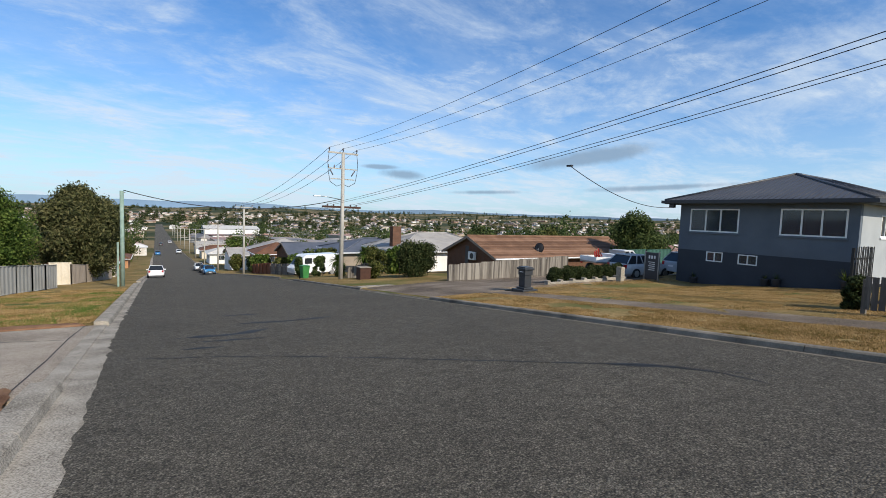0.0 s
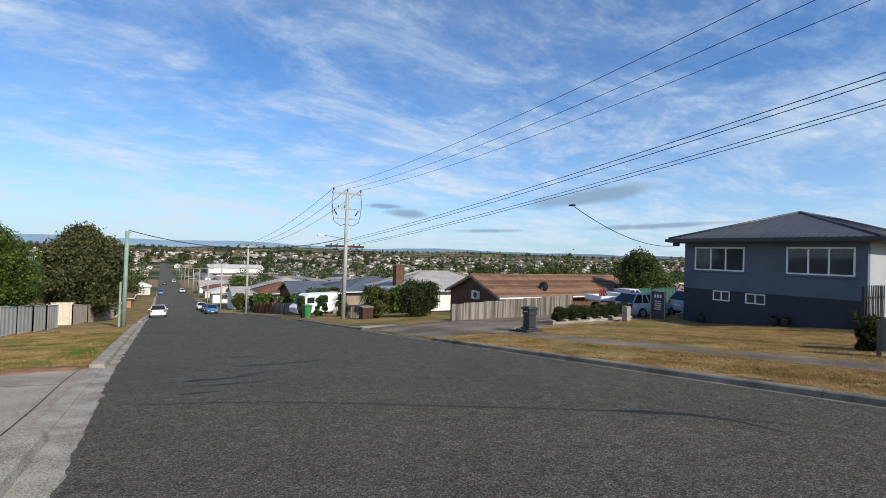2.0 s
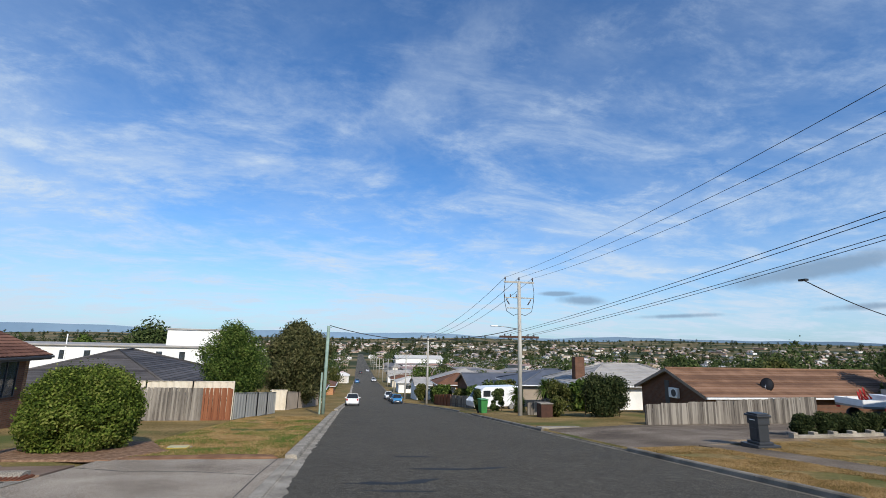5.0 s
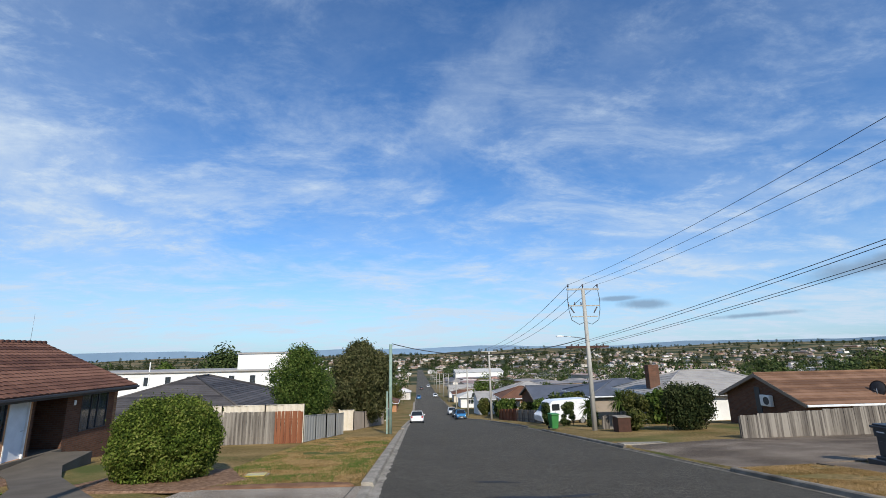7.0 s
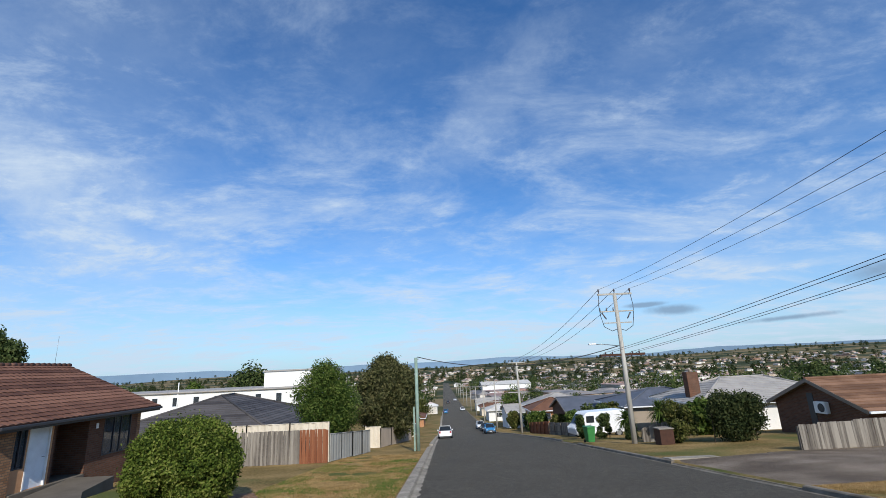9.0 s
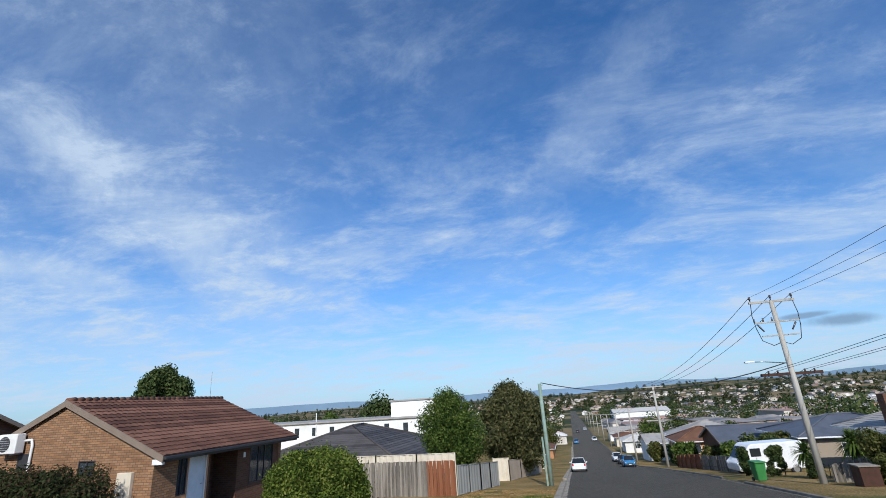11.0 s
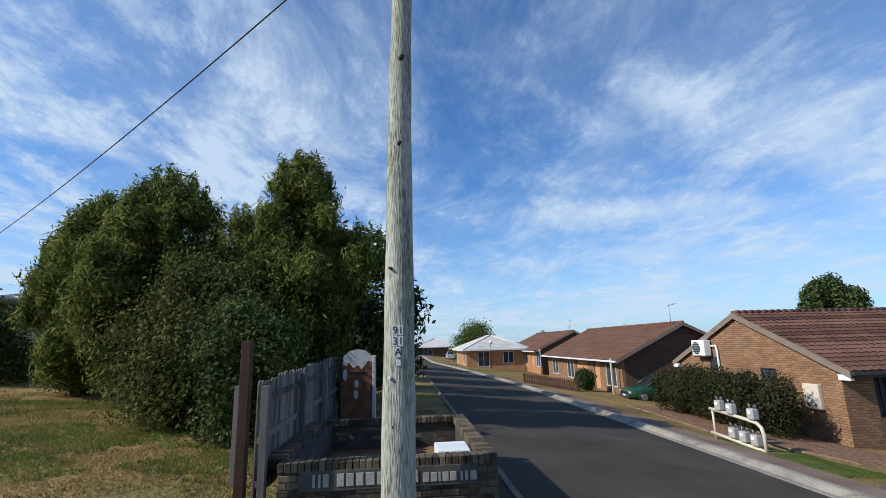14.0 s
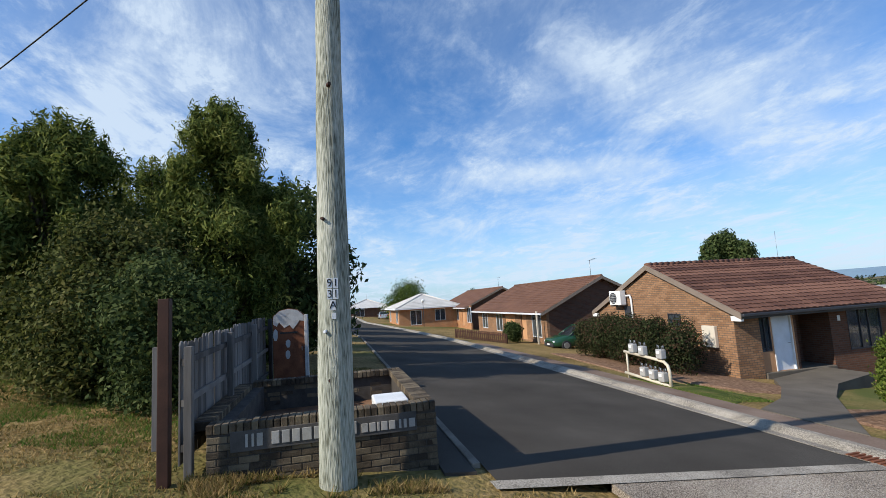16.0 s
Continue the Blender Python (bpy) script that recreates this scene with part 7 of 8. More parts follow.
letterbox_bank()
wb = thing("meter_lid", (-7.5, 4.78, -0.24), "white painted metal lid on the planter", "utility box")
part("lid", boxed(-0.3, 0.3, -0.24, 0.24, 0.0, 0.62, bevel=0.02), M["white_paint"], wb)

# ---- vehicles ----
M["tyre"] = plain("tyre", (0.015, 0.015, 0.016), 0.85)
M["rim"] = plain("rim", (0.4, 0.41, 0.42), 0.35, 0.7)
M["car_glass"] = plain("car_glass", (0.02, 0.024, 0.028), 0.08)
M["red_lamp"] = plain("red_lamp", (0.4, 0.02, 0.015), 0.25)
M["head_lamp"] = plain("head_lamp", (0.75, 0.76, 0.78), 0.15)
for key, c in (("white", (0.72, 0.73, 0.74)), ("blue", (0.04, 0.2, 0.42)), ("dark_grey", (0.05, 0.055, 0.06)), ("silver", (0.42, 0.45, 0.49)), ("green", (0.015, 0.06, 0.03)), ("yellow", (0.5, 0.36, 0.03)), ("red", (0.42, 0.03, 0.02))):
    M["car_" + key] = plain("car_" + key, c, 0.22, 0.0, 0.6)


def wheel(car, x, y, r):
    w = part("wheel", tubed([(x, y - 0.1, r), (x, y - 0.085, r), (x, y + 0.085, r), (x, y + 0.1, r)], [r * 0.9, r, r, r * 0.9], 20), M["tyre"], car)
    s = 1 if y > 0 else -1
    part("rim", tubed([(x, y + s * 0.09, r), (x, y + s * 0.112, r)], [r * 0.66, r * 0.6], 16), M["rim"], w)


def body_loft(stations):
    """A closed shell through cross-sections (x, half width, sill height, shoulder height)."""
    bm = bmesh.new()
    rings = []
    for x, w, z0, z1 in stations:
        zm = z0 + (z1 - z0) * 0.55
        ring = [(-w * 0.9, z0), (-w, z0 + 0.08), (-w, zm), (-w * 0.96, z1 - 0.06), (-w * 0.86, z1), (0, z1 + 0.03), (w * 0.86, z1), (w * 0.96, z1 - 0.06), (w, zm), (w, z0 + 0.08), (w * 0.9, z0)]
        rings.append([bm.verts.new((x, y, z)) for y, z in ring])
    n = len(rings[0])
    for a, b in zip(rings, rings[1:]):
        for i in range(n):
            f = bm.faces.new((a[i], a[(i + 1) % n], b[(i + 1) % n], b[i]))
            f.smooth = True
    bm.faces.new(rings[0])
    bm.faces.new(rings[-1][::-1])
    bmesh.ops.recalc_face_normals(bm, faces=bm.faces[:])
    return bm


def car(at, yaw, paint, label, group="", L=4.3, H=1.48, W=1.74, kind="hatch", name="car"):
    c = thing(name, at, label, "car", group, yaw)
    h, w, b = L / 2, W / 2, 0.92 if kind != "suv" else 1.0
    part("body", body_loft([(-h, w * 0.8, 0.32, b * 0.86), (-h + 0.12, w * 0.93, 0.24, b * 0.98), (-h + 0.8, w, 0.2, b), (0, w, 0.19, b), (h - 1.2, w, 0.2, b * 0.98), (h - 0.7, w * 0.98, 0.2, b * 0.9), (h - 0.15, w * 0.9, 0.24, b * 0.78), (h, w * 0.75, 0.34, b * 0.66)]), paint, c)
    back = {"hatch": (-h + 0.08, -h + 0.55), "suv": (-h + 0.06, -h + 0.35), "sedan": (-h + 0.75, -h + 1.35)}[kind]
    x0, x1, t0, t1 = back[0], h - 1.1, back[1], h - 2.0
    bm = bmesh.new()
    lo = [bm.verts.new(p) for p in ((x0, -w * 0.9, b - 0.02), (x1, -w * 0.9, b - 0.04), (x1 + 0.12, 0, b - 0.04), (x1, w * 0.9, b - 0.04), (x0, w * 0.9, b - 0.02))]
    hi = [bm.verts.new(p) for p in ((t0, -w * 0.7, H - 0.05), (t1, -w * 0.7, H - 0.05), (t1 + 0.08, 0, H - 0.03), (t1, w * 0.7, H - 0.05), (t0, w * 0.7, H - 0.05))]
    for i in range(5):
        bm.faces.new((lo[i], lo[(i + 1) % 5], hi[(i + 1) % 5], hi[i]))
    bm.faces.new(hi)
    bmesh.ops.recalc_face_normals(bm, faces=bm.faces[:])
    part("glasshouse", bm, M["car_glass"], c, "dark tinted windows")
    part("roof", boxed(t0 - 0.05, t1 + 0.06, -w * 0.71, w * 0.71, H - 0.06, H, bevel=0.025), paint, c)
    for s in (-1, 1):
        for p, q in (((x0, b), (t0, H - 0.03)), ((x1, b), (t1, H - 0.03)), (((x0 + x1) / 2 - 0.1, b), ((t0 + t1) / 2, H - 0.03)), ((x0 + 0.75, b), (t0 + 0.45, H - 0.03))):
            part("pillar", tubed([(p[0], s * w * 0.905, p[1] - 0.03), (q[0], s * w * 0.705, q[1])], 0.035, 6), paint, c)
        part("mirror", boxed(x1 - 0.45, x1 - 0.3, s * (w + 0.08) - 0.08, s * (w + 0.08) + 0.08, b - 0.02, b + 0.12, bevel=0.03), paint, c)
        part("tail_lamp", boxed(-h - 0.01, -h + 0.14, s * w * 0.76 - 0.1, s * w * 0.76 + 0.1, b * 0.66, b * 0.92, bevel=0.02), M["red_lamp"], c)
        part("head_lamp", boxed(h - 0.16, h - 0.005, s * w * 0.66 - 0.15, s * w * 0.66 + 0.15, b * 0.56, b * 0.68, bevel=0.02), M["head_lamp"], c)
    part("rear_bumper", boxed(-h - 0.04, -h + 0.1, -w * 0.82, w * 0.82, 0.26, 0.5, bevel=0.03), paint, c)
    part("front_bumper", boxed(h - 0.1, h + 0.03, -w * 0.78, w * 0.78, 0.24, 0.46, bevel=0.03), M["dark_trim"], c)
    part("grille", boxed(h - 0.05, h + 0.01, -0.4, 0.4, 0.47, 0.56, bevel=0.01), M["black"], c)
    part("plate", boxed(-h - 0.05, -h - 0.041, -0.2, 0.2, 0.55, 0.66), M["aluminium"], c)
    part("plate", boxed(h + 0.031, h + 0.04, -0.2, 0.2, 0.34, 0.44), M["aluminium"], c)
    r = 0.31 if kind != "suv" else 0.35
    for x in (-h + 0.78, h - 0.82):
        for y in (-w + 0.06, w - 0.06):
            wheel(c, x, y, r)
    return c


def z_at(x, y):
    return fall(y) + 0.0


TILT = 0
for x, y, yaw, paint, label, kind, L in (
        (-0.05, 65.5, 90, "white", "white hatchback parked at the kerb, seen from behind", "hatch", 4.2),
        (7.6, 87.0, -90, "blue", "bright blue small car parked at the kerb", "suv", 4.3),
        (7.75, 97.0, -90, "dark_grey", "dark grey hatchback parked behind the blue car", "hatch", 4.2),
        (7.55, 108.0, -90, "white", "white wagon parked in the row", "suv", 4.5),
        (0.4, 190.0, 90, "blue", "blue car on the far stretch of the street", "sedan", 4.4),
        (7.2, 200.0, -90, "white", "white car parked far down the street", "hatch", 4.3),
        (2.0, 275.0, 90, "dark_grey", "dark car far down the street", "hatch", 4.2),
        (6.5, 300.0, -90, "white", "white car far down the street", "hatch", 4.2)):
    c = car((x, y, fall(y) + 0.0), yaw, M["car_" + paint], label, "cars on the street", kind=kind, L=L, H=1.6 if kind == "suv" else 1.48)
    slope = math.degrees(math.atan2(fall(y + 2) - fall(y - 2), 4))
    c.matrix_basis = Matrix.Translation((x, y, fall(y) + 0.005)) @ Matrix.Rotation(radians(slope), 4, "X") @ Matrix.Rotation(radians(yaw), 4, "Z")
car((25.9, 17.9, land(25.9, 17.9) + 0.19), -8, M["car_silver"], "silver hatchback parked on the concrete driveway", L=4.0, H=1.42)
car((29.0, 16.0, land(29.0, 16.0) + 0.2), -14, M["car_silver"], "pale blue-grey car beside the house", L=4.2, H=1.45)
car((-94.5, 13.6, land(-94.5, 13.6) + 0.12), 178, M["car_silver"], "silver sedan parked beside the lane", L=4.6, kind="sedan", H=1.45)
car((-101.0, 15.0, land(-101, 15) + 0.12), 170, M["car_yellow"], "yellow hatchback parked beside the lane", H=1.5)
car((-28.6, 19.6, land(-28.6, 19.6) + 0.1), -92, M["car_green"], "dark green hatchback parked between two units", L=4.0, H=1.5)
car((-64.5, 13.6, land(-64.5, 13.6) + 0.1), 175, M["car_dark_grey"], "dark car in a carport", L=4.0)


def ute():
    u = thing("ute", (28.6, 21.9, land(28.6, 21.9) + 0.2), "white tray-back ute carrying a red hoist", "ute", "", -14)
    part("body", body_loft([(0.3, 0.85, 0.4, 1.0), (0.5, 0.9, 0.35, 1.05), (1.6, 0.9, 0.35, 1.05), (2.4, 0.88, 0.36, 1.0), (2.7, 0.78, 0.45, 0.85)]), M["car_white"], u)
    bm = bmesh.new()
    lo = [bm.verts.new(p) for p in ((0.3, -0.8, 1.02), (1.7, -0.8, 1.02), (1.7, 0.8, 1.02), (0.3, 0.8, 1.02))]
    hi = [bm.verts.new(p) for p in ((0.35, -0.62, 1.7), (1.05, -0.62, 1.7), (1.05, 0.62, 1.7), (0.35, 0.62, 1.7))]
    for i in range(4):
        bm.faces.new((lo[i], lo[(i + 1) % 4], hi[(i + 1) % 4], hi[i]))
    bm.faces.new(hi)
    bmesh.ops.recalc_face_normals(bm, faces=bm.faces[:])
    part("glasshouse", bm, M["car_glass"], u)
    part("roof", boxed(0.28, 1.1, -0.66, 0.66, 1.68, 1.76, bevel=0.03), M["car_white"], u)
    for s in (-1, 1):
        for p, q in (((0.3, 1.0), (0.35, 1.7)), ((1.7, 1.0), (1.05, 1.7)), ((0.95, 1.0), (0.75, 1.7))):
            part("pillar", tubed([(p[0], s * 0.81, p[1]), (q[0], s * 0.635, q[1])], 0.05, 6), M["car_white"], u)
    part("tray", boxed(-2.3, 0.2, -0.95, 0.95, 0.85, 0.95), M["steel"], u)
    for a in ((-2.3, 0.2, -0.97, -0.93), (-2.3, 0.2, 0.93, 0.97), (-2.32, -2.28, -0.95, 0.95)):
        part("tray_side", boxed(*a, 0.95, 1.28, bevel=0.008), M["aluminium"], u)
    part("head_board", boxed(0.14, 0.2, -0.9, 0.9, 0.95, 1.72), M["steel"], u)
    part("tool_box", boxed(-0.6, 0.1, -0.85, 0.85, 0.96, 1.45, bevel=0.02), M["aluminium"], u)
    for k, x in enumerate((-1.65, -1.45, -1.2)):
        part("hoist_arm", tubed([(x, 0.1 * k, 0.96), (x - 0.12, 0.1 * k, 1.6 + 0.1 * k), (x + 0.25, 0.1 * k, 1.25)], [0.07, 0.06, 0.05], 6), M["car_red"], u)
    for x in (-1.5, 1.75):
        for y in (-0.8, 0.8):
            wheel(u, x, y, 0.36)
    part("tail_lamp", boxed(-2.34, -2.3, 0.6, 0.85, 0.72, 0.83), M["red_lamp"], u)


ute()


def van():
    v = thing("camper_van", (13.4, 45.6, fall(45.6) + 0.02), "white high-roofed van parked behind hedges", "van", "", 192)
    bm = prism([(-2.4, 0.35), (2.45, 0.35), (2.5, 0.9), (2.15, 1.15), (1.55, 2.0), (1.3, 2.15), (-2.3, 2.2), (-2.42, 2.05)], "y", -0.9, 0.9)
    bmesh.ops.bevel(bm, geom=bm.edges[:], offset=0.1, segments=3, affect="EDGES", profile=0.5)
    part("body", bm, M["car_white"], v)
    bm = bmesh.new()
    q = [bm.verts.new(p) for p in ((2.13, -0.72, 1.22), (2.13, 0.72, 1.22), (1.63, 0.66, 1.93), (1.63, -0.66, 1.93))]
    bm.faces.new(q)
    r = bmesh.ops.extrude_face_region(bm, geom=bm.faces[:])
    bmesh.ops.translate(bm, vec=(0.03, 0, 0.02), verts=[e for e in r["geom"] if isinstance(e, bmesh.types.BMVert)])
    part("windscreen", bm, M["car_glass"], v)
    for s in (-1, 1):
        for a, b in ((0.75, 1.5), (-0.7, 0.3)):
            part("side_window", boxed(a, b, s * 0.905 - 0.01, s * 0.905 + 0.01, 1.3, 1.85, bevel=0.004), M["car_glass"], v)
        part("head_lamp", boxed(2.42, 2.52, s * 0.65 - 0.12, s * 0.65 + 0.12, 0.75, 0.92, bevel=0.02), M["head_lamp"], v)
        for x in (-1.5, 1.5):
            wheel(v, x, s * 0.8, 0.34)


van()

# ---- small things of the street ----
M["bin_green"] = plain("bin_green", (0.04, 0.2, 0.05), 0.5)
M["pillar_black"] = plain("pillar_black", (0.03, 0.033, 0.038), 0.45)
b = thing("wheelie_bin", (9.75, 35.8, fall(35.8) + 0.13), "green wheeled rubbish bin on the verge", "bin", "", 10)
bm = bmesh.new()
lo = [bm.verts.new(p) for p in ((-0.22, -0.25, 0.06), (0.22, -0.25, 0.06), (0.22, 0.25, 0.06), (-0.22, 0.25, 0.06))]
hi = [bm.verts.new(p) for p in ((-0.29, -0.34, 0.98), (0.29, -0.34, 0.98), (0.29, 0.34, 0.98), (-0.29, 0.34, 0.98))]
for i in range(4):
    bm.faces.new((lo[i], lo[(i + 1) % 4], hi[(i + 1) % 4], hi[i]))
bm.faces.new(lo[::-1])
bm.faces.new(hi)
bmesh.ops.bevel(bm, geom=bm.edges[:], offset=0.03, segments=2, affect="EDGES")
part("tub", bm, M["bin_green"], b)
part("lid", boxed(-0.31, 0.31, -0.38, 0.36, 0.98, 1.06, bevel=0.025), M["bin_green"], b)
for s in (-1, 1):
    part("wheel", tubed([(s * 0.2, 0.3, 0.1), (s * 0.28, 0.3, 0.1)], 0.1, 12), M["tyre"], b)
part("handle", tubed([(-0.24, 0.4, 0.95), (0.24, 0.4, 0.95)], 0.018, 6), M["bin_green"], b)

p = thing("pillar_letterbox", (13.35, 14.7, land(13.35, 14.7) + 0.12), "black cast pillar letterbox on a stepped base", "letterbox")
part("base", boxed(-0.42, 0.42, -0.36, 0.36, -0.1, 0.12, bevel=0.015), M["pillar_black"], p)
part("plinth", boxed(-0.27, 0.27, -0.25, 0.25, 0.12, 0.2, bevel=0.02), M["pillar_black"], p)
part("shaft", boxed(-0.19, 0.19, -0.19, 0.19, 0.2, 0.92, bevel=0.02), M["pillar_black"], p)
part("panel", boxed(-0.2, -0.186, -0.12, 0.12, 0.3, 0.6, bevel=0.003), M["dark_trim"], p)
part("head", boxed(-0.22, 0.22, -0.22, 0.22, 0.72, 0.95, bevel=0.015), M["pillar_black"], p)
part("cornice", boxed(-0.27, 0.27, -0.27, 0.27, 0.95, 1.02, bevel=0.02), M["pillar_black"], p)
part("cap", boxed(-0.22, 0.22, -0.22, 0.22, 1.02, 1.07, bevel=0.02), M["pillar_black"], p)
part("slot", boxed(-0.226, -0.219, -0.11, 0.11, 0.84, 0.87), M["aluminium"], p)

rw = thing("garden_edging_wall", (16.6, 16.6, 0), "low pale block edging below clipped shrubs", "garden wall")
for i in range(7):
    x = 0.0 + i * 0.95
    z = land(16.6 + x, 16.6) + 0.05
    part("block", boxed(x, x + 0.93, -0.09 + 0.06 * i, 0.09 + 0.06 * i, z - 0.1, z + 0.24, bevel=0.012), M["concrete"], rw)
    part("cap_block", boxed(x - 0.1, x + 0.1, -0.12 + 0.06 * i, 0.12 + 0.06 * i, z - 0.1, z + 0.34, bevel=0.015), M["concrete"], rw)
ns = thing("gate_sign", (23.6, 15.6, land(23.6, 15.6) + 0.2), "dark upright entry panel with pale figures", "sign", "", 90)
part("panel", boxed(-0.38, 0.38, -0.03, 0.03, 0.0, 1.5, bevel=0.008), M["dark_trim"], ns)
for s in (-1, 1):
    part("post", boxed(s * 0.42 - 0.035, s * 0.42 + 0.035, -0.04, 0.04, -0.1, 1.56, bevel=0.005), M["steel"], ns)
for k in range(3):
    part("figure_bar", boxed(-0.22 + k * 0.16, -0.12 + k * 0.16, 0.031, 0.04, 1.15, 1.33), M["aluminium"], ns)
for k in range(5):
    part("figure_bar", boxed(-0.2, 0.2 - 0.05 * (k % 2), 0.031, 0.036, 0.5 + k * 0.11, 0.54 + k * 0.11), M["aluminium"], ns)
gs = thing("gate_post", (21.3, 15.9, land(21.3, 15.9) + 0.2), "short pale concrete gate post", "post")
part("shaft", boxed(-0.16, 0.16, -0.16, 0.16, -0.1, 0.75, bevel=0.015), M["concrete"], gs)
for x, y, plant in ((25.2, 14.1, False), (25.2, 10.6, False), (25.15, 10.1, False), (25.15, 7.5, True)):
    pt = thing("plant_pot", (x, y, land(x, y) - 0.085), "dark round plant pot against the house wall", "plant pot", "pots by the wall")
    part("pot", tubed([(0, 0, 0), (0, 0, 0.05), (0, 0, 0.36), (0, 0, 0.4)], [0.12, 0.15, 0.2, 0.21], 14), M["dark_trim"], pt)
    bm = bmesh.new()
    rr = random.Random(int(y * 10))
    for i in range(34):
        a, e, L = rr.random() * math.tau, rr.uniform(0.2, 1.4), rr.uniform(0.3, 0.6) * (1.25 if plant else 0.7)
        d = Vector((math.cos(a) * math.cos(e), math.sin(a) * math.cos(e), math.sin(e)))
        s = Vector((-math.sin(a), math.cos(a), 0)) * 0.018
        q = [bm.verts.new(v) for v in (Vector((0, 0, 0.38)) - s, Vector((0, 0, 0.38)) + s, Vector((0, 0, 0.38)) + d * L)]
        bm.faces.new(q)
    part("leaves", bm, M["leaf_bright"] if plant else M["leaf_dark"], pt)
hedge("box_hedge", 15.5, 16.5, 4.2, 4.8, land(16, 4.5) + 0.0, 0.95, M["leaf_deep"], 8000, 0.045, 301, "dark clipped box shrub beside the front fence")


def dish(x, y, z, r, label):
    d = thing("satellite_dish", (x, y, z), label, "satellite dish", "satellite dishes")
    bm = bmesh.new()
    rings = []
    for i in range(6):
        t = i / 5
        rings.append([bm.verts.new((math.cos(k * math.tau / 22) * r * t * 0.85, 0.22 * r * t * t, math.sin(k * math.tau / 22) * r * t + 0.55)) for k in range(22)] if i else None)
    c = bm.verts.new((0, 0, 0.55))
    for k in range(22):
        bm.faces.new((c, rings[1][k], rings[1][(k + 1) % 22])).smooth = True
        for a, b in zip(rings[1:], rings[2:]):
            bm.faces.new((a[k], b[k], b[(k + 1) % 22], a[(k + 1) % 22])).smooth = True
    bmesh.ops.solidify(bm, geom=bm.faces[:], thickness=0.012)
    m = Matrix.Rotation(radians(-62), 4, "Z") @ Matrix.Rotation(radians(-18), 4, "X")
    bm.transform(m)
    part("reflector", bm, M["dark_trim"], d)
    part("mount", tubed([(0, 0, -0.1), (0, 0, 0.35), (0.06, 0.05, 0.5)], 0.025, 6), M["steel"], d)
    part("feed_arm", tubed([(0, 0, 0.35), (-0.4, -0.22, 0.45)], 0.015, 5), M["steel"], d)


dish(28.6, 29.9, -1.28, 0.5, "dark mesh satellite dish standing on the tiled roof")
dish(41.0, 30.6, -1.05, 0.42, "dark satellite dish at the roof's end")
ut = thing("stone_bin_store", (12.75, 31.2, -3.1), "brown timber box beside the driveway", "box")
part("body", boxed(-0.4, 0.4, -0.4, 0.4, -0.1, 0.9, bevel=0.02), M["post_brown"], ut)
part("lid", boxed(-0.45, 0.45, -0.45, 0.45, 0.9, 0.96, bevel=0.015), M["timber"], ut)

# ---- small things by the units ----
M["pipe_cream"] = plain("pipe_cream", (0.62, 0.55, 0.42), 0.5)
M["meter_grey"] = plain("meter_grey", (0.4, 0.39, 0.37), 0.5)
g = thing("gas_meter_rack", (-15.3, 14.05, land(-15.3, 14.05) + 0.08), "cream pipe rack carrying six gas meters", "gas meters", "", 0)
part("top_pipe", tubed([(0, 0, 0.9), (1.6, 0, 0.8), (2.0, 0, 0.76), (2.16, 0, 0.66), (2.22, 0, 0.48), (2.22, 0, -0.05)], 0.05, 10), M["pipe_cream"], g)
part("bottom_pipe", tubed([(-0.05, 0, 0.16), (2.25, 0, 0.03)], 0.05, 10), M["pipe_cream"], g)
part("leg", tubed([(0.12, 0, -0.1), (0.12, 0, 0.9)], 0.035, 8), M["pipe_cream"], g)
part("leg", tubed([(2.18, 0, -0.15), (2.18, 0, 0.05)], 0.05, 8), M["pipe_cream"], g)
for x, z in ((0.5, 0.87), (1.02, 0.83), (1.9, 0.8), (1.0, 0.14), (1.45, 0.11), (1.9, 0.09)):
    mtr = part("meter", boxed(x - 0.13, x + 0.13, -0.1, 0.1, z + 0.04, z + 0.34, bevel=0.03), M["meter_grey"], g)
    part("dial", boxed(x - 0.07, x + 0.07, -0.115, -0.101, z + 0.2, z + 0.29, bevel=0.004), M["white_paint"], mtr)
    for s in (-1, 1):
        part("connector", tubed([(x + s * 0.08, 0, z + 0.33), (x + s * 0.08, 0, z + 0.44), (x + s * 0.14, 0, z + 0.46), (x + s * 0.16, 0, z + 0.36)], 0.02, 6), M["steel"], mtr)
    part("stem", tubed([(x, 0, z - 0.02), (x, 0, z + 0.06)], 0.025, 6), M["pipe_cream"], mtr)
yl = thing("valve_box", (-4.9, 17.2, land(-4.9, 17.2) + 0.085), "yellow painted valve box set in the grass", "valve box")
part("lid", boxed(-0.3, 0.3, -0.2, 0.2, 0, 0.05, bevel=0.012), M["car_yellow"], yl)
part("frame", boxed(-0.34, 0.34, -0.24, 0.24, -0.02, 0.02, bevel=0.006), M["concrete"], yl)
dg = thing("drain_grate", (-6.25, 12.1, fall(12.1) + 0.16), "rusty drain grate at the kerb end", "grate")
part("frame", boxed(-0.32, 0.32, -0.22, 0.22, -0.05, -0.02), M["rust"], dg)
for k in range(7):
    part("bar", boxed(-0.28 + k * 0.09, -0.24 + k * 0.09, -0.2, 0.2, -0.019, -0.002), M["rust"], dg)
gl = thing("globe_lamp", (-59.2, 15.2, land(-59.2, 15.2)), "slim lamp post with a white globe", "street lamp")
part("post", tubed([(0, 0, 0), (0, 0, 3.2)], [0.05, 0.035], 8), M["dark_trim"], gl)
bm = bmesh.new()
bmesh.ops.create_icosphere(bm, subdivisions=3, radius=0.22, matrix=Matrix.Translation((0, 0, 3.4)))
part("globe", bm, M["white_paint"], gl)
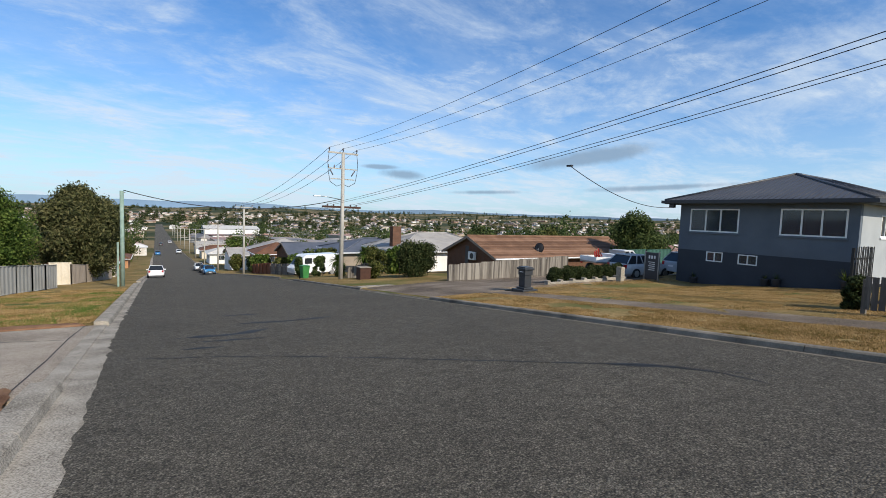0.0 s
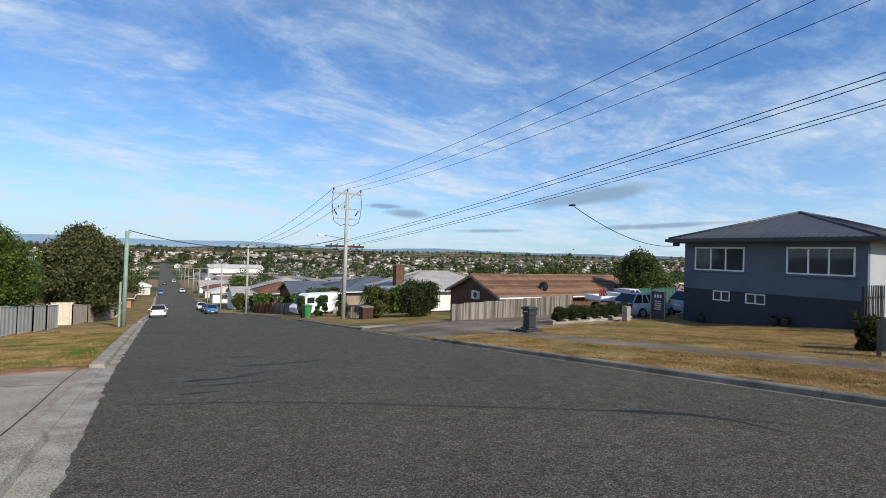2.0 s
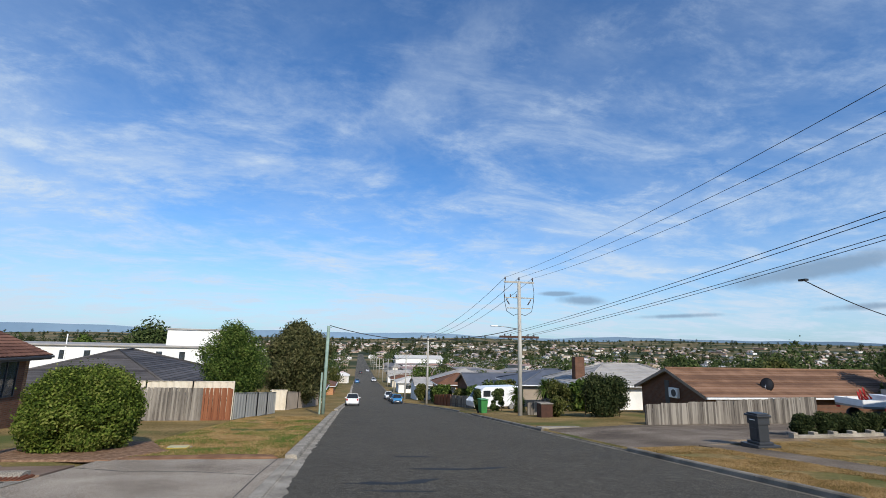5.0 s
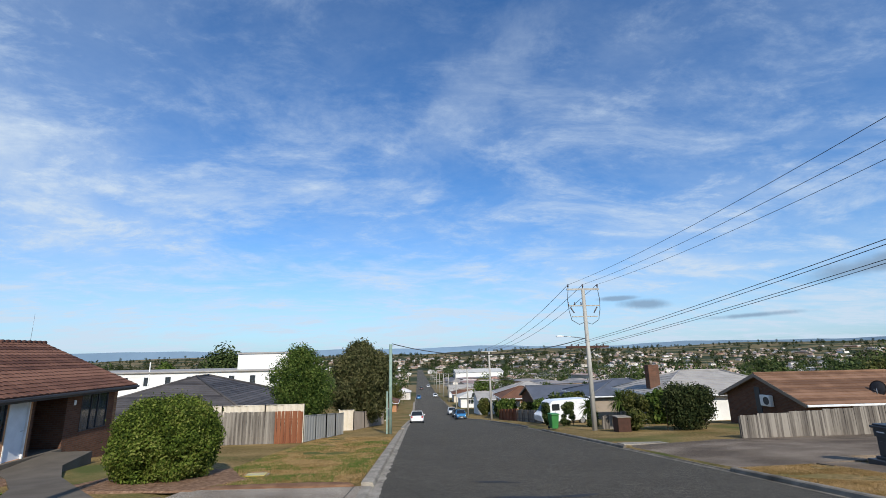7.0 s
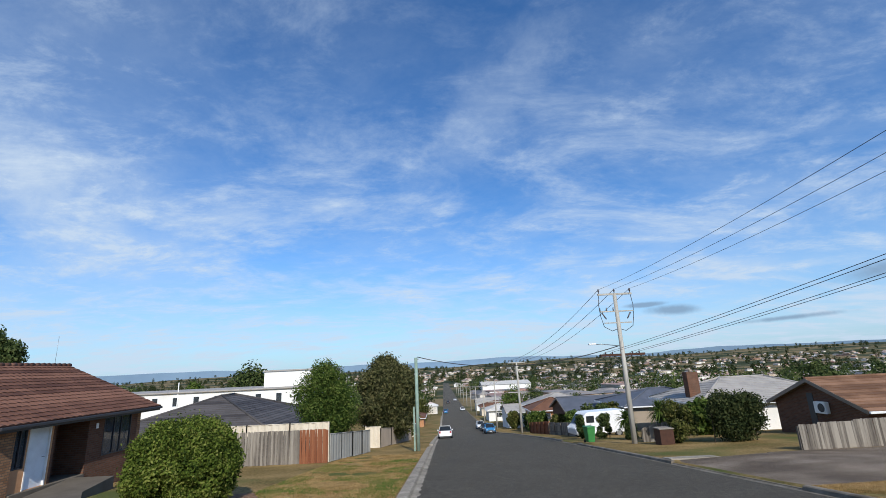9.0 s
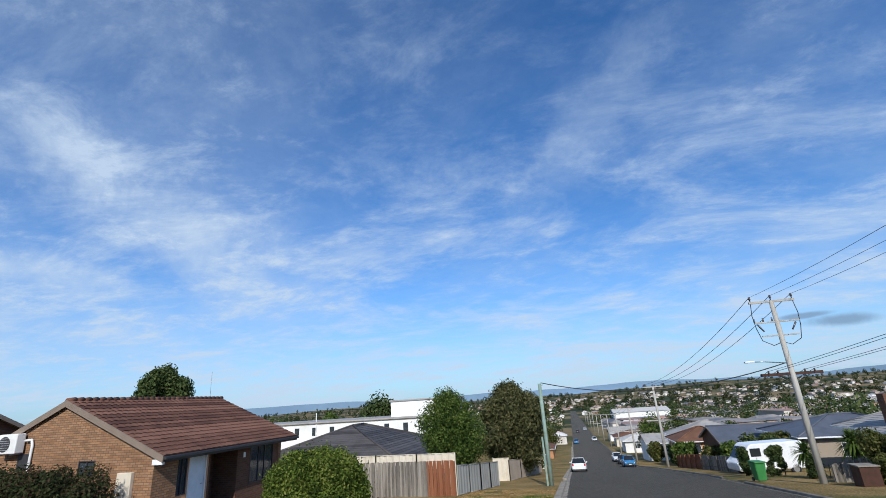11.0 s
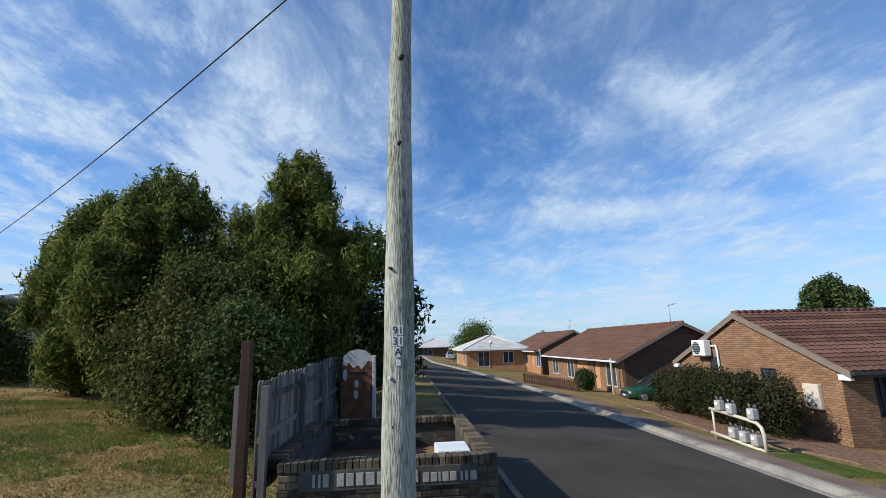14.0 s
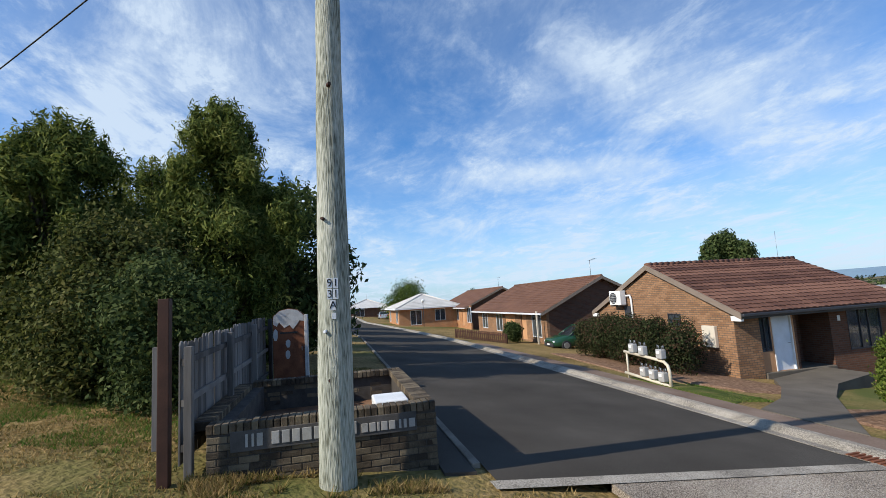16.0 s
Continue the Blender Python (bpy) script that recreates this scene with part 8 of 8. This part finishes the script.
part("collar", tubed([(0, 0, 3.14), (0, 0, 3.24)], [0.06, 0.1], 10), M["dark_trim"], gl)
paling_fence((-36.8, 13.4), (-31.2, 15.6), land(-36, 13.5) + 0.05, land(-31, 15.6) + 0.05, 0.75, 0.75, 0.14, M["post_brown"], "low dark brown picket fence before the porch", 12, gap=0.08, side=1)
hp = thing("porch_post", (-31.3, 18.1, -1.8), "cream porch post at the unit's corner", "post")
part("shaft", boxed(-0.05, 0.05, -0.05, 0.05, -0.1, 2.35, bevel=0.006), M["cream"], hp)
sh = thing("white_shed_house", (-26.5, -18.0, land(-26, -18)), "pale house corner with a ribbed steel roof", "house")
part("wall", boxed(-4, 4, -3, 3, -0.3, 2.6), M["white_wall"], sh)
r = part("roof", prism([(-3.6, 2.55), (3.6, 3.5), (3.6, 3.6), (-3.6, 2.65)], "x", -4.5, 4.5), M["roof_pale"], sh)
for k in range(16):
    part("rib", tubed([(-4.4 + k * 0.58, -3.6, 2.66), (-4.4 + k * 0.58, 3.6, 3.61)], 0.03, 4), M["roof_pale"], r)
part("veranda_post", boxed(3.9, 4.0, 2.9, 3.0, -0.3, 2.8), M["white_paint"], sh)


# ---- grass ----
def grass(name, count, area, mat, seed, label, keep=None, tall=0.042):
    """Short blades of an uneven lawn; area is (x0, x1, y0, y1)."""
    rng = np.random.default_rng(seed)
    x0, x1, y0, y1 = area
    px, py = rng.uniform(x0, x1, count), rng.uniform(y0, y1, count)
    ok = np.array([noise.noise(Vector((a * 0.7, b * 0.7, seed))) + 0.5 * noise.noise(Vector((a * 2.4, b * 2.4, seed))) > -0.28 and (keep is None or keep(a, b)) for a, b in zip(px, py)])
    px, py = px[ok], py[ok]
    n = len(px)
    pz = np.array([land(a, b) + (0.10 if a < 0 else 0.10 + 0.10 * min(1, max(0, (a - 9.3) / 8)) + (0.08 if a > 16 else 0) - lawn_dip(a, b)) - 0.02 for a, b in zip(px, py)])
    ang = rng.uniform(0, math.tau, n)
    h = tall * (0.5 + rng.random(n))
    w = 0.006 + 0.008 * rng.random(n)
    lean = rng.normal(0, 0.6, (n, 2)) * h[:, None]
    v = np.zeros((n, 3, 3))
    v[:, 0] = np.stack([px - np.cos(ang) * w, py - np.sin(ang) * w, pz], 1)
    v[:, 1] = np.stack([px + np.cos(ang) * w, py + np.sin(ang) * w, pz], 1)
    v[:, 2] = np.stack([px + lean[:, 0], py + lean[:, 1], pz + h], 1)
    me = bpy.data.meshes.new(name)
    me.vertices.add(n * 3)
    me.loops.add(n * 3)
    me.polygons.add(n)
    me.vertices.foreach_set("co", v.reshape(-1).astype(np.float32))
    me.loops.foreach_set("vertex_index", np.arange(n * 3, dtype=np.int32))
    me.polygons.foreach_set("loop_start", np.arange(0, n * 3, 3, dtype=np.int32))
    me.materials.append(mat)
    me.update()
    me.validate()
    tagged(new(name, me), label, "grass", kind="stuff")


def west_lawn(x, y):
    return not (-10.5 < x < -6.4 and 2.1 < y) and x < -1.55 and not (y > 6.7 and x > -6) and not (y > 5.2 and x < -5.8)


grass("lawn_grass", 130000, (-17, -1.5, -9, 7.2), M["blade"], 1, "short dry grass of the lawn", west_lawn)
grass("green_grass", 80000, (-15, -5.0, -7, 3.0), M["blade_green"], 2, "greener grass near the shrubs", lambda x, y: noise.noise(Vector((x * 0.35, y * 0.35, 3))) > -0.12, tall=0.05)
grass("verge_grass", 150000, (9.2, 11.8, -3, 15.4), M["blade_straw"], 3, "short dry grass of the verge", tall=0.028)
grass("front_lawn_grass", 190000, (13.0, 25.2, 3.5, 15.6), M["blade_straw"], 4, "short dry grass of the front lawn", tall=0.026)
grass("west_verge_grass", 60000, (-6.4, -1.5, 15.1, 34), M["blade_straw"], 5, "short dry grass beside the kerb")
grass("west_verge_green", 45000, (-6.4, -1.5, 15.1, 30), M["blade_green"], 6, "greener grass beside the kerb", lambda x, y: noise.noise(Vector((x * 0.4, y * 0.4, 3))) > -0.15)
grass("strip_grass", 9000, (-15.0, -10.8, 13.95, 15.4), M["blade_green"], 8, "rough green grass of the small strip")
grass("edge_grass", 9000, (-6.62, -5.9, 2.3, 5.7), M["blade"], 7, "dry grass at the foot of the brick wall", tall=0.09)
